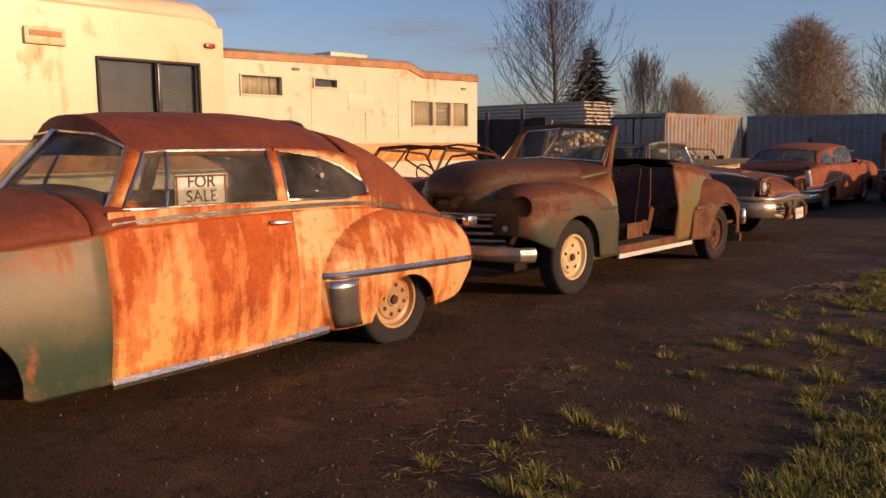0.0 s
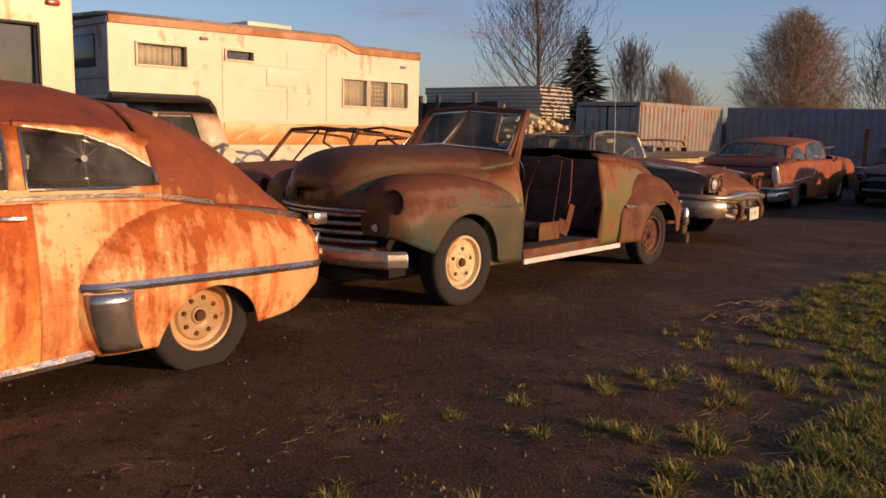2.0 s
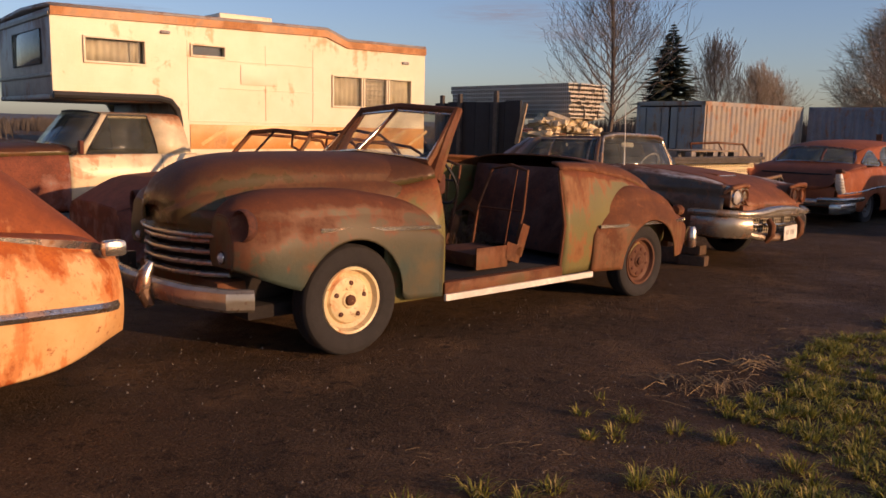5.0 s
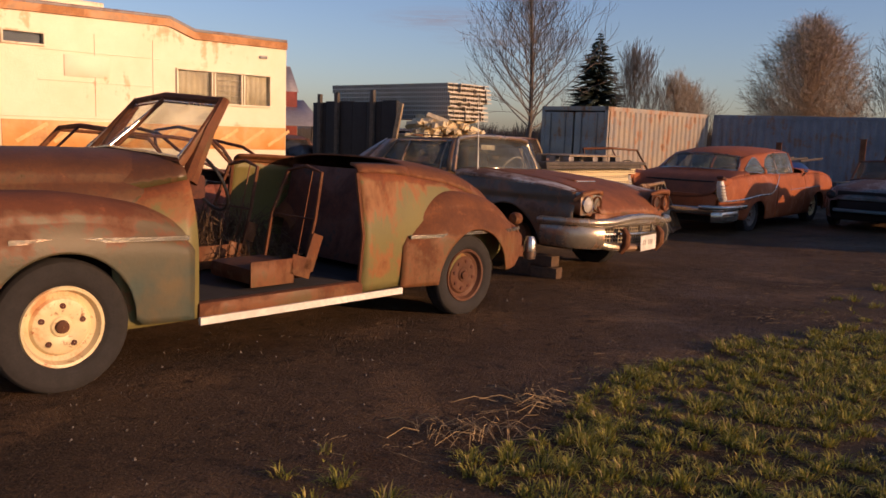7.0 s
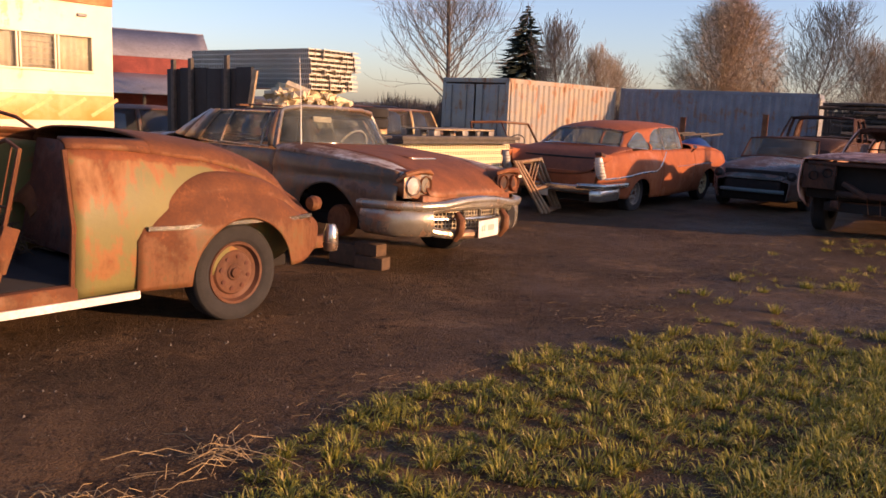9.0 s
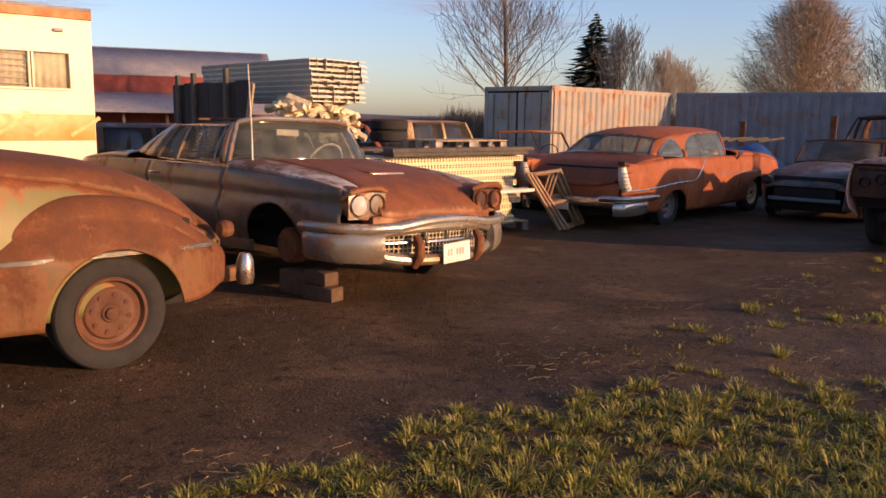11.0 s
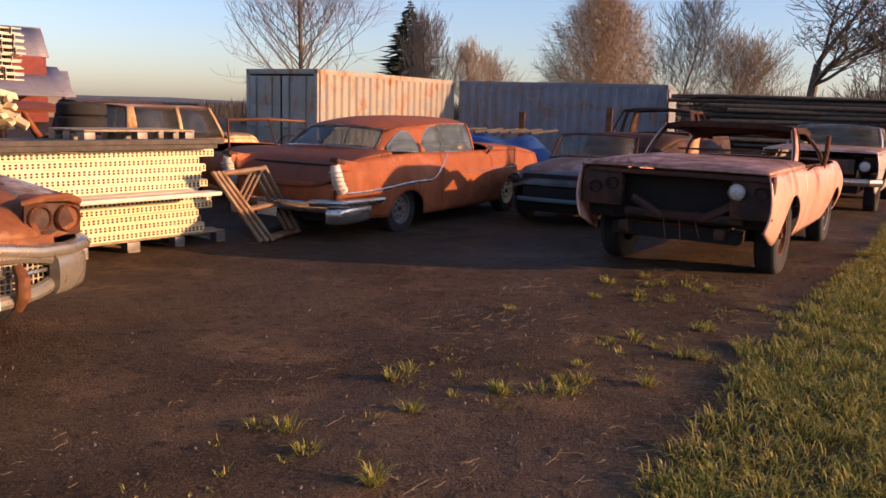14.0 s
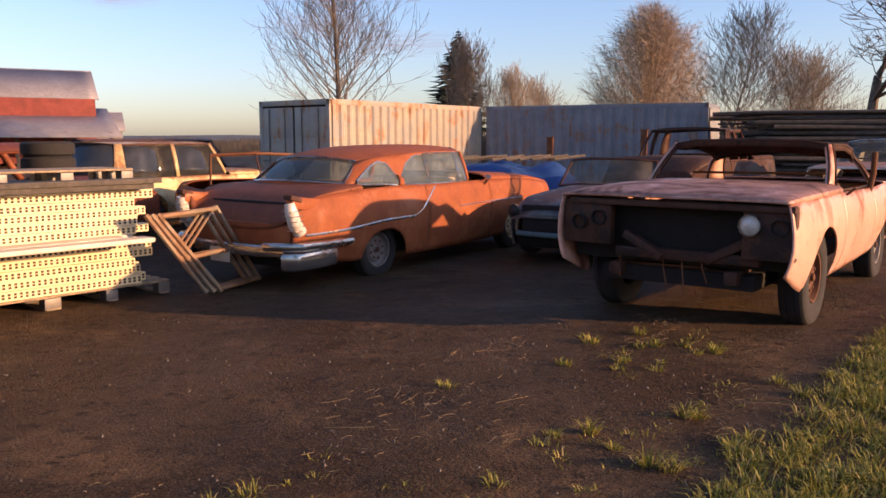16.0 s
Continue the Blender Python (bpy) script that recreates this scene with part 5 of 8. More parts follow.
# ---- small roadster ----
def roadster():
    car = thing("roadster", "small dark blue-green open roadster, dull and rusted", "car", 11.65, 19.55, -130)
    sh = Shell({"zb": 0.20, "zm": 0.5, "ws": [(1.9, 0.55), (1.4, 0.74), (-1.5, 0.74), (-1.9, 0.55)], "wm": [(1.95, 0.58), (1.4, 0.80), (0, 0.78), (-1.4, 0.80), (-1.95, 0.6)], "wt": [(1.95, 0.45), (1.3, 0.68), (-1.3, 0.68), (-1.95, 0.45)],
                "zt": [(1.95, 0.52), (1.4, 0.72), (0, 0.70), (-1.3, 0.72), (-1.95, 0.5)], "zc": [(1.95, 0.56), (1.6, 0.72), (0.9, 0.84), (0.4, 0.88), (-1.0, 0.84), (-1.95, 0.55)]}, [(1.20, 0.26, 0.36, 0.36), (-1.15, 0.26, 0.36, 0.36)], 2.5)
    sides(car, sh, "fender", 0.45, 1.95, M["c5"], n=26)
    sides(car, sh, "door", -0.45, 0.44, M["c5"])
    sides(car, sh, "rear_fender", -1.95, -0.46, M["c5"], n=26)
    part("hood", sh.top(0.42, 1.95, 24), M["c5"], car, thick=0.014)
    part("rear_deck", sh.top(-1.95, -0.75, 18, bm=sh.end(-1.95)), M["c5"], car, thick=0.014)
    bm = bmesh.new()
    box(bm, (1.90, 0, 0.42), (0.08, 0.9, 0.2), bevel=0.03)
    part("grille_opening", bm, M["under"], car)
    part("grille_brow", boxes(((1.93, 0, 0.545), (0.06, 0.95, 0.035)), bevel=0.012), M["c5"], car)
    bar(car, "front_bumper", [(1.93, 0.52, 0.34), (1.98, 0.3, 0.34), (1.99, 0, 0.34), (1.98, -0.3, 0.34), (1.93, -0.52, 0.34)][::-1], 0.06, 0.04, plain("pale_blue_paint", (0.10, 0.16, 0.17), 0.5), "dull blue-green front bumper")
    for s in (1, -1):
        lamp(car, (1.86, s * 0.60, 0.60), 0.085, (1, s * 0.1, 0.05), M["black"], ring=M["c5"])
        wheel(car, 1.20, s * 0.77, 0.30, 0.15, 0.18, M["rim_rust"], s)
        wheel(car, -1.15, s * 0.77, 0.30, 0.15, 0.18, M["rim_rust"], s)
    wb, wt = [(0.50, -0.66, 0.84), (0.66, -0.3, 0.88), (0.66, 0.3, 0.88), (0.50, 0.66, 0.84)], [(0.22, -0.60, 1.18), (0.36, -0.3, 1.21), (0.36, 0.3, 1.21), (0.22, 0.60, 1.18)]
    fr = part("windshield_frame", tube(bmesh.new(), wb + wt[::-1], 0.017, 6, closed=True), M["black_iron"], car)
    bm = bmesh.new()
    grid(bm, [[Vector(a), Vector(b)] for a, b in zip(wb, wt)])
    part("windshield_pane", bm, M["glass"], fr, thick=0.005)
    floor_pan(car, -1.8, 1.8, 0.56, 0.16, 0.26)
    bay(car, 0.5, 1.85, 0.5, 0.2, 0.68)
    seat(car, -0.35, 0, 0.4, 1.1, M["seat"], 0.4)
    return car


# ---- pink stripped coupe ----
def pink_coupe(name="stripped_coupe", label="faded pink coupe, nose stripped, missing glass and grille", x=11.85, y=16.09, heading=-133.0, paint=None, stripped=True):
    paint = paint or M["c6"]
    car = thing(name, label, "car", x, y, heading, z=gz(x, y) + -0.03)
    sh = Shell({"zb": [(2.2, 0.50), (1.7, 0.34), (0, 0.34), (-1.9, 0.36), (-2.3, 0.45)], "zm": 0.72, "ws": [(2.2, 0.84), (-2.3, 0.8)], "wm": [(2.2, 0.89), (1.4, 0.92), (-1.8, 0.92), (-2.4, 0.82)], "wt": [(2.2, 0.85), (1.4, 0.86), (-1.8, 0.84), (-2.4, 0.74)],
                "zt": [(2.2, 1.0), (0.6, 1.0), (-0.8, 0.98), (-1.4, 0.99), (-2.4, 0.92)], "zc": [(2.2, 1.01), (2.05, 1.04), (1.4, 1.06), (0.6, 1.07), (-1.2, 1.03), (-2.4, 0.94)]},
               [(1.30, 0.36, 0.42, 0.42), (-1.42, 0.34, 0.38, 0.36)], 4.0)
    sides(car, sh, "front_fender", 0.70, 2.2, paint, n=28)
    sides(car, sh, "door", -0.62, 0.69, paint)
    sides(car, sh, "rear_fender", -2.4, -0.63, paint, n=28)
    part("hood", sh.top(0.62, 2.22, 18), M["c6_hood"] if stripped else paint, car, "faded pink hood with dark worn patches" if stripped else "", thick=0.02)
    part("trunk_lid", sh.top(-2.4, -1.45, 14, bm=sh.end(-2.4)), paint, car, thick=0.014)
    dark = M["c6_dark"] if stripped else paint
    nodes = [((0.84, 0.0, 1.07), (0.40, 0.0, 1.435), "glass"), ((0.80, 0.5, 1.06), (0.37, 0.48, 1.43), "glass"), ((0.70, 0.77, 1.03), (0.30, 0.665, 1.40), "post"), ((0.58, 0.80, 1.01), (0.20, 0.685, 1.395), "pane"),
             ((-0.30, 0.82, 1.0), (-0.30, 0.69, 1.39), "glass"), ((-0.72, 0.82, 1.0), (-0.66, 0.68, 1.34), "glass"), ((-0.98, 0.81, 1.0), (-0.80, 0.67, 1.27), "post"), ((-1.40, 0.76, 1.0), (-0.98, 0.62, 1.30), "glass"), ((-1.56, 0.0, 1.03), (-1.06, 0.0, 1.35), "gap")]
    greenhouse(car, nodes, dark, paint, M["glass"], 0.05, M["c6_dark"] if stripped else M["chrome"], glazed=not stripped, lip=0.055)
    floor_pan(car, -2.2, 2.0, 0.60, 0.34, 0.46)
    bay(car, 0.7, 1.55, 0.52, 0.45, 0.92)
    bay(car, -2.2, -1.0, 0.56, 0.4, 0.9)
    part("dashboard", boxes(((0.50, 0, 0.96), (0.2, 1.4, 0.14)), bevel=0.03), M["black_iron"], car)
    seat(car, -0.25, 0, 0.62, 1.3, M["seat"], 0.42)
    part("dash_rail", tube(bmesh.new(), [(0.0, -0.62, 1.12), (-0.1, 0.62, 1.13)], 0.012, 6), M["c2_rust"], car)
    if stripped:
        # the bare nose: radiator support with holes
        nose = part("nose_panel", boxes(((2.12, 0.72, 0.78), (0.10, 0.36, 0.36)), bevel=0.018), M["c6_dark"], car, "bare dark radiator support")
        part("nose_panel", boxes(((2.12, -0.66, 0.80), (0.10, 0.40, 0.34)), bevel=0.018), M["c6_dark"], car, "bare dark radiator support")
        part("nose_rail", boxes(((2.14, 0.05, 0.965), (0.12, 1.7, 0.05)), bevel=0.018), M["c6_dark"], car)
        part("nose_rail", boxes(((2.05, 0.1, 0.58), (0.10, 1.1, 0.08)), bevel=0.018), M["c6_dark"], car)
        part("nose_brace", boxes(((2.08, 0.42, 0.64), (0.10, 0.35, 0.07), Matrix.Rotation(0.5, 4, "X")), bevel=0.018), M["c6_dark"], car)
        part("nose_brace", boxes(((2.08, -0.22, 0.64), (0.10, 0.35, 0.07), Matrix.Rotation(-0.5, 4, "X")), bevel=0.018), M["c6_dark"], car)
        # near-black sheet stands for the shade inside the open nose
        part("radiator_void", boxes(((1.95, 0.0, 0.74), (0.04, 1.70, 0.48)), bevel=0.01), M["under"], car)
        for y, z in ((-0.55, 0.84), (-0.72, 0.80), (0.80, 0.84)):
            lamp(nose, (2.19, y, z), 0.06, (1, 0, 0), M["black"], "lamp_hole", False, M["under"])
        lamp(nose, (2.19, 0.60, 0.845), 0.082, (1, 0, 0), M["lens"], ring=M["chrome"])
        for k, (y, z) in enumerate(((0.2, 0.5), (-0.1, 0.46), (0.05, 0.42), (-0.45, 0.5))):
            part("loose_wire", tube(bmesh.new(), [(2.0, y, 0.62), (2.06, y + 0.03, 0.5), (2.03 + 0.03 * k, y + 0.06, z - 0.12)], 0.006, 5), M["c2_rust"], car)
        part("frame_rail", boxes(((1.3, 0.45, 0.44), (1.6, 0.10, 0.10)), ((1.3, -0.45, 0.44), (1.6, 0.10, 0.10)), ((1.9, 0, 0.42), (0.1, 1.0, 0.10)), bevel=0.02), M["c6_dark"], car)
        part("axle", tube(bmesh.new(), [(1.30, -0.7, 0.34), (1.30, 0.7, 0.34)], 0.04, 8), M["c6_dark"], car)
        part("exhaust_pipe", tube(bmesh.new(), [(-0.62, 0.86, 0.95), (-0.66, 0.88, 1.12), (-0.68, 0.88, 1.32)], 0.028, 10), M["c2_rust"], car, "upright rusted pipe beside the cabin")
    else:
        bar(car, "front_bumper", [(2.15, 0.94, 0.55), (2.32, 0.8, 0.55), (2.38, 0, 0.55), (2.32, -0.8, 0.55), (2.15, -0.94, 0.55)][::-1], 0.12, 0.07, M["chrome"])
        part("grille", boxes(((2.19, 0, 0.78), (0.06, 1.1, 0.24)), bevel=0.02), M["black_iron"], car)
        for s in (1, -1):
            lamp(car, (2.22, s * 0.70, 0.80), 0.09, (1, 0, 0), M["lens"])
            part("side_moulding", strip(sh.line([(-2.2, 0.72), (0, 0.74), (2.1, 0.74)], s, 0.003), s, 0.03, 0.015), M["chrome"], car)
    for s in (1, -1):
        part("mirror_stalk", tube(bmesh.new(), [(0.5, s * 0.88, 0.98), (0.5, s * 0.95, 1.04)], 0.012, 6), M["black_iron"], car)
        r = 0.385 if stripped else 0.33
        wheel(car, 1.30, s * 0.86, r, 0.20, 0.20, M["rim_rust"], s)
        wheel(car, -1.42, s * 0.85, 0.36 if stripped else 0.33, 0.19, 0.20, M["rim_grey"] if stripped else M["rim_rust"], s)
    return car


# ---- the ground: one sheet of worn grit and asphalt ----
def ground_material():
    m, nt, b = nodes_of("grit_and_old_asphalt", 0.9)
    big = ramp(nt, noise_of(nt, 0.55, 6), step(0.35, 0.7))
    c = mixc(nt, big, (0.047, 0.028, 0.013), (0.132, 0.075, 0.034))
    c = mixc(nt, ramp(nt, noise_of(nt, 1.6, 8, offset=4), step(0.52, 0.66)), c, (0.176, 0.100, 0.044))
    c = mixc(nt, ramp(nt, noise_of(nt, 0.9, 8, offset=9), step(0.56, 0.66)), c, (0.059, 0.028, 0.009))
    c = mixc(nt, ramp(nt, noise_of(nt, 90, 3), step(0.50, 0.85)), c, (0.223, 0.155, 0.089))
    c = mixc(nt, ramp(nt, noise_of(nt, 22, 8, offset=11, rough=0.8), step(0.56, 0.70)), c, (0.134, 0.083, 0.041))
    c = mixc(nt, ramp(nt, noise_of(nt, 150, 2, offset=2), step(0.55, 0.7)), c, (0.012, 0.008, 0.006))
    c = mixc(nt, ramp(nt, noise_of(nt, 9, 8, offset=15, rough=0.75), step(0.52, 0.64)), c, (0.031, 0.018, 0.009))
    c = mixc(nt, ramp(nt, noise_of(nt, 42, 5, offset=19, rough=0.8), step(0.57, 0.66)), c, (0.187, 0.122, 0.064))
    b.inputs["Specular IOR Level"].default_value = 0.17
    nt.links.new(c, b.inputs["Base Color"])
    nt.links.new(ramp(nt, noise_of(nt, 0.8, 5, offset=7), [(0.3, (0.56,) * 3), (0.7, (0.9,) * 3)]), b.inputs["Roughness"])
    h = nt.nodes.new("ShaderNodeMath")
    h.operation = "ADD"
    nt.links.new(noise_of(nt, 55, 5), h.inputs[0])
    nt.links.new(noise_of(nt, 9, 6, offset=3), h.inputs[1])
    bump(nt, b, h.outputs[0], 1.0, 0.045)
    return m


def ground():
    lines = lambda a, b, n: [a + (b - a) * k / n for k in range(n + 1)]
    far = lambda s: [s * v for v in (2500, 900, 350, 160, 90, 60)]
    xs = far(-1) + lines(-40, -8, 16) + lines(-7.8, 18, 172) + lines(19, 45, 14) + far(1)[::-1]
    ys = far(-1) + lines(-40, -4, 10) + lines(-3.8, 24, 186) + lines(25, 50, 16) + far(1)[::-1]
    bm = bmesh.new()
    rows = []
    for x in xs:
        row = []
        for y in ys:
            z = gz(x, y)
            v = V.x * x + V.y * y
            if -8 < x < 18.5 and -4 < y < 24.5:
                z += 0.012 * noise.noise((x * 0.9, y * 0.9, 0)) + 0.008 * noise.noise((x * 3.1, y * 3.1, 2))
                z += (0.035 * max(0.0, min(1.0, 1.35 - v)) if v < 1.35 else 0) + (0.010 * noise.noise((x * 7, y * 7, 5)) if v < 2.7 else 0)
            row.append(Vector((x, y, z)))
        rows.append(row)
    grid(bm, rows[::-1])
    ob = finish("ground", bm, ground_material())
    return tagged(ob, "dark damp gritty asphalt yard with worn patches", "ground", kind="structure")


def fine_gz(x, y):
    v = V.x * x + V.y * y
    z = gz(x, y) + 0.012 * noise.noise((x * 0.9, y * 0.9, 0))
    return z + (0.035 * max(0.0, min(1.0, 1.35 - v)) if v < 1.35 else 0)


# ---- corrugated shipping containers ----
def container(name, label, x, y, heading, mat, doors=True):
    c = thing(name, label, "shipping container", x, y, heading, z=gz(x, y) - 0.02)
    L, W, H = 6.06, 2.44, 2.59
    def wall(x0, x1, yy, s):
        bm = bmesh.new()
        n = int((x1 - x0) / 0.28)
        prof = []
        for k in range(n):
            a = x0 + (x1 - x0) * k / n
            p = (x1 - x0) / n
            prof += [(a, 0), (a + p * 0.3, 0), (a + p * 0.5, 0.045), (a + p * 0.8, 0.045)]
        prof.append((x1, 0))
        grid(bm, [[Vector((a, yy - s * d, 0.15)), Vector((a, yy - s * d, H - 0.12))] for a, d in (prof if s > 0 else prof[::-1])])
        return bm
    part("side_wall", wall(0.08, L - 0.08, -0.03, -1), mat, c, "corrugated steel side", flat=True)
    part("side_wall", wall(0.08, L - 0.08, W - 0.03, 1), mat, c, flat=True)
    bm = wall(0.08, W - 0.08, -0.03, -1)
    bm.transform(Matrix.Translation((L, 0, 0)) @ Matrix.Rotation(math.pi / 2, 4, "Z"))
    part("end_wall", bm, mat, c, flat=True)
    part("roof", boxes(((L / 2, W / 2, H - 0.06), (L - 0.1, W - 0.1, 0.04)), bevel=0.01), mat, c)
    rails = [((L / 2, yy, z), (L, 0.09, 0.13 if z > 1 else 0.16)) for yy in (0.045, W - 0.045) for z in (0.09, H - 0.065)] + [((xx, W / 2, z), (0.09, W, 0.13)) for xx in (0.045, L - 0.045) for z in (0.08, H - 0.065)]
    part("frame", boxes(*rails, *[((xx, yy, H / 2), (0.12, 0.12, H)) for xx in (0.06, L - 0.06) for yy in (0.06, W - 0.06)], bevel=0.012), mat, c)
    for yy in (W * 0.265, W * 0.735):
        if doors:
            d = part("door", boxes(((0.04, yy, H / 2), (0.05, W * 0.44, H - 0.34)), bevel=0.008), mat, c)
            part("door_panel", boxes(*[((0.018, yy, 0.55 + 0.72 * k), (0.02, W * 0.38, 0.58)) for k in range(3)], bevel=0.012), mat, d)
            for q in (-0.28, 0.28):
                part("lock_rod", tube(bmesh.new(), [(-0.005, yy + q, 0.2), (-0.005, yy + q, H - 0.2)], 0.018, 6), M["rim_grey"], d)
                part("rod_handle", boxes(((-0.02, yy + q + 0.12, 1.15), (0.025, 0.26, 0.04)), bevel=0.008), M["rim_grey"], d)
    return c


# ---- camper built on a pickup, motorhome ----
M["camper"] = rusty("chalky_cream_siding", (0.78, 0.69, 0.50), (0.50, 0.28, 0.12), (0.22, 0.13, 0.08), 0.0, 0.3, 0.6, 0.1, 0.55, seed=31, paint2=(0.74, 0.64, 0.44))
M["rv"] = rusty("cream_fibreglass", (0.76, 0.66, 0.42), (0.60, 0.42, 0.20), (0.3, 0.2, 0.1), 0.02, 0.3, 0.7, 0.1, 0.45, seed=32, paint2=(0.73, 0.62, 0.38))
M["orange"] = rusty("orange_band_paint", (0.62, 0.27, 0.06), (0.55, 0.30, 0.12), (0.3, 0.15, 0.06), 0.2, 0.4, 0.5, 0.0, 0.5, seed=33, paint2=(0.66, 0.36, 0.12))
M["trim_rust"] = rusty("weathered_orange_trim", (0.55, 0.30, 0.14), (0.48, 0.22, 0.08), (0.2, 0.1, 0.05), 0.5, 0.4, 0.4, 0.1, 0.6, seed=34)
M["curtain"] = plain("old_curtain", (0.74, 0.63, 0.44), 0.9, vary=0.2, scale=20)
# weathered grey that also carries the shade of the camper's front
M["grey_skin"] = rusty("grey_weathered_skin_and_shade", (0.30, 0.29, 0.28), (0.22, 0.14, 0.10), (0.10, 0.07, 0.06), 0.25, 0.5, 0.6, 0.1, 0.6, seed=35)


def framed_window(parent, x0, x1, z0, z1, y=0.0, posts=(), glass_mat=None, curtains=(), frame_mat=None, deep=0.05):
    """A window in a wall that faces -Y at y."""
    w = part("window", boxes(((0.5 * (x0 + x1), y + deep, 0.5 * (z0 + z1)), (x1 - x0, 0.006, z1 - z0))), glass_mat or M["glass_dark"], parent, "dark window glass")
    w.visible_shadow = False
    t = 0.025
    items = [((0.5 * (x0 + x1), y - 0.004, z), (x1 - x0 + 2 * t, 0.05, t)) for z in (z0 - t / 2, z1 + t / 2)] + [((x, y - 0.004, 0.5 * (z0 + z1)), (t, 0.05, z1 - z0)) for x in (x0 - t / 2, x1 + t / 2, *posts)]
    part("window_frame", boxes(*items, bevel=0.006), frame_mat or M["camper"], w)
    for a, b in curtains:
        bm = bmesh.new()
        n = max(8, int((b - a) / 0.025))
        grid(bm, [[Vector((a + (b - a) * k / n, y + deep + 0.04 + 0.014 * math.sin(k * 1.9) + 0.006 * math.sin(k * 0.7), z)) for z in (z0, z1)] for k in range(n + 1)])
        part("curtain", bm, M["curtain"], w, "yellowed folded curtain", thick=0.003)
    return w


def wall_with_holes(outline, holes, y0, thick, mat, parent, name="side_panel", label=""):
    """A flat panel in XZ cut into strips round rectangular holes; outline is (x, top z, bottom z) from front to rear."""
    top, bot = (lambda x: float(np.interp(x, [o[0] for o in outline], [o[1] for o in outline]))), (lambda x: float(np.interp(x, [o[0] for o in outline], [o[2] for o in outline])))
    xs = sorted({o[0] for o in outline} | {h[0] for h in holes} | {h[1] for h in holes})
    bm = bmesh.new()
    for a, b in zip(xs, xs[1:]):
        cuts = sorted((h[2], h[3]) for h in holes if h[0] <= a + 1e-6 and h[1] >= b - 1e-6)
        zz = [None] + [z for c in cuts for z in c] + [None]
        for k in range(0, len(zz), 2):
            q = [(a, bot(a + 1e-4) if zz[k] is None else zz[k]), (b, bot(b - 1e-4) if zz[k] is None else zz[k]), (b, top(b - 1e-4) if zz[k + 1] is None else zz[k + 1]), (a, top(a + 1e-4) if zz[k + 1] is None else zz[k + 1])]
            bm.faces.new([bm.verts.new((p[0], y0, p[1])) for p in q])
    return part(name, bm, mat, parent, label, thick=thick, flat=True)


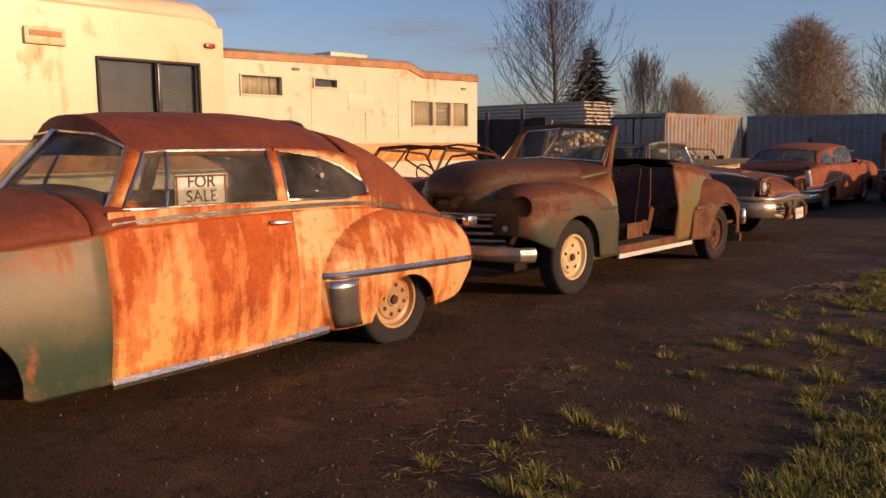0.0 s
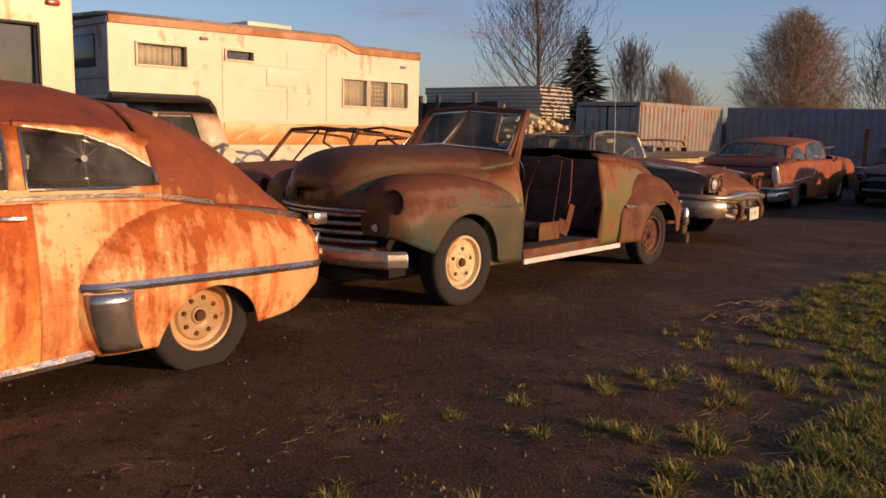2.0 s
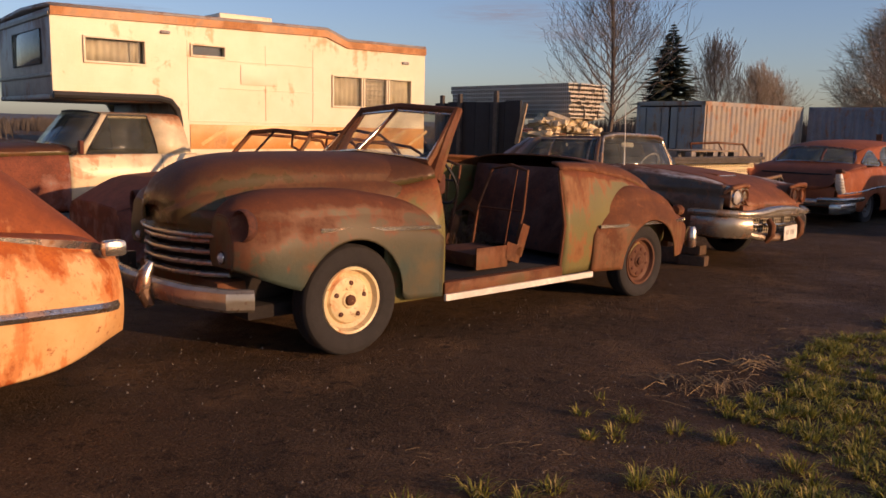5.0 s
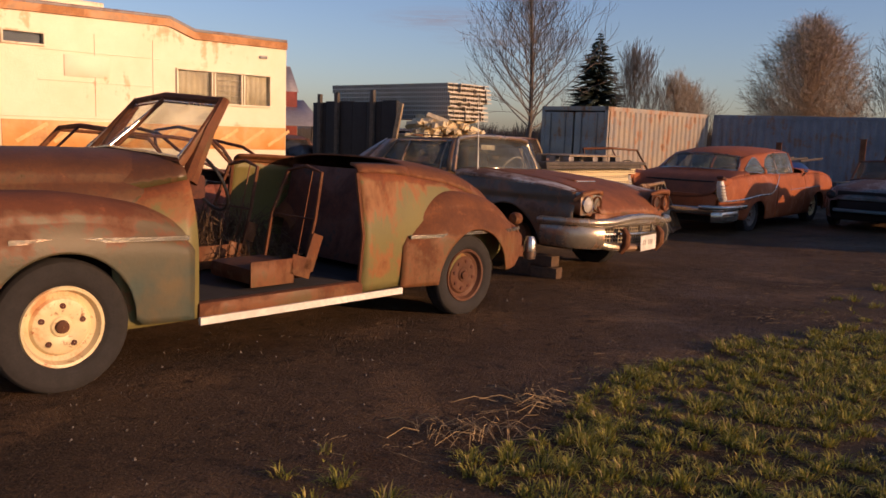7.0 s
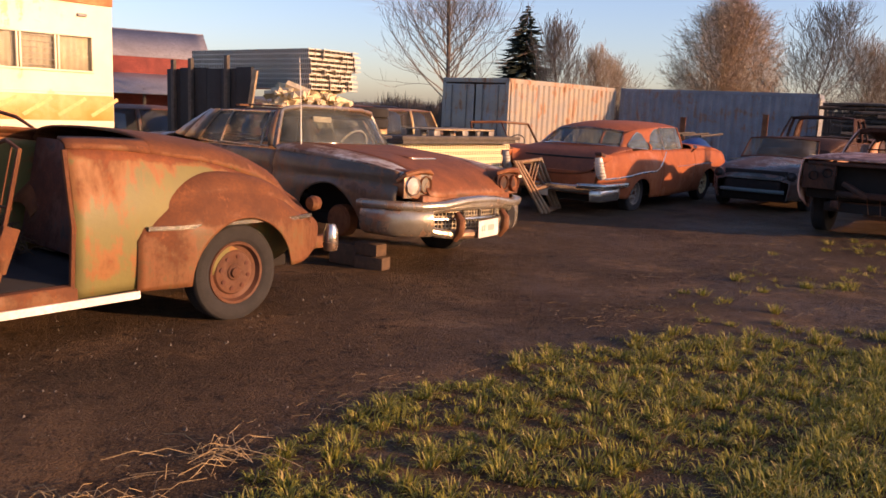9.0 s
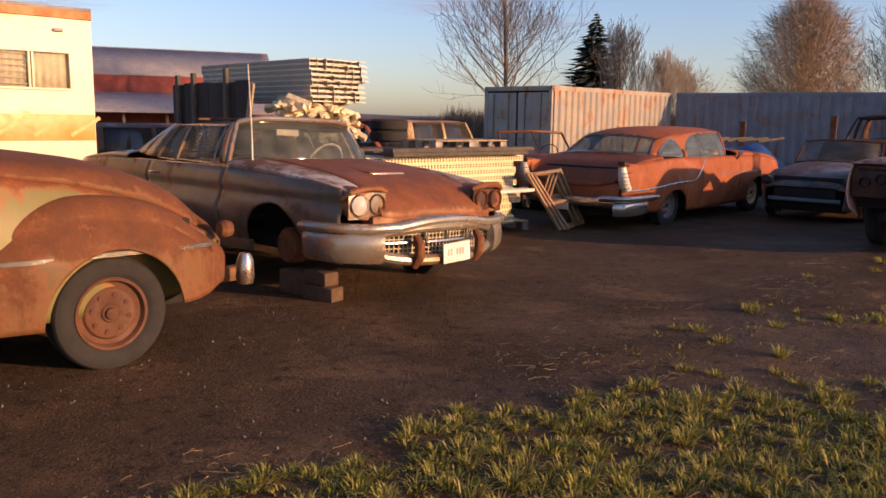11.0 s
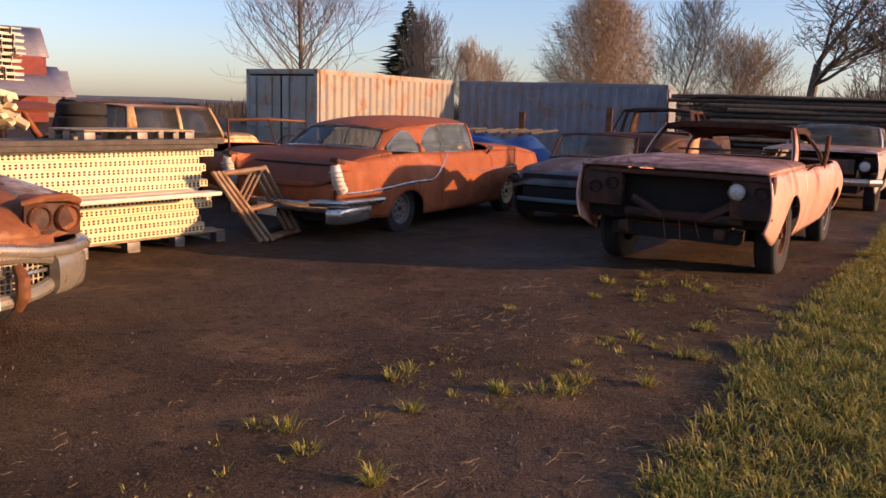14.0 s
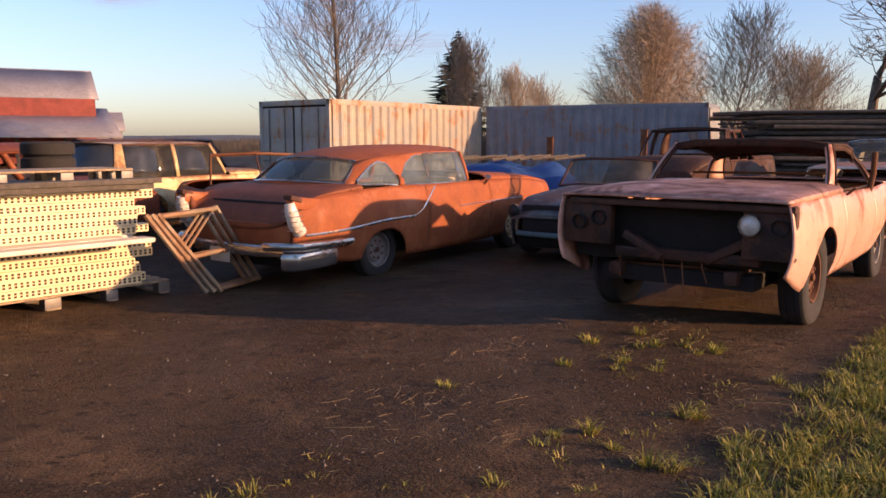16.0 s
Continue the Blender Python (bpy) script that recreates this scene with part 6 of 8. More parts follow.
def camper():
    c = thing("camper", "cream cab-over camper with orange band, rust-stained trim", "camper", -3.2, 11.86, 45.9, z=0.0)
    W, L = 2.55, 5.55
    out = [(0, 2.68, 1.70), (1.35, 2.70, 1.70), (1.44, 2.70, 1.62), (1.50, 2.70, 1.50), (1.51, 2.70, 0.55), (3.72, 2.73, 0.55), (4.08, 2.60, 0.55), (L, 2.60, 0.55)]
    holes = [(0.38, 1.08, 2.11, 2.38), (1.70, 2.14, 2.27, 2.39), (3.84, 5.26, 1.69, 2.11)]
    wall_with_holes(out, holes, 0.0, 0.05, M["camper"], c, "side_panel", "cream aluminium siding with stains")
    wall_with_holes(out, [], W, 0.05, M["camper"], c, "side_panel")
    rf = bmesh.new()
    pr = [(o[0], o[1]) for o in (out[0], out[1], out[5], out[6], out[7])]
    grid(rf, [[Vector((x, y, z + 0.012 + 0.05 * math.sin(math.pi * (y + 0.02) / (W + 0.04)))) for y in (-0.02, 0.3, W / 2, W - 0.3, W + 0.02)] for x, z in pr][::-1])
    part("roof", rf, M["grey_skin"], c, thick=0.05)
    part("end_wall", boxes(((L - 0.02, W / 2, 1.55), (0.05, W - 0.06, 2.0)), bevel=0.01), M["camper"], c)
    # front wall is grey, not cream like the sides: shade set in its colour
    fw = part("front_wall", boxes(((0.02, W / 2, 2.19), (0.05, W - 0.06, 1.0)), bevel=0.02), M["grey_skin"], c, "front wall, its shade put into the grey")
    part("front_window", boxes(((-0.012, 1.05, 2.27), (0.012, 1.35, 0.42)), bevel=0.02), M["glass_dark"], fw)
    part("front_trim", boxes(((-0.014, W / 2, 1.93), (0.012, W, 0.05)), ((-0.014, W / 2, 2.62), (0.012, W, 0.05)), bevel=0.01), M["rim_grey"], fw)
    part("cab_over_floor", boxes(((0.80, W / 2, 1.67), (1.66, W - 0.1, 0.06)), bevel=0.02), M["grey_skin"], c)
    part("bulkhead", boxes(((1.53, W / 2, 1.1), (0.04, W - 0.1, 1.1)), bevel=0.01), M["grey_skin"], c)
    part("cutout_trim", tube(bmesh.new(), [(0.0, -0.01, 1.695), (1.25, -0.01, 1.695), (1.40, -0.01, 1.66), (1.48, -0.01, 1.56), (1.51, -0.01, 1.40), (1.51, -0.01, 0.6)], 0.045, 8), M["rubber"], c, "dark edging round the cab cut-out")
    for a, b in zip(pr, pr[1:]):
        part("roof_trim", sweep(bmesh.new(), [(a[0], 0, a[1] - 0.03), (b[0], 0, b[1] - 0.03)], [(-0.01, -0.045), (0.03, -0.045), (0.035, 0.05), (-0.01, 0.055)]), M["trim_rust"], c, "rust-stained orange roof edging")
    band = part("orange_band", boxes(((1.64 + (L - 1.64) / 2, -0.006, 1.22), (L - 1.66, 0.016, 0.32)), bevel=0.004), M["orange"], c, "faded orange band")
    stripe = plain("faded_yellow_stripe", (0.72, 0.46, 0.17), 0.6)
    for k in range(9):
        part("stripe", boxes(((1.98 + 0.43 * k, -0.016, 1.23), (0.42, 0.006, 0.045), Matrix.Rotation(-0.55, 4, "Y"))), stripe, band)
    for z in (1.42, 1.00, 2.22, 1.86):
        part("siding_seam", boxes(((1.65 + (L - 1.65) / 2 if z < 1.7 else L / 2 + 0.0, -0.003, z), (L - 1.67 if z < 1.7 else L - 0.02, 0.012, 0.014)) if not (1.69 < z < 2.13 or z > 2.2) else ((2.83, -0.003, z), (1.5, 0.012, 0.012)), bevel=0.003), M["camper"], c)
    for x in (1.64, 2.75, 3.5):
        part("siding_seam", boxes(((x, -0.003, 1.95), (0.012, 0.012, 1.0)), bevel=0.003), M["camper"], c)
    framed_window(c, 0.38, 1.08, 2.11, 2.38, 0.0, (), M["glass"], [(0.42, 0.92), (0.94, 1.06)])
    framed_window(c, 1.70, 2.14, 2.27, 2.39, 0.0, (), M["glass_dark"])
    w = framed_window(c, 3.84, 5.26, 1.69, 2.11, 0.0, (4.34, 4.38, 4.80, 4.84), M["glass"], [(3.86, 4.32), (4.40, 4.78), (4.86, 5.24)], deep=0.008)
    part("louvre", boxes(*[((4.59, -0.004, 1.73 + 0.07 * k), (0.40, 0.010, 0.010)) for k in range(6)], bevel=0.002), M["rim_grey"], w)
    part("access_panel", boxes(((2.65, -0.006, 2.05), (0.55, 0.014, 0.26)), bevel=0.004), M["camper"], c)
    part("roof_vent", boxes(((2.55, 0.4, 2.80), (0.78, 0.5, 0.12)), bevel=0.02), M["camper"], c)
    for x, z in ((1.35, 2.52), (5.15, 2.38)):
        part("marker_lamp", boxes(((x, -0.02, z), (0.12, 0.03, 0.04)), bevel=0.01), M["grey_skin"], c)
    for x in (1.9, 4.4):
        wheel(c, x + 0.9, 0.12, 0.36, 0.2, 0.22, M["rim_grey"], -1, z=0.30) if x > 2 else None
    part("chassis", boxes(((3.4, W / 2, 0.42), (3.8, 1.2, 0.25)), bevel=0.02), M["under"], c)
    return c


def pickup_cab():
    """The cab and hood of the truck under the camper."""
    c = thing("pickup_truck", "cream and orange pickup cab under the camper", "truck", -3.05, 12.60, -134.1, z=-0.08)
    sh = Shell({"zb": 0.45, "zm": 0.8, "ws": 0.86, "wm": [(2.7, 0.86), (-0.9, 0.90)], "wt": [(2.7, 0.80), (-0.9, 0.84)], "zt": [(2.7, 1.02), (0.8, 1.08), (-0.9, 1.10)], "zc": [(2.7, 1.05), (2.4, 1.12), (0.8, 1.18), (-0.9, 1.15)]}, [(1.75, 0.42, 0.42, 0.42)], 4.0)
    sides(c, sh, "front_fender", 0.62, 2.7, M["wreck"], n=24)
    sides(c, sh, "door", -0.45, 0.61, M["pickup"])
    sides(c, sh, "cab_corner", -0.9, -0.46, M["pickup"])
    part("hood", sh.top(0.58, 2.7, 14, bm=sh.end(2.7)), M["c2_top"], c, thick=0.014)
    nodes = [((0.70, 0.0, 1.16), (0.34, 0.0, 1.60), "glass"), ((0.66, 0.5, 1.15), (0.30, 0.5, 1.59), "glass"), ((0.52, 0.78, 1.10), (0.20, 0.68, 1.56), "post"), ((0.42, 0.82, 1.10), (0.12, 0.70, 1.55), "glass"), ((-0.42, 0.83, 1.10), (-0.34, 0.70, 1.55), "post"),
             ((-0.86, 0.80, 1.10), (-0.76, 0.68, 1.55), "post"), ((-0.9, 0.5, 1.12), (-0.80, 0.45, 1.56), "glass"), ((-0.9, 0.0, 1.12), (-0.80, 0.0, 1.57), "gap")]
    greenhouse(c, nodes, M["pickup"], M["pickup"], M["glass_hazy"], 0.04, M["rubber"])
    part("mirror", boxes(((0.52, 0.98, 1.18), (0.05, 0.10, 0.16)), bevel=0.02), M["black_iron"], c)
    floor_pan(c, -0.9, 2.5, 0.6, 0.4, 0.55)
    bay(c, 0.7, 2.6, 0.55, 0.45, 1.0)
    for s in (1, -1):
        wheel(c, 1.75, s * 0.84, 0.37, 0.2, 0.22, M["rim_grey"], s, z=0.40)
    part("rear_wheels", lathe(bmesh.new(), [(0.2, -0.8), (0.37, -0.8), (0.37, 0.8), (0.2, 0.8)], 24, (-2.0, 0, 0.40)), M["tyre"], c)
    return c


def motorhome():
    c = thing("motorhome", "cream fibreglass motorhome with rounded rear corner", "motorhome", -2.30, 8.76, 48.0, z=0.0)
    W, L, H = 2.3, 7.2, 2.86
    r = 0.30
    prof = [(0.0, 0.45)] + [(0.02, 1.2), (0.035, 2.0), (0.02, 2.55)] + [(-r * (1 - math.cos(a)), H - r + r * math.sin(a)) for a in [k * math.pi / 2 / 6 for k in range(1, 7)]]
    # side panel with a window hole, then the shell round it
    wall_with_holes([(-L, H - 0.22, 0.45), (-0.22, H - 0.22, 0.45), (0.0, H - 0.32, 0.45)], [(-1.34, -0.31, 1.68, 2.18)], 0.0, 0.05, M["rv"], c, "side_panel", "cream fibreglass side")
    bm = bmesh.new()
    grid(bm, [[Vector((x, y, z)) for y, z in ((0, H - 0.22), (0.05, H - 0.10), (0.16, H - 0.03), (0.4, H), (W - 0.4, H), (W - 0.05, H - 0.12), (W, H - 0.22), (W, 0.45))] for x in (-L, -3, -1.2, -0.22)])
    grid(bm, [[Vector((-0.22, y, z)) for y, z in ((0, H - 0.22), (0.05, H - 0.10), (0.16, H - 0.03), (0.4, H), (W - 0.4, H), (W - 0.05, H - 0.12), (W, H - 0.22), (W, 0.45))],
              [Vector((-0.06, y, z)) for y, z in ((0, H - 0.27), (0.05, H - 0.17), (0.16, H - 0.10), (0.4, H - 0.07), (W - 0.4, H - 0.07), (W - 0.05, H - 0.17), (W, H - 0.27), (W, 0.45))],
              [Vector((0.02, y, z)) for y, z in ((0.04, H - 0.36), (0.07, H - 0.30), (0.16, H - 0.26), (0.4, H - 0.24), (W - 0.4, H - 0.24), (W - 0.07, H - 0.30), (W - 0.04, H - 0.36), (W - 0.04, 0.45))]])
    part("shell", bm, M["rv"], c, thick=0.04)
    part("rear_wall", boxes(((0.0, W / 2, 1.52), (0.06, W - 0.04, 2.14)), bevel=0.025), M["rv"], c)
    w = framed_window(c, -1.34, -0.31, 1.68, 2.18, 0.0, (-0.74,), M["glass_dark"], (), M["rubber"])
    part("mullion", boxes(((-0.74, -0.012, 1.93), (0.035, 0.03, 0.50)), bevel=0.008), M["chrome"], w)
    part("marker_lamp", boxes(((-0.16, -0.02, 2.39), (0.12, 0.03, 0.05)), bevel=0.015), M["lens_red"], c, "small red marker lamp")
    part("vent_cover", boxes(((-1.82, -0.02, 2.34), (0.36, 0.035, 0.15)), bevel=0.015), M["rv"], c)
    part("vent_slot", boxes(((-1.82, -0.04, 2.36), (0.28, 0.01, 0.05)), bevel=0.003), M["trim_rust"], c)
    part("body_moulding", boxes(((-L / 2, -0.008, 1.42), (L, 0.02, 0.03)), ((-L / 2, -0.008, 1.10), (L, 0.02, 0.03)), bevel=0.006), M["grey_skin"], c)
    part("lower_stripe", boxes(((-L / 2, -0.005, 1.26), (L, 0.014, 0.26)), bevel=0.004), M["trim_rust"], c)
    part("chassis", boxes(((-L / 2, W / 2, 0.38), (L - 0.4, W - 0.5, 0.3)), bevel=0.03), M["under"], c)
    for x in (-1.5, -5.6):
        for y in (0.10, W - 0.10):
            wheel(c, x, y, 0.36, 0.22, 0.22, M["rim_grey"], -1 if y < 1 else 1)
    return c


# ---- perforated steel beams in stacks ----
M["beam"] = plain("cream_enamelled_steel", (0.78, 0.64, 0.37), 0.5, vary=0.12, scale=3)
M["beam_pale"] = plain("pale_dull_steel", (0.62, 0.56, 0.44), 0.5, vary=0.2, scale=3)
M["beam_grey"] = plain("grey_galvanised_steel", (0.42, 0.41, 0.40), 0.5, 0.3, vary=0.2, scale=4)
M["trim_dull"] = rusty("dull_rusted_steel", (0.26, 0.19, 0.12), (0.24, 0.12, 0.055), (0.10, 0.06, 0.04), 0.4, 0.5, 0.4, 0.1, 0.65, seed=51)
M["hole"] = plain("dark_hole", (0.06, 0.045, 0.03), 0.9)
M["timber"] = plain("weathered_timber", (0.34, 0.25, 0.15), 0.85, vary=0.4, scale=14)
M["timber_dark"] = plain("dark_weathered_timber", (0.09, 0.075, 0.06), 0.9, vary=0.4, scale=14)
M["firewood"] = plain("split_pale_wood", (0.72, 0.60, 0.38), 0.85, vary=0.3, scale=12)


def beam_mesh(length, h, d, holes=2, pitch=0.05):
    """A folded steel beam along X, its punched web facing -Y."""
    bm = bmesh.new()
    prof = [(0, 0), (0, h), (d, h), (d, h - 0.015), (0.006, h - 0.015), (0.006, 0.015), (d, 0.015), (d, 0)]
    A = [bm.verts.new((0, y, z)) for y, z in prof]
    B = [bm.verts.new((length, y, z)) for y, z in prof]
    for k in range(8):
        bm.faces.new((A[k], A[(k + 1) % 8], B[(k + 1) % 8], B[k]))
    bm.faces.new(A)
    bm.faces.new(B[::-1])
    bmesh.ops.recalc_face_normals(bm, faces=bm.faces)
    n = int(length / pitch)
    verts, hw = [], 0.013
    for r in range(holes):
        z = h * (r + 1) / (holes + 1)
        for k in range(n):
            x = (k + 0.5) * length / n
            q = [bm.verts.new((x + a, -0.0015, z + b)) for a, b in ((-hw, -0.010), (hw, -0.010), (hw, 0.010), (-hw, 0.010))]
            bm.faces.new(q).material_index = 1
    return bm


def beam_stack(name, label, x, y, heading, z, layers, length, depth, h, mats, group, rng, ragged=0.12, holes=2):
    st = thing(name, label, "steel beams", x, y, heading, z=z)
    base = finish("beam", beam_mesh(length, h * 0.94, 0.12, holes), mats, st)
    first = True
    for k in range(layers):
        for j in range(max(1, int(depth / 0.13))):
            if first:
                ob, first = base, False
            else:
                ob = base.copy()
                scene.collection.objects.link(ob)
            ob.parent = st
            ob.location = (rng.uniform(-ragged, ragged), j * 0.13 + rng.uniform(-0.012, 0.012), k * h)
    return st


def pallet(x, y, heading, z=None, w=1.2, d=1.0, label="weathered wooden pallet on the ground"):
    p = thing("pallet", label, "pallet", x, y, heading, z=z)
    for k in range(6):
        part("plank", boxes(((w / 2, 0.06 + (d - 0.12) * k / 5, 0.125), (w, 0.10, 0.02)), bevel=0.004), M["timber"], p)
    for xx in (0.06, w / 2, w - 0.06):
        for yy in (0.07, d / 2, d - 0.07):
            part("block", boxes(((xx, yy, 0.06), (0.12, 0.12, 0.10)), bevel=0.006), M["rim_grey"], p)
        part("runner", boxes(((xx, d / 2, 0.008), (0.10, d, 0.016)), bevel=0.003), M["timber"], p)
    return p


def leaning_frame(shift, mat):
    """A welded rack end that leans on the stack: two uprights, rungs and a brace."""
    off = Vector((-0.065, -0.04, 0.0)) * shift
    base = Vector((6.58, 16.86, 0))
    f = thing("rack_frame", "rusty welded rack frame leaning on stacked beams", "metal frame", base.x, base.y, 0, z=-0.09, group="leaning rack frames")
    bl, br, tl, tr = (Vector(q) + off for q in ((0.17, -0.10, 0.02), (0.46, 0.55, 0.02), (-0.36 + 0.02 * shift, -0.30, 0.80), (0.06, 0.36, 0.82 - 0.02 * shift)))
    def beam(name, p, q):
        part(name, tube(bmesh.new(), [p, q], 0.026, 6), mat, f)
    beam("upright", bl, tl)
    beam("upright", br, tr)
    for k in (0.03, 0.46, 0.97):
        beam("rung", bl.lerp(tl, k), br.lerp(tr, k))
    part("brace", tube(bmesh.new(), [bl.lerp(tl, 0.55), tr], 0.014, 6), mat, f)
    return f


# ---- trees ----
M["bark"] = plain("grey_brown_bark", (0.13, 0.10, 0.075), 0.95, vary=0.4, scale=5)
M["bark_pale"] = plain("pale_twigs", (0.22, 0.18, 0.14), 0.95, vary=0.3, scale=3)
M["bud"] = plain("budding_twigs", (0.42, 0.31, 0.20), 0.9, vary=0.4, scale=2)
M["needles"] = plain("dark_fir_needles", (0.025, 0.04, 0.024), 0.9, vary=0.5, scale=2)
M["far_wood"] = plain("far_wood", (0.10, 0.085, 0.07), 0.95, vary=0.3, scale=0.3)


def bare_tree(x, y, h, spread, rng, label, stems=1, depth=5, twig=0.012, mat=None, first=0.25, splay=0.5, upright=0.35, thick=0.013, leader=False):
    t = thing("tree", label, "tree", x, y, rng.uniform(0, 360), z=gz(x, y) - 0.1, group="bare trees")
    trunk, crown = bmesh.new(), bmesh.new()
    def grow(p, d, length, r, level):
        n = 4
        pts, q, dd = [p], p.copy(), d.copy()
        for k in range(n):
            dd = (dd + Vector((rng.gauss(0, 0.09), rng.gauss(0, 0.09), rng.gauss(0, 0.06) + 0.04))).normalized()
            q = q + dd * length / n
            pts.append(q.copy())
        r1 = max(twig * 0.5, r * 0.55)
        tube(trunk if level == 0 else crown, pts, [r + (r1 - r) * k / n for k in range(n + 1)], 7 if level == 0 else 4 if level < 3 else 3, cap=False)
        if level >= depth:
            return
        if leader and level == 0:
            for k in range(66):
                f = 0.20 + 0.79 * (k + rng.random()) / 66
                i = min(n - 1, int(f * n))
                at = pts[i].lerp(pts[i + 1], f * n - i)
                a = k * 2.4 + rng.uniform(-0.4, 0.4)
                up = 0.55 + 0.70 * f + rng.gauss(0, 0.14)
                nd = Vector((math.cos(a) * spread, math.sin(a) * spread, up)).normalized()
                grow(at, nd, h * (0.33 - 0.20 * abs(f - 0.35) - 0.06 * f) * rng.uniform(0.75, 1.1), max(twig, r * (1 - 0.75 * f) * 0.42), 2)
            return
        kids = (6 if level == 0 else 4 if level < 3 else 3)
        for k in range(kids):
            f = 1.0 if k == 0 else rng.uniform(first if level == 0 else 0.25, 0.97)
            i = min(n - 1, int(f * n))
            at = pts[i].lerp(pts[i + 1], f * n - i) if f < 1 else pts[-1]
            side = Vector((rng.gauss(0, 1), rng.gauss(0, 1), rng.gauss(0, 0.4))).normalized()
            nd = (dd * (1 - splay) + side * splay * (0.35 if k == 0 else 1) + Vector((0, 0, upright * 0.5))).normalized()
            nd = Vector((nd.x * spread, nd.y * spread, nd.z)).normalized()
            grow(at, nd, length * rng.uniform(0.52, 0.76), max(twig, r1 * (0.9 if k == 0 else 0.6)), level + 1)
    for s in range(stems):
        a = 2 * math.pi * s / max(1, stems) + 0.4
        d = Vector((math.cos(a) * (0.10 if leader else 0.35), math.sin(a) * (0.10 if leader else 0.35), 1)).normalized() if stems > 1 else Vector((0, 0, 1))
        grow(Vector((0.15 * math.cos(a), 0.15 * math.sin(a), 0)), d, h * (0.92 if leader else 0.38), h * thick / stems ** 0.4, 0)
    part("trunk", trunk, M["bark"], t)
    part("crown", crown, mat or M["bark"], t, "bare twiggy crown")
    return t


def broom_tree(x, y, h, w, rng, label):
    """A dense egg-shaped crown of many thin twigs."""
    t = thing("tree", label, "tree", x, y, 0, z=gz(x, y) - 0.1, group="bare trees")
    trunk, crown = bmesh.new(), bmesh.new()
    tube(trunk, [(0, 0, 0), (0.05, 0, h * 0.12), (0, 0.05, h * 0.3), (0, 0, h * 0.6)], [h * 0.03, h * 0.024, h * 0.016, 0.04], 8)
    for k in range(1500):
        a, q = rng.uniform(0, 2 * math.pi), rng.random() ** 0.35
        u = rng.uniform(0.02, 1.0)
        prof = (math.sin(math.pi * min(1, u ** 0.75))) ** 0.6
        rr = q * w / 2 * prof * (1 + rng.gauss(0, 0.07))
        z1 = h * (0.16 + 0.84 * u)
        z0 = max(h * 0.10, z1 - h * rng.uniform(0.18, 0.42))
        z0 = min(z0, h * 0.55)
        p0, p2 = Vector((0, 0, z0)), Vector((rr * math.cos(a), rr * math.sin(a), z1))
        p1 = p0.lerp(p2, 0.5) + Vector((rr * 0.22 * math.cos(a), rr * 0.22 * math.sin(a), -0.1))
        tube(crown, [p0, p1, p2], [0.017, 0.012, 0.007], 3, cap=False)
        for m in range(10):
            at = p1.lerp(p2, rng.uniform(0.2, 1.0))
            d = Vector((rng.gauss(0, 0.42) + math.cos(a) * 0.35, rng.gauss(0, 0.42) + math.sin(a) * 0.35, rng.uniform(-0.1, 0.7))) * h * 0.085
            tube(crown, [at, at + d], [0.011, 0.006], 3, cap=False)
    part("trunk", trunk, M["bark"], t)
    part("crown", crown, M["bud"], t, "dense brown budding crown")
    return t


def fir_tree(x, y, h, w, rng):
    t = thing("fir_tree", "dark green conical fir tree", "tree", x, y, 0, z=gz(x, y) - 0.1)
    part("trunk", tube(bmesh.new(), [(0, 0, 0), (0, 0, h)], [h * 0.025, 0.02], 7), M["bark"], t)
    bm = bmesh.new()
    n = 44
    for k in range(n):
        z = h * (0.08 + 0.91 * k / n)
        r = w / 2 * (1 - k / n) ** 0.85 * rng.uniform(0.65, 1.12) + 0.10
        for m in range(26):
            a = rng.uniform(0, 2 * math.pi)
            rr = r * rng.uniform(0.45, 1.12)
            tip = Vector((rr * math.cos(a), rr * math.sin(a), z - rr * rng.uniform(-0.12, 0.35)))
            base = Vector((0, 0, z + 0.05))
            side = Vector((-math.sin(a), math.cos(a), 0)) * (rr * 0.10 + 0.05)
            mid = base.lerp(tip, rng.uniform(0.45, 0.75))
            V6 = [bm.verts.new(p) for p in (base, mid + side - Vector((0, 0, 0.14)), tip, mid - side - Vector((0, 0, 0.14)), mid + Vector((0, 0, 0.06)))]
            for tri in ((0, 1, 4), (1, 2, 4), (2, 3, 4), (3, 0, 4)):
                bm.faces.new([V6[i] for i in tri])
    part("crown", bm, M["needles"], t, flat=True)
    return t


# ---- grass ----
def grass_material():
    m, nt, b = nodes_of("spring_grass", 0.7)
    geo = add(nt, "NewGeometry")
    c = ramp(nt, geo.outputs["Random Per Island"], [(0.0, (0.115, 0.125, 0.016)), (0.5, (0.225, 0.215, 0.026)), (0.84, (0.36, 0.31, 0.045)), (1.0, (0.50, 0.37, 0.14))])
    nt.links.new(c, b.inputs["Base Color"])
    tl, mx = nt.nodes.new("ShaderNodeBsdfTranslucent"), nt.nodes.new("ShaderNodeMixShader")
    nt.links.new(c, tl.inputs["Color"])
    mx.inputs[0].default_value = 0.25
    nt.links.new(b.outputs[0], mx.inputs[1])
    nt.links.new(tl.outputs[0], mx.inputs[2])
    nt.links.new(mx.outputs[0], nt.nodes["Material Output"].inputs["Surface"])
    return m


M["grass"] = grass_material()
M["straw"] = plain("dry_straw", (0.36, 0.25, 0.12), 0.9, vary=0.4, scale=9)


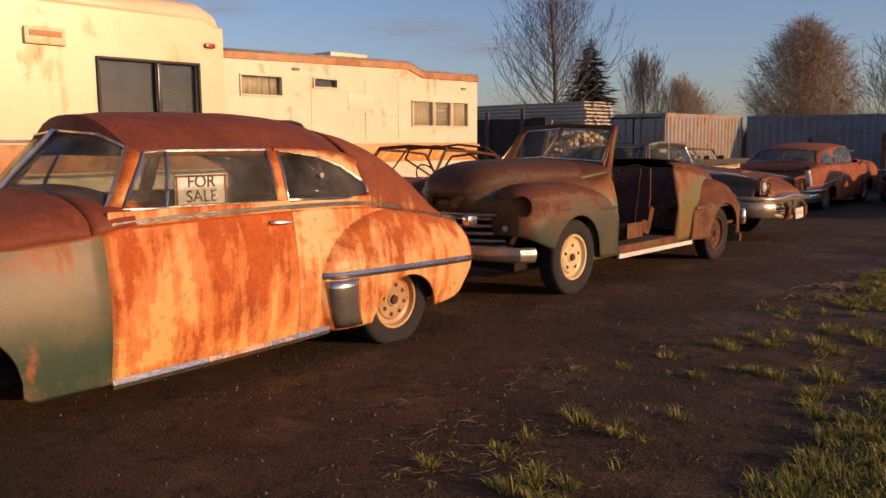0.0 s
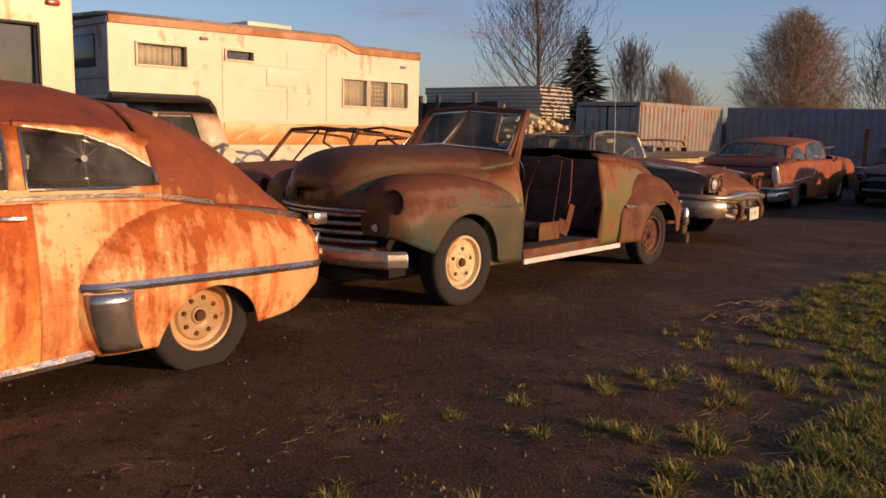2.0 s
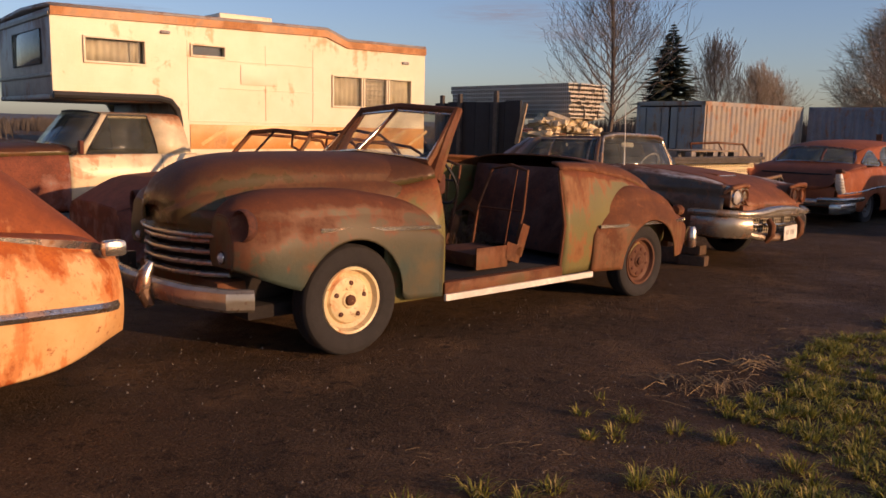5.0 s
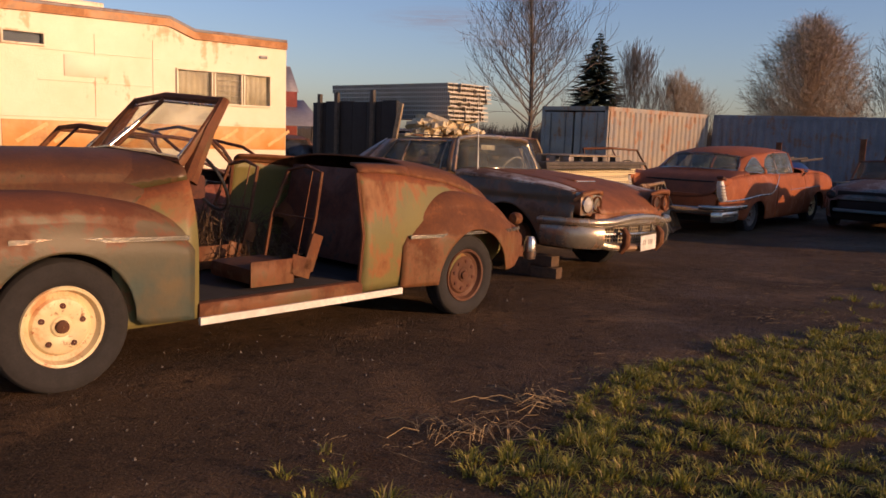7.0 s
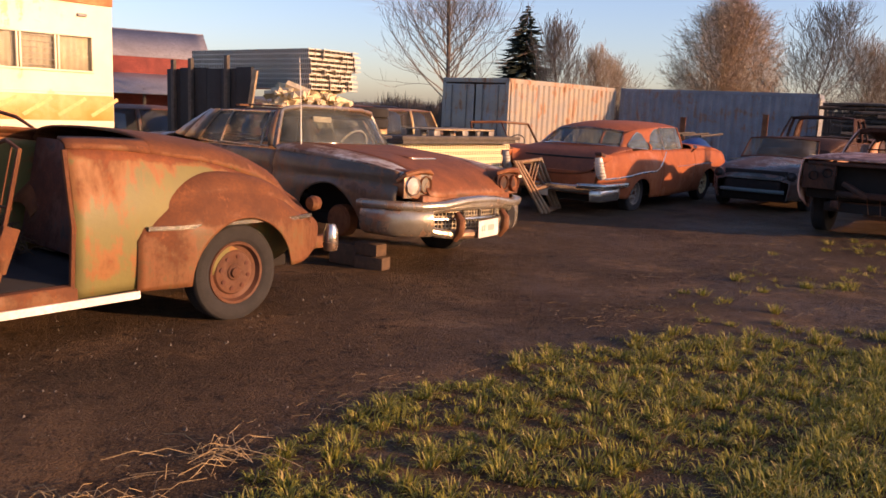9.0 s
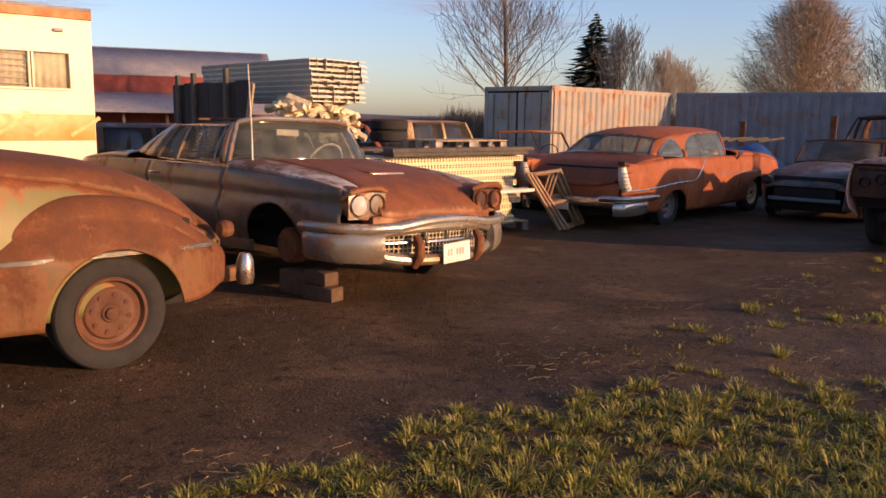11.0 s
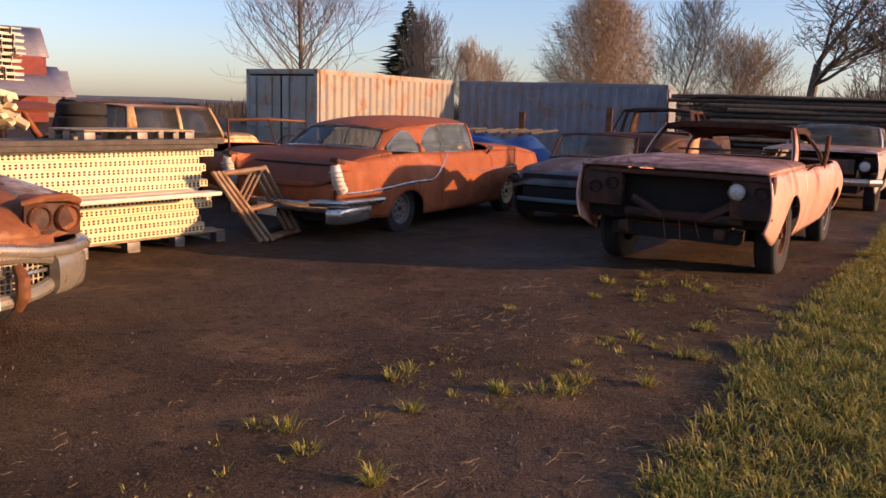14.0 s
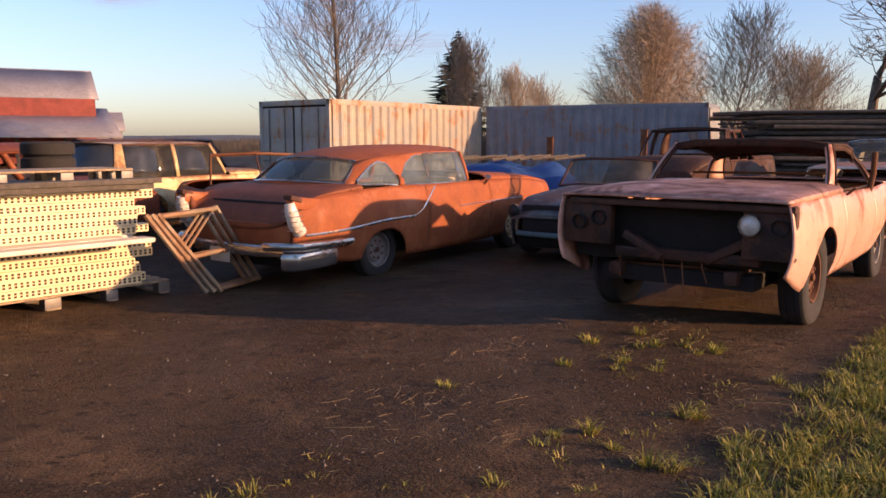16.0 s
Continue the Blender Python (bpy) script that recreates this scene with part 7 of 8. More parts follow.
def blades(spots, rng, name, label, mat, flat=False):
    """Blades of grass in one sheet of meshes; a spot is (x, y, blades, radius, height)."""
    verts, faces = [], []
    for x, y, n, rad, hh in spots:
        for k in range(n):
            a, q = rng.uniform(0, 6.283), rad * math.sqrt(rng.random())
            px, py = x + q * math.cos(a), y + q * math.sin(a)
            pz = fine_gz(px, py) - 0.008
            h = hh * rng.uniform(0.45, 1.15)
            lean = rng.uniform(0.3, 1.15) * (0.5 + q / max(rad, 0.01))
            b = a + rng.gauss(0, 0.7)
            ex, ey = math.cos(b) * lean * h, math.sin(b) * lean * h
            w = rng.uniform(0.0018, 0.0040)
            sx, sy = -math.sin(b) * w, math.cos(b) * w
            i = len(verts)
            verts += [(px - sx, py - sy, pz), (px + sx, py + sy, pz), (px + ex * 0.42 - sx * 0.8, py + ey * 0.42 - sy * 0.8, pz + h * 0.62), (px + ex * 0.42 + sx * 0.8, py + ey * 0.42 + sy * 0.8, pz + h * 0.62), (px + ex, py + ey, pz + h * (0.95 - 0.25 * lean))]
            faces += [(i, i + 1, i + 3, i + 2), (i + 2, i + 3, i + 4)]
    me = bpy.data.meshes.new(name)
    me.from_pydata(verts, [], faces)
    me.materials.append(mat)
    return tagged(new(name, me), label, "grass", kind="stuff")


def lawn():
    rng = random.Random(5)
    spots = []
    # dense turf beside the way
    for k in range(11500):
        u, v = rng.uniform(1.5, 27), rng.uniform(-1.3, 1.3)
        edge = (1.18 if u < 6.2 else 0.80 if u < 11 else 0.93) + 0.10 * noise.noise((u * 0.8, 3.3, 0)) + 0.10 * noise.noise((u * 2.7, 8.1, 0))
        if v > edge or (u < 13 and v < 0.2 and rng.random() < 0.5):
            continue
        if u < 12 and v < -0.3:
            continue
        x, y = uv(u, v)
        spots.append((x, y, 27, 0.08, rng.uniform(0.045, 0.095)))
    # the lit patch: separate bunches with bare earth between, low shoots among them
    bunches = []
    for k in range(2600):
        u, v = rng.uniform(6.6, 12.4), rng.uniform(0.72, 2.75)
        d = ((u - 9.4) / 2.7) ** 2 + (max(0.0, v - 1.2) / 1.30) ** 2 + 0.45 * noise.noise((u * 1.3, v * 1.3, 7))
        if d > 1 or any((u - a) ** 2 + (v - b) ** 2 < 0.0085 for a, b in bunches):
            continue
        bunches.append((u, v))
        x, y = uv(u, v)
        spots.append((x, y, rng.randint(40, 90), rng.uniform(0.03, 0.06), rng.uniform(0.035, 0.085)))
        x, y = uv(u + rng.gauss(0, 0.09), v + rng.gauss(0, 0.09))
        spots.append((x, y, 12, 0.08, rng.uniform(0.02, 0.045)))
    # loose tufts on the grit, in drifts
    for k in range(1250):
        u = rng.choice((rng.uniform(2.2, 7.2), rng.uniform(2.4, 7.0), rng.uniform(11.2, 17.8), rng.uniform(11.5, 17.5)))
        v = rng.uniform(0.95, 2.9)
        if noise.noise((u * 1.1, v * 1.1, 3)) < (-0.14 if u < 8 else -0.02) or rng.random() < (v - 0.7) / 2.3:
            continue
        x, y = uv(u, v)
        big = rng.random() < 0.4
        spots.append((x, y, rng.randint(30, 62) if big else rng.randint(5, 18), rng.uniform(0.03, 0.055) if big else rng.uniform(0.02, 0.08), rng.uniform(0.05, 0.10) if big else rng.uniform(0.025, 0.055)))
    blades(spots, rng, "grass", "spring grass and loose tufts at the yard's edge", M["grass"])
    bm = bmesh.new()
    for k in range(2600):
        u, v = rng.uniform(2, 18), rng.uniform(0.9, 3.2)
        if noise.noise((u * 0.9, v * 1.4, 5)) < 0.08:
            continue
        x, y = uv(u, v)
        a, l = rng.gauss(0.6, 0.9), rng.uniform(0.012, 0.09) if rng.random() < 0.94 else rng.uniform(0.10, 0.26)
        z = fine_gz(x, y) + 0.009
        tube(bm, [(x, y, z), (x + l * 0.5 * math.cos(a - 0.15), y + l * 0.5 * math.sin(a - 0.15), z + rng.uniform(0.0, 0.012)), (x + l * math.cos(a), y + l * math.sin(a), z + rng.uniform(-0.002, 0.008))], 0.0014, 3, cap=False)
    tagged(finish("straw", bm, M["straw"]), "scattered dry straw and stalks on grit", "straw", kind="stuff")


# ---- build ----
ground()
fastback_sedan()
convertible_coupe()
twin_lamp_coupe()
hardtop_coupe()
roadster()
pink_coupe()
camper()
pickup_cab()
motorhome()
M["cont_grey"] = rusty("grey_blue_container_paint", (0.16, 0.18, 0.21), (0.20, 0.10, 0.05), (0.08, 0.05, 0.04), 0.12, 0.5, 0.8, 0.1, 0.6, seed=41, paint2=(0.20, 0.22, 0.25))
M["cont_cream"] = rusty("chalky_grey_container_paint", (0.36, 0.305, 0.23), (0.32, 0.15, 0.065), (0.12, 0.07, 0.05), 0.14, 0.5, 1.0, 0.1, 0.6, seed=42, paint2=(0.29, 0.27, 0.24))
container("shipping_container", "chalky grey shipping container with closed doors", 7.48, 27.75, 46.4, M["cont_cream"])
container("shipping_container", "blue-grey corrugated shipping container, rust-streaked", 11.77, 31.97, -30.8, M["cont_grey"])
rng = random.Random(11)
pallet(4.55, 15.35, 43.5)
pallet(5.35, 16.12, 43.5)
beam_stack("beam_stack", "cream perforated steel beams stacked on pallets", 4.30, 15.15, 43.5, gz(5, 16) + 0.14, 5, 2.35, 0.8, 0.085, [M["beam"], M["hole"]], "", rng)
beam_stack("beam_stack", "cream perforated steel beams, upper stack", 4.30, 15.15, 43.5, gz(5, 16) + 0.62, 5, 2.4, 0.8, 0.085, [M["beam"], M["hole"]], "", rng)
for k in range(3):
    leaning_frame(k, M["trim_dull"])
lawn()
# ---- background trees ----
bare_tree(6.9, 52.6, 11.4, 0.95, rng, "tall bare tree with a rounded twiggy crown", 1, 5, 0.010, M["bark_pale"], 0.25, 0.5, 0.2, 0.013, True)
for x, y, h, sp, stems, label in ((16.0, 64, 7.6, 0.62, 1, "pale slender bare birch-like tree"), (19.0, 66, 6.2, 0.62, 1, "pale slender bare birch-like tree"), (24.0, 78, 6.4, 0.9, 1, "thin far bare tree"), (30.0, 55, 8.4, 0.9, 1, "bare tree with spreading twigs"), (35.5, 57, 6.8, 1.0, 2, "bare tree with spreading twigs")):
    bare_tree(x, y, h, sp, rng, label, min(2, stems), 5, 0.010, M["bark_pale"], 0.25, 0.5, 0.2, 0.008, True)
bare_tree(27.5, 38.5, 10.5, 1.35, rng, "large dark spreading bare tree", 1, 6, 0.014, M["bark"], 0.35, 0.6, 0.2, 0.026)
bare_tree(38.0, 46, 9.0, 1.2, rng, "dark bare tree behind the yard", 2, 5, 0.016, M["bark"], 0.3, 0.5, 0.3)
broom_tree(30.0, 69, 11.9, 9.2, rng, "dense egg-shaped brown budding tree")
fir_tree(23.1, 130, 18.0, 16.5, rng)


def far_wood():
    """A ragged far hedge and wood all round the yard."""
    verts, faces = [], []
    r2 = random.Random(3)
    for k in range(3400):
        a = r2.uniform(-180, 180)
        if k % 3:
            a = r2.uniform(-35, 60)
        d = r2.uniform(78, 110)
        if -32 < a < 2:
            d += 45
        h = (0.62 if a < 2 else 0.9) * (1.8 + 2.4 * abs(noise.noise((a * 0.13, 1.7, 0))) + r2.random() * 1.2) * (1.7 if a > 24 else 1.0)
        x, y = d * math.sin(radians(a)), d * math.cos(radians(a))
        for m in range(11):
            b, lean, hh = r2.uniform(0, 6.28), r2.uniform(0.0, 0.5), h * r2.uniform(0.5, 1.0)
            w = r2.uniform(0.02, 0.05)
            px, py = x + r2.gauss(0, 0.7), y + r2.gauss(0, 0.7)
            ex, ey = math.cos(b) * lean * hh * 0.6, math.sin(b) * lean * hh * 0.6
            sx, sy = math.cos(radians(a)) * w, -math.sin(radians(a)) * w
            i = len(verts)
            verts += [(px - sx, py - sy, -0.4), (px + sx, py + sy, -0.4), (px + ex * 0.5 + sx, py + ey * 0.5 + sy, hh * 0.6), (px + ex, py + ey, hh), (px + ex * 0.5 - sx, py + ey * 0.5 - sy, hh * 0.6)]
            faces.append((i, i + 1, i + 2, i + 3, i + 4))
    me = bpy.data.meshes.new("far_wood")
    me.from_pydata(verts, [], faces)
    me.materials.append(M["far_wood"])
    tagged(new("far_wood", me), "far brown leafless hedge and woodland", "woodland", kind="stuff")


far_wood()


def hills():
    bm = bmesh.new()
    rows = []
    for k in range(91):
        a = radians(k * 4)
        h = 8 + 4 * noise.noise((math.cos(a) * 3, math.sin(a) * 3, 0)) + 2 * noise.noise((math.cos(a) * 11, math.sin(a) * 11, 0))
        rows.append([Vector((1500 * math.sin(a), 1500 * math.cos(a), -6)), Vector((1650 * math.sin(a), 1650 * math.cos(a), max(4, h)))])
    grid(bm, rows)
    tagged(finish("backdrop", bm, plain("hazy_far_hills", (0.10, 0.11, 0.12), 0.95, vary=0.15, scale=0.004, bumps=0)), "low hazy blue-grey hills on the horizon", "hills", kind="structure")


hills()

# ---- clouds ----
def cloud_material():
    m, nt, b = nodes_of("thin_cloud", 1.0)
    b.inputs["Base Color"].default_value = (0.85, 0.78, 0.78, 1)
    tc, ln, mp = add(nt, "TexCoord"), nt.nodes.new("ShaderNodeVectorMath"), add(nt, "MapRange", From_Min=1.0, From_Max=0.15)
    ln.operation = "LENGTH"
    nt.links.new(tc.outputs["Object"], ln.inputs[0])
    nt.links.new(ln.outputs["Value"], mp.inputs[0])
    f = nt.nodes.new("ShaderNodeMath")
    f.operation = "MULTIPLY"
    nt.links.new(mp.outputs[0], f.inputs[0])
    nt.links.new(ramp(nt, noise_of(nt, 2.2, 7, (1, 1, 2.0)), step(0.30, 0.62)), f.inputs[1])
    g = nt.nodes.new("ShaderNodeMath")
    g.operation = "MULTIPLY"
    g.inputs[1].default_value = 0.62
    nt.links.new(f.outputs[0], g.inputs[0])
    em, tr, mx = add(nt, "Emission", Color=(0.52, 0.47, 0.52, 1), Strength=0.62), nt.nodes.new("ShaderNodeBsdfTransparent"), nt.nodes.new("ShaderNodeMixShader")
    nt.links.new(g.outputs[0], mx.inputs[0])
    nt.links.new(tr.outputs[0], mx.inputs[1])
    nt.links.new(em.outputs[0], mx.inputs[2])
    nt.links.new(mx.outputs[0], nt.nodes["Material Output"].inputs["Surface"])
    return m


M["cloud"] = cloud_material()


def cloud(az, el, width, height):
    d = 900
    bm = bmesh.new()
    rows = [[Vector((math.cos(a) * q, 0.06 * math.sin(3 * a), math.sin(a) * q)) for q in (0.02, 0.35, 0.7, 1.0)] for a in [2 * math.pi * k / 28 for k in range(29)]]
    grid(bm, rows)
    ob = finish("cloud", bm, M["cloud"])
    x, y, z = d * math.cos(radians(el)) * math.sin(radians(az)), d * math.cos(radians(el)) * math.cos(radians(az)), d * math.sin(radians(el))
    ob.matrix_world = Matrix.LocRotScale((x, y, z), Euler((0, 0, radians(-az))), (d * math.tan(radians(width / 2)), 20, d * math.tan(radians(height / 2))))
    ob.visible_shadow = False
    tagged(ob, "thin grey-pink evening cloud streak", "cloud", "thin clouds")
    ob["kind"] = "structure"


for az, el, w, h in ((-1.5, 7.7, 11, 1.9), (-14.5, 8.8, 6, 1.4), (-27, 6.8, 9, 1.3), (-17, 9.6, 8, 1.2), (-32, 5.0, 5, 0.8), (3.5, 6.5, 12, 2.0)):
    cloud(az, el, w, h)


# ---- barn ----
def barn():
    b = thing("barn", "red barn with wide grey metal roofs", "barn", -17.5, 66, 24, z=-0.6)
    red = plain("faded_red_boards", (0.20, 0.04, 0.028), 0.8, vary=0.3, scale=1.5)
    roof = plain("dull_metal_roof", (0.24, 0.23, 0.25), 0.55, 0.2, vary=0.2, scale=0.6)
    part("wall", boxes(((0, 4, 2.6), (16, 9, 4.4)), bevel=0.03), red, b)
    part("wall", boxes(((0, 4, 4.6), (15.5, 5.0, 1.4)), bevel=0.03), red, b, "upper red wall")
    for s in (-1, 1):
        bm = bmesh.new()
        grid(bm, [[Vector((x, 4 + s * 3.2, 4.9)), Vector((x, 4, 7.0))] for x in [-8.4 + 16.8 * k / 24 for k in range(25)]])
        part("roof", bm, roof, b, "upper grey metal roof", thick=0.08)
        bm = bmesh.new()
        grid(bm, [[Vector((x, 4 + s * 9.2, 2.2)), Vector((x, 4 + s * 2.4, 4.25))] for x in [-9.0 + 18 * k / 24 for k in range(25)]])
        part("lean_to_roof", bm, roof, b, "lower grey metal roof", thick=0.08)
    for s in (-1, 1):
        bm = bmesh.new()
        bm.faces.new([bm.verts.new(p) for p in ((s * 7.7, 1.2, 4.9), (s * 7.7, 6.8, 4.9), (s * 7.7, 4, 6.85))])
        part("gable", bm, red, b, thick=0.1)
    for k in range(7):
        w = part("window", boxes(((-6.6 + 2.2 * k, 1.49, 4.62), (0.9, 0.06, 0.45)), bevel=0.01), M["curtain"], b, "pale small barn window")
        part("post", boxes(((-8.4 + 2.8 * k, -4.2, 1.2), (0.2, 0.2, 2.6)), bevel=0.02), M["timber_dark"], b)
    b2 = thing("shed", "far grey metal-roofed shed beside the barn", "shed", -20.0, 94, 20, z=-0.5)
    part("wall", boxes(((0, 0, 1.5), (9, 5, 3)), bevel=0.03), plain("grey_boards", (0.22, 0.18, 0.15), 0.85), b2)
    for s in (-1, 1):
        bm = bmesh.new()
        grid(bm, [[Vector((x, s * 3.0, 2.8)), Vector((x, 0, 4.6))] for x in (-4.8, 0, 4.8)])
        part("roof", bm, roof, b2, thick=0.08)


barn()


# ---- truck load: dark panel, beams and split wood ----
def flatbed():
    t = thing("flatbed_trailer", "dark flatbed trailer with a black side panel and posts", "trailer", 0.5, 19.15, -43.7)
    part("deck", boxes(((1.2, 1.0, 0.92), (4.4, 2.3, 0.12)), bevel=0.02), M["timber_dark"], t)
    part("chassis", boxes(((1.2, 0.55, 0.74), (4.2, 0.14, 0.24)), ((1.2, 1.5, 0.74), (4.2, 0.14, 0.24)), bevel=0.02), M["black_iron"], t)
    for k in range(6):
        part("panel_board", boxes(((0.20 + 0.395 * k, -0.03, 1.55 + 0.012 * (k % 3)), (0.385, 0.05, 1.10 + 0.02 * (k % 2))), bevel=0.006), plain("black_stained_board", (0.022, 0.022, 0.024), 0.85) if k == 0 else bpy.data.materials["black_stained_board"], t)
    for x, z in ((0.27, 2.25), (0.79, 2.27), (1.79, 2.31)):
        part("stake", boxes(((x, -0.09, (z + 0.85) / 2), (0.09, 0.06, z - 0.85)), bevel=0.008), M["timber_dark"], t)
    for x in (0.2, 2.4):
        for y in (0.05, 2.0):
            wheel(t, x, y, 0.38, 0.22, 0.22, M["rim_rust"], -1 if y < 1 else 1)
    part("brace", boxes(((2.45, -0.10, 1.72), (0.10, 0.035, 0.75), Matrix.Rotation(0.25, 4, "Y")), bevel=0.006), M["timber"], t, "leaning brown brace board")


flatbed()
beam_stack("beam_stack", "grey and cream perforated beams stacked on a trailer", 0.73, 19.83, -43.7, 1.62, 8, 3.2, 1.1, 0.078, [M["beam_pale"], M["hole"]], "", rng, 0.05, 3)


def wood_pile(cx, cy, heading, z0, size, n, mat, label, seed):
    r3 = random.Random(seed)
    p = thing("wood_pile", label, "firewood", cx, cy, heading, z=z0)
    meshes = []
    for k in range(5):
        bm = bmesh.new()
        m = r3.choice((3, 4, 4, 5))
        ring = [(0.055 * r3.uniform(0.7, 1.25) * math.cos(6.283 * q / m), 0.055 * r3.uniform(0.7, 1.25) * math.sin(6.283 * q / m)) for q in range(m)]
        A, B = [bm.verts.new((a, -0.2, b)) for a, b in ring], [bm.verts.new((a, 0.2, b)) for a, b in ring]
        for q in range(m):
            bm.faces.new((A[q], A[(q + 1) % m], B[(q + 1) % m], B[q]))
        bm.faces.new(A[::-1])
        bm.faces.new(B)
        bmesh.ops.recalc_face_normals(bm, faces=bm.faces)
        me = bpy.data.meshes.new("log")
        bm.to_mesh(me)
        bm.free()
        me.materials.append(mat)
        meshes.append(me)
    L, W, H = size
    for k in range(n):
        ob = new("log", r3.choice(meshes))
        ob.parent = p
        zz = H * (k / n)
        q = 1 - 0.45 * (k / n)
        ob.matrix_basis = pose(r3.uniform(-L / 2, L / 2) * q, r3.uniform(-W / 2, W / 2) * q, 0.05 + zz, r3.gauss(0, 14), r3.uniform(0, 360), r3.gauss(75, 38))
    return p


wood_pile(2.95, 18.05, -43.7, 0.98, (1.0, 1.7, 0.62), 190, M["firewood"], "heap of pale split firewood on the trailer", 4)


# ---- wrecks in the back rows ----
def open_wreck(name, label, x, y, heading, mat, half=2.4, belt=0.92, ribs=True, ws=True, w=0.88):
    car = thing(name, label, "car", x, y, heading)
    sh = Shell({"zb": 0.26, "zm": 0.6, "ws": w - 0.08, "wm": [(half, w - 0.16), (half - 0.6, w), (-half + 0.5, w), (-half, w - 0.14)], "wt": [(half, w - 0.24), (half - 0.7, w - 0.08), (-half + 0.6, w - 0.08), (-half, w - 0.2)],
                "zt": [(half, belt - 0.22), (half - 0.6, belt - 0.04), (0, belt), (-half + 0.5, belt - 0.02), (-half, belt - 0.2)], "zc": [(half, belt - 0.18), (half - 0.5, belt + 0.06), (0.6, belt + 0.12), (-half + 0.6, belt + 0.06), (-half, belt - 0.15)]}, [(1.5, 0.28, 0.4, 0.4), (-1.45, 0.28, 0.38, 0.36)], 2.8)
    sides(car, sh, "front_fender", 0.65, half, mat, n=26)
    sides(car, sh, "door", -0.6, 0.64, mat)
    sides(car, sh, "rear_fender", -half, -0.61, mat, n=26)
    part("hood", sh.top(0.62, half, 18, bm=sh.end(half)), mat, car, thick=0.014)
    part("rear_deck", sh.top(-half, -1.1, 16, bm=sh.end(-half)), mat, car, thick=0.014)
    if ws:
        z0, z1 = belt + 0.08, belt + 0.52
        part("windshield_frame", tube(bmesh.new(), [(0.72, -0.74, z0), (0.86, 0, z0 + 0.03), (0.72, 0.74, z0), (0.34, 0.66, z1), (0.40, 0, z1 + 0.03), (0.34, -0.66, z1)], 0.028, 6, closed=True), M["c2_rust"], car)
        part("windshield_post", tube(bmesh.new(), [(0.86, 0, z0 + 0.03), (0.40, 0, z1 + 0.03)], 0.014, 5), M["black_iron"], car)
    if ribs:
        for k, (xa, zb2) in enumerate(((-0.15, 0.50), (-0.65, 0.52), (-1.1, 0.38))):
            part("top_bow", tube(bmesh.new(), [(-1.0, 0.78, belt), (xa - 0.1, 0.74, belt + zb2 * 0.7), (xa, 0.55, belt + zb2), (xa, 0, belt + zb2 + 0.05), (xa, -0.55, belt + zb2), (xa - 0.1, -0.74, belt + zb2 * 0.7), (-1.0, -0.78, belt)], 0.018, 6), M["black_iron"], car, "bent iron top bow")
        for s in (1, -1):
            part("top_rail", tube(bmesh.new(), [(0.36, s * 0.68, belt + 0.50), (-0.2, s * 0.72, belt + 0.47), (-0.65, s * 0.70, belt + 0.42), (-1.0, s * 0.78, belt + 0.03)], 0.02, 6), M["c2_rust"], car)
    steering(car, 0.40, 0.36, belt + 0.12, 0.2, M["rubber"])
    part("dashboard", boxes(((0.6, 0, belt), (0.16, 1.36, 0.16)), bevel=0.04), M["black_iron"], car)
    floor_pan(car, -half + 0.2, half - 0.2, 0.6)
    bay(car, 0.8, half - 0.15, 0.55, 0.3, belt - 0.1)
    bay(car, -half + 0.15, -1.0, 0.55, 0.3, belt - 0.1)
    for s in (1, -1):
        wheel(car, 1.5, s * (w - 0.05), 0.33, 0.17, 0.2, M["rim_rust"], s)
        wheel(car, -1.45, s * (w - 0.05), 0.33, 0.17, 0.2, M["rim_rust"], s)
    return car


open_wreck("convertible_wreck", "stripped rusted convertible with bent bare top bows", -0.20, 11.95, -133, M["wreck"])
open_wreck("convertible_wreck", "orange-rusted open car with bare windshield frame", 6.4, 21.9, -70, M["c4"], 2.3, 0.82, False)


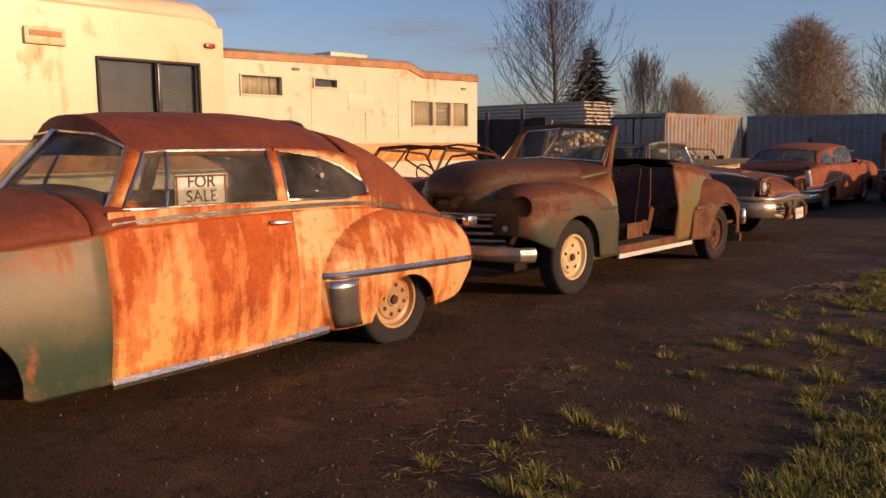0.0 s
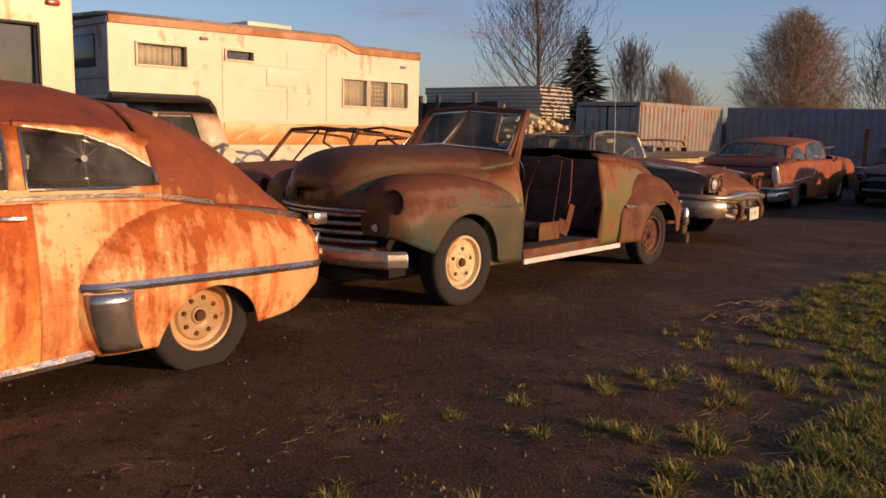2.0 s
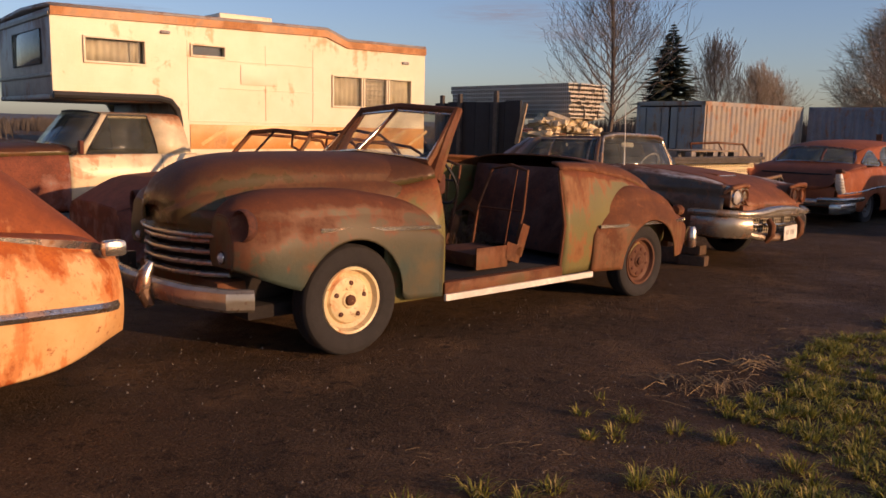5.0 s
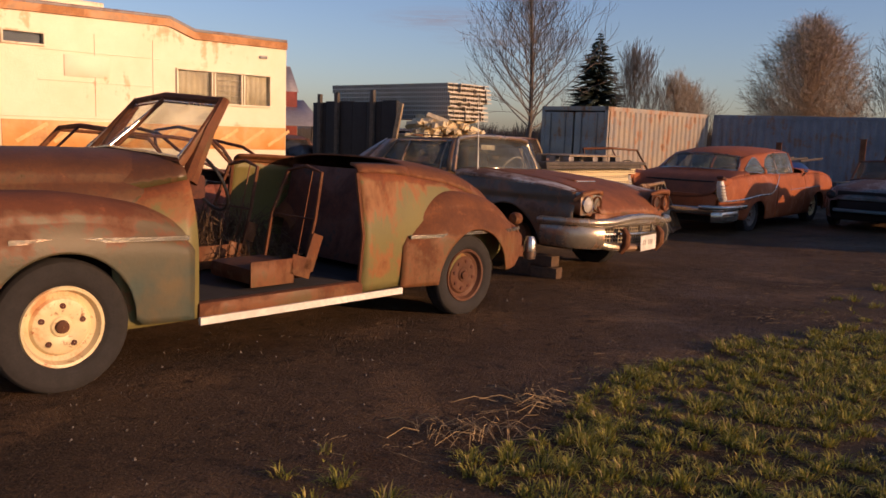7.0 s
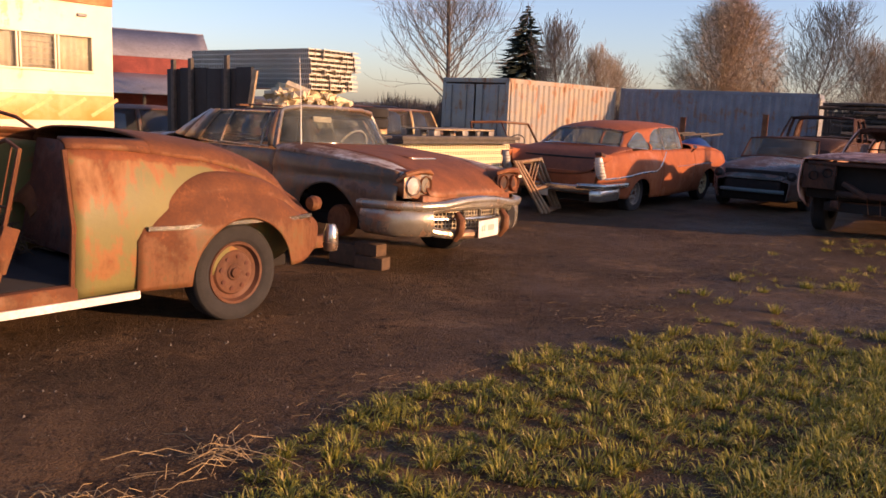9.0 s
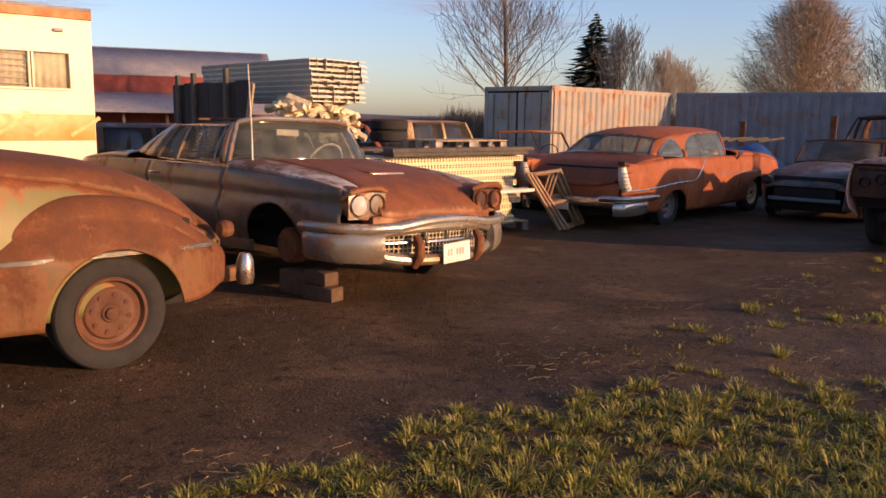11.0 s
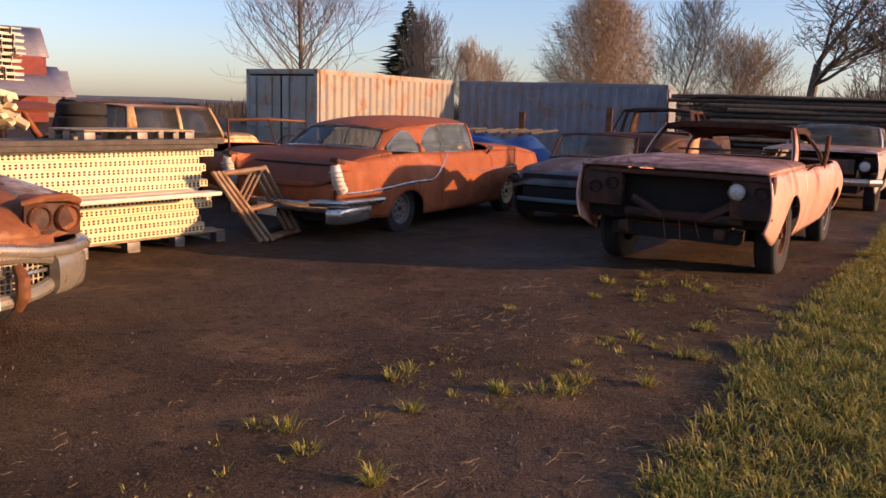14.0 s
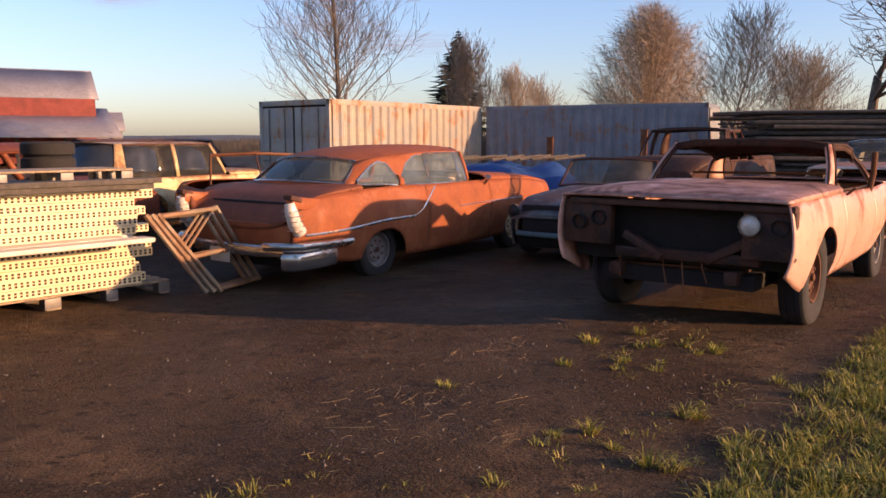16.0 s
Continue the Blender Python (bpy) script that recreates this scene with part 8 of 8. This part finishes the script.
def closed_wreck(name, label, cat, x, y, heading, mat, L, W, belt, roof, cabin, glass_mat, dome=0.05):
    car = thing(name, label, cat, x, y, heading)
    h = L / 2
    sh = Shell({"zb": 0.3, "zm": belt * 0.65, "ws": W / 2 - 0.08, "wm": [(h, W / 2 - 0.14), (h - 0.5, W / 2), (-h + 0.5, W / 2), (-h, W / 2 - 0.12)], "wt": [(h, W / 2 - 0.2), (h - 0.6, W / 2 - 0.06), (-h + 0.5, W / 2 - 0.06), (-h, W / 2 - 0.16)],
                "zt": [(h, belt - 0.2), (h - 0.6, belt - 0.03), (-h + 0.4, belt), (-h, belt - 0.15)], "zc": [(h, belt - 0.15), (h - 0.5, belt + 0.07), (-h + 0.4, belt + 0.08), (-h, belt - 0.1)]}, [(h * 0.6, 0.3, 0.4, 0.4), (-h * 0.6, 0.3, 0.4, 0.4)], 3.4)
    a, b = cabin
    sides(car, sh, "front_fender", a - 0.1, h, mat, n=22)
    sides(car, sh, "body_side", -h, a - 0.11, mat, n=26)
    part("hood", sh.top(a - 0.1, h, 14, bm=sh.end(h)), mat, car, thick=0.014)
    if b > -h + 0.3:
        part("rear_deck", sh.top(-h, b + 0.05, 12, bm=sh.end(-h)), mat, car, thick=0.014)
    y0, y1 = W / 2 - 0.09, W / 2 - 0.22
    m = (a + b) / 2
    nodes = [((a, 0, belt + 0.07), (a - 0.4, 0, roof), "glass"), ((a - 0.12, y0 - 0.06, belt + 0.03), (a - 0.46, y1 - 0.03, roof - 0.02), "post"), ((a - 0.22, y0, belt), (a - 0.54, y1, roof - 0.03), "glass"), ((m + 0.04, y0, belt), (m + 0.04, y1, roof - 0.03), "post"), ((m - 0.04, y0, belt), (m - 0.04, y1, roof - 0.03), "glass"),
             ((b + 0.3, y0, belt), (b + 0.34, y1, roof - 0.03), "post"), ((b + 0.06, y0 - 0.06, belt + 0.03), (b + 0.22, y1 - 0.04, roof - 0.03), "glass"), ((b, 0, belt + 0.07), (b + 0.2, 0, roof), "gap")]
    greenhouse(car, nodes, mat, mat, glass_mat, dome, M["black_iron"], glazed=glass_mat is not M["black_iron"])
    floor_pan(car, -h + 0.2, h - 0.2, 0.6)
    bay(car, a, h - 0.15, 0.5, 0.35, belt - 0.1)
    for s in (1, -1):
        for xx in (h * 0.6, -h * 0.6):
            wheel(car, xx, s * (W / 2 - 0.05), 0.34, 0.18, 0.2, M["rim_rust"], s)
    return car


M["yellow_paint"] = rusty("faded_yellow_paint", (0.66, 0.55, 0.28), (0.36, 0.18, 0.07), (0.12, 0.06, 0.04), 0.25, 0.5, 0.5, 0.2, 0.5, seed=61)
M["dark_suv"] = rusty("dull_dark_paint", (0.045, 0.04, 0.036), (0.15, 0.07, 0.04), (0.05, 0.03, 0.02), 0.35, 0.5, 0.4, 0.2, 0.5, seed=62)
closed_wreck("old_van", "dull dark old van among wrecks", "van", 3.2, 30.0, 30, M["dark_suv"], 4.6, 1.9, 1.0, 1.72, (1.5, -2.2), M["glass_dark"])
closed_wreck("station_wagon", "faded cream boxy wagon with dark glass", "car", 4.4, 25.2, 60, M["yellow_paint"], 4.6, 1.85, 0.98, 1.60, (0.9, -2.2), M["glass_dark"])
closed_wreck("rusted_sedan", "round-roofed dark rusted sedan", "car", 2.6, 21.6, 40, M["c1_top"], 4.6, 1.8, 0.95, 1.50, (0.9, -1.9), M["black_iron"], 0.12)
closed_wreck("pickup_wreck", "rust-brown old pickup cab without glass", "truck", 14.2, 23.0, -133, M["c6_dark"], 4.4, 1.8, 1.12, 1.66, (0.9, -0.6), M["black_iron"], 0.06)
pink_coupe("white_coupe", "dirty white two-door coupe behind the pink one", 16.9, 21.3, -133, M["white_car"], False)
closed_wreck("dark_sedan", "dark rusted sedan behind the trailer", "car", -0.9, 21.8, 48, M["dark_suv"], 4.6, 1.8, 0.92, 1.46, (0.9, -1.7), M["glass_dark"], 0.08)


def loose_tyre(x, y, z):
    t = finish("loose_tyre", lathe(bmesh.new(), [(0.20, -0.08), (0.29, -0.10), (0.34, -0.07), (0.345, 0), (0.34, 0.07), (0.29, 0.10), (0.20, 0.08), (0.20, -0.08)], 28, axis="z"), M["tyre"])
    t.location = (x, y, z + 0.1)
    tagged(t, "worn black tyre lying on a wreck", "tyre")


loose_tyre(3.9, 20.4, 0.98)
loose_tyre(3.9, 20.4, 1.18)


def plank_heap(name, label, x, y, heading, z, n, size, mat, seed, category="lumber"):
    r4 = random.Random(seed)
    p = thing(name, label, category, x, y, heading, z=z)
    L, W, H = size
    per = max(1, int(W / 0.22))
    for k in range(n):
        i, j = k // per, k % per
        ll = L * r4.uniform(0.86, 1.0)
        part("plank", boxes(((r4.uniform(-0.06, 0.06) * L, -W / 2 + (j + 0.5) * W / per + r4.gauss(0, 0.015), 0.04 + i * H / max(1, n // per)), (ll, 0.19, 0.5 * H * per / n + 0.03), Matrix.Rotation(r4.gauss(0, 0.006), 4, "Z")), bevel=0.006), mat, p)
    return p


M["lumber_grey"] = plain("dark_weathered_poles", (0.075, 0.062, 0.050), 0.85, vary=0.5, scale=6)
def pole_heap():
    """Long poles and planks, thrown on one another, their ends uneven."""
    r7 = random.Random(8)
    p = thing("lumber_stack", "long dark weathered poles and planks in a tall uneven stack", "lumber", 20.6, 27.2, -20, z=gz(20, 27) + 0.56)
    for k in range(78):
        i, j = divmod(k, 6)
        ll, sh = 7.0 * r7.uniform(0.72, 1.05), r7.gauss(0, 0.35)
        y, z, d = -0.45 + 0.18 * j + r7.gauss(0, 0.03), 0.06 + 0.122 * i + r7.uniform(-0.02, 0.02), r7.gauss(0, 0.10)
        if r7.random() < 0.55:
            part("pole", tube(bmesh.new(), [(sh - ll / 2, y - d, z), (sh, y, z + r7.uniform(-0.03, 0.01)), (sh + ll / 2, y + d, z + r7.gauss(0, 0.03))], [0.055, 0.062, 0.045], 7), M["lumber_grey"], p)
        else:
            part("plank", boxes(((sh, y, z), (ll, 0.20, 0.05), Matrix.Rotation(2 * d / ll, 4, "Z") @ Matrix.Rotation(r7.gauss(0, 0.006), 4, "Y")), bevel=0.006), M["lumber_grey"], p)


pole_heap()
for dx in (-2.6, 0, 2.6):
    tr = thing("trestle", "dark timber trestle under the lumber", "trestle", 20.6 + dx * 0.94, 27.2 - dx * 0.34, -20, group="lumber trestles")
    part("beam", boxes(((0, 0, 0.50), (0.14, 1.1, 0.12)), bevel=0.01), M["timber_dark"], tr)
    for y in (-0.4, 0.4):
        part("leg", boxes(((0, y, 0.22), (0.12, 0.12, 0.46)), bevel=0.01), M["timber_dark"], tr)
plank_heap("plank_row", "planks laid over the beam stack", 5.15, 16.15, 43.5, gz(5, 16) + 1.04, 4, (2.5, 0.7, 0.05), M["timber_dark"], 9)
pallet(4.95, 16.15, 43.5, gz(5, 16) + 1.10, 1.3, 0.7, "weathered pallet on top of stacked beams")
plank_heap("plank_row", "dark boards lying on stacked goods", 3.9, 16.6, 43.5, gz(4, 16.6) + 1.02, 6, (3.2, 0.9, 0.05), M["timber_dark"], 10)
for k in range(3):
    bl = thing("goods_stack", "dark stacked boards behind the beams", "boards", 3.6 + 0.62 * k, 16.3 + 0.66 * k, 43.5, group="dark board stacks")
    part("board_block", boxes(*[((0, 0, 0.12 + 0.2 * q), (0.8, 0.9, 0.17)) for q in range(5)], bevel=0.01), M["timber_dark"], bl)

# white bundle between the two stacks of beams
plank_heap("white_planks", "pale planks between the stacks of beams", 5.25, 15.85, 43.5, gz(5, 16) + 0.565, 3, (2.2, 0.66, 0.02), M["beam_pale"], 12)


def tarp_heap():
    t = thing("tarp_heap", "crumpled blue tarpaulin over a heap", "tarpaulin", 11.05, 25.4, 15)
    bm = bmesh.new()
    rows = []
    for i in range(41):
        row = []
        for j in range(25):
            x, y = -2.0 + 4.0 * i / 40, -1.1 + 2.2 * j / 24
            e = max(0.0, 1 - abs(x / 2.0) ** 3) * max(0.0, 1 - abs(y / 1.1) ** 3)
            row.append(Vector((x, y, 0.02 + 1.2 * e ** 0.6 * (0.85 + 0.25 * noise.noise((x * 1.2, y * 1.2, 4))) + 0.10 * e * abs(noise.noise((x * 3, y * 3, 2))))))
        rows.append(row)
    grid(bm, rows[::-1])
    part("sheet", bm, plain("blue_tarpaulin", (0.02, 0.06, 0.20), 0.4, vary=0.3, scale=3), t)
    for k in range(9):
        a = 0.7 * k
        part("stick", tube(bmesh.new(), [(-1.8 + 0.35 * k, -0.4 + 0.1 * (k % 4), 1.15), (-0.8 + 0.35 * k, 0.3 - 0.12 * (k % 3), 1.22)], 0.03, 5), M["timber_dark"], t)


tarp_heap()
for x, y, z in ((15.0, 28.0, 1.75), (12.9, 28.9, 1.62)):
    post = thing("iron_post", "rusty orange-brown upright iron post", "post", x, y, -30, group="rusty posts")
    part("shaft", boxes(((0, 0, z / 2), (0.16, 0.08, z)), bevel=0.012), M["c2_rust"], post)
    part("cap", boxes(((0, 0, z + 0.012), (0.19, 0.11, 0.024)), bevel=0.006), M["c2_rust"], post)
for k in range(4):
    pallet(13.6, 24.6, 40, gz(13.6, 24.6) + 0.15 * k, 1.1, 1.0, "weathered wooden pallet in a stack")


# ---- timber blocks under the coupe ----
M["block_wood"] = plain("old_brown_timber", (0.10, 0.058, 0.032), 0.9, vary=0.4, scale=14)


def timber_block(x, y, heading, z, size, label):
    b = finish("timber_block", boxes(((0, 0, size[2] / 2), size), bevel=0.012), M["block_wood"])
    b.matrix_world = pose(x, y, z, 0, 0, heading)
    tagged(b, label, "timber block", "blocks under the coupe")


g0 = gz(4.2, 11.9)
timber_block(4.24, 12.0, -30, g0, (0.30, 0.15, 0.12), "dark weathered timber block on the ground")
timber_block(4.22, 12.02, -42, g0 + 0.13, (0.28, 0.14, 0.11), "dark weathered timber block on another")
timber_block(4.02, 12.24, -36, g0, (0.34, 0.20, 0.20), "short dark timber under the coupe")

# straw in the open car and moss at its foot
M["dry_weed"] = plain("dry_brown_weed", (0.13, 0.075, 0.035), 0.95, vary=0.5, scale=9)


def weed_heap(x, y, z, rx, ry, h, n, seed, mat=None, label="heap of dry brown weeds inside the open car"):
    r5 = random.Random(seed)
    bm = bmesh.new()
    for k in range(n):
        a, q = r5.uniform(0, 6.283), math.sqrt(r5.random())
        px, py = rx * q * math.cos(a), ry * q * math.sin(a)
        hz = h * (1 - q * q)
        b = r5.uniform(0, 6.283)
        l = r5.uniform(0.08, 0.26)
        tube(bm, [(px, py, hz * r5.random()), (px + l * 0.5 * math.cos(b), py + l * 0.5 * math.sin(b), hz * r5.uniform(0.5, 1.1) + 0.03), (px + l * math.cos(b), py + l * math.sin(b), hz * r5.random())], 0.0035 if mat is None else 0.0018, 3, cap=False)
    ob = finish("dry_weeds", bm, mat or M["dry_weed"])
    ob.location = (x, y, z)
    tagged(ob, label, "weeds", kind="stuff")


weed_heap(1.45, 9.95, 0.34, 0.55, 0.55, 0.45, 520, 21)


for x, y, rx, ry, n, seed in ((3.42, 7.30, 0.28, 0.13, 55, 31), (3.75, 7.75, 0.20, 0.12, 34, 32)):
    weed_heap(x, y, fine_gz(x, y) + 0.004, rx, ry, 0.035, n, seed, M["straw"], "flattened dry straw at the grass edge")


def stones():
    """Loose grit and small stones over the yard."""
    r6 = random.Random(17)
    verts, faces = [], []
    for k in range(9000):
        u, v = r6.uniform(1.5, 20), r6.uniform(1.0, 6.0)
        if r6.random() < 0.35 and v > 3.2:
            continue
        x, y = uv(u, v)
        s = 0.003 + 0.010 * r6.random() ** 4
        z = fine_gz(x, y)
        i = len(verts)
        q = [(r6.uniform(0.6, 1.3) * s) for _ in range(5)]
        verts += [(x - q[0], y, z), (x, y - q[1], z), (x + q[2], y, z), (x, y + q[3], z), (x + 0.2 * s, y, z + q[4])]
        faces += [(i, i + 1, i + 4), (i + 1, i + 2, i + 4), (i + 2, i + 3, i + 4), (i + 3, i, i + 4)]
    me = bpy.data.meshes.new("grit")
    me.from_pydata(verts, [], faces)
    me.materials.append(plain("loose_grit", (0.13, 0.11, 0.09), 0.9, vary=0.6, scale=40))
    tagged(new("grit", me), "loose grit and small stones", "grit", kind="stuff")


stones()
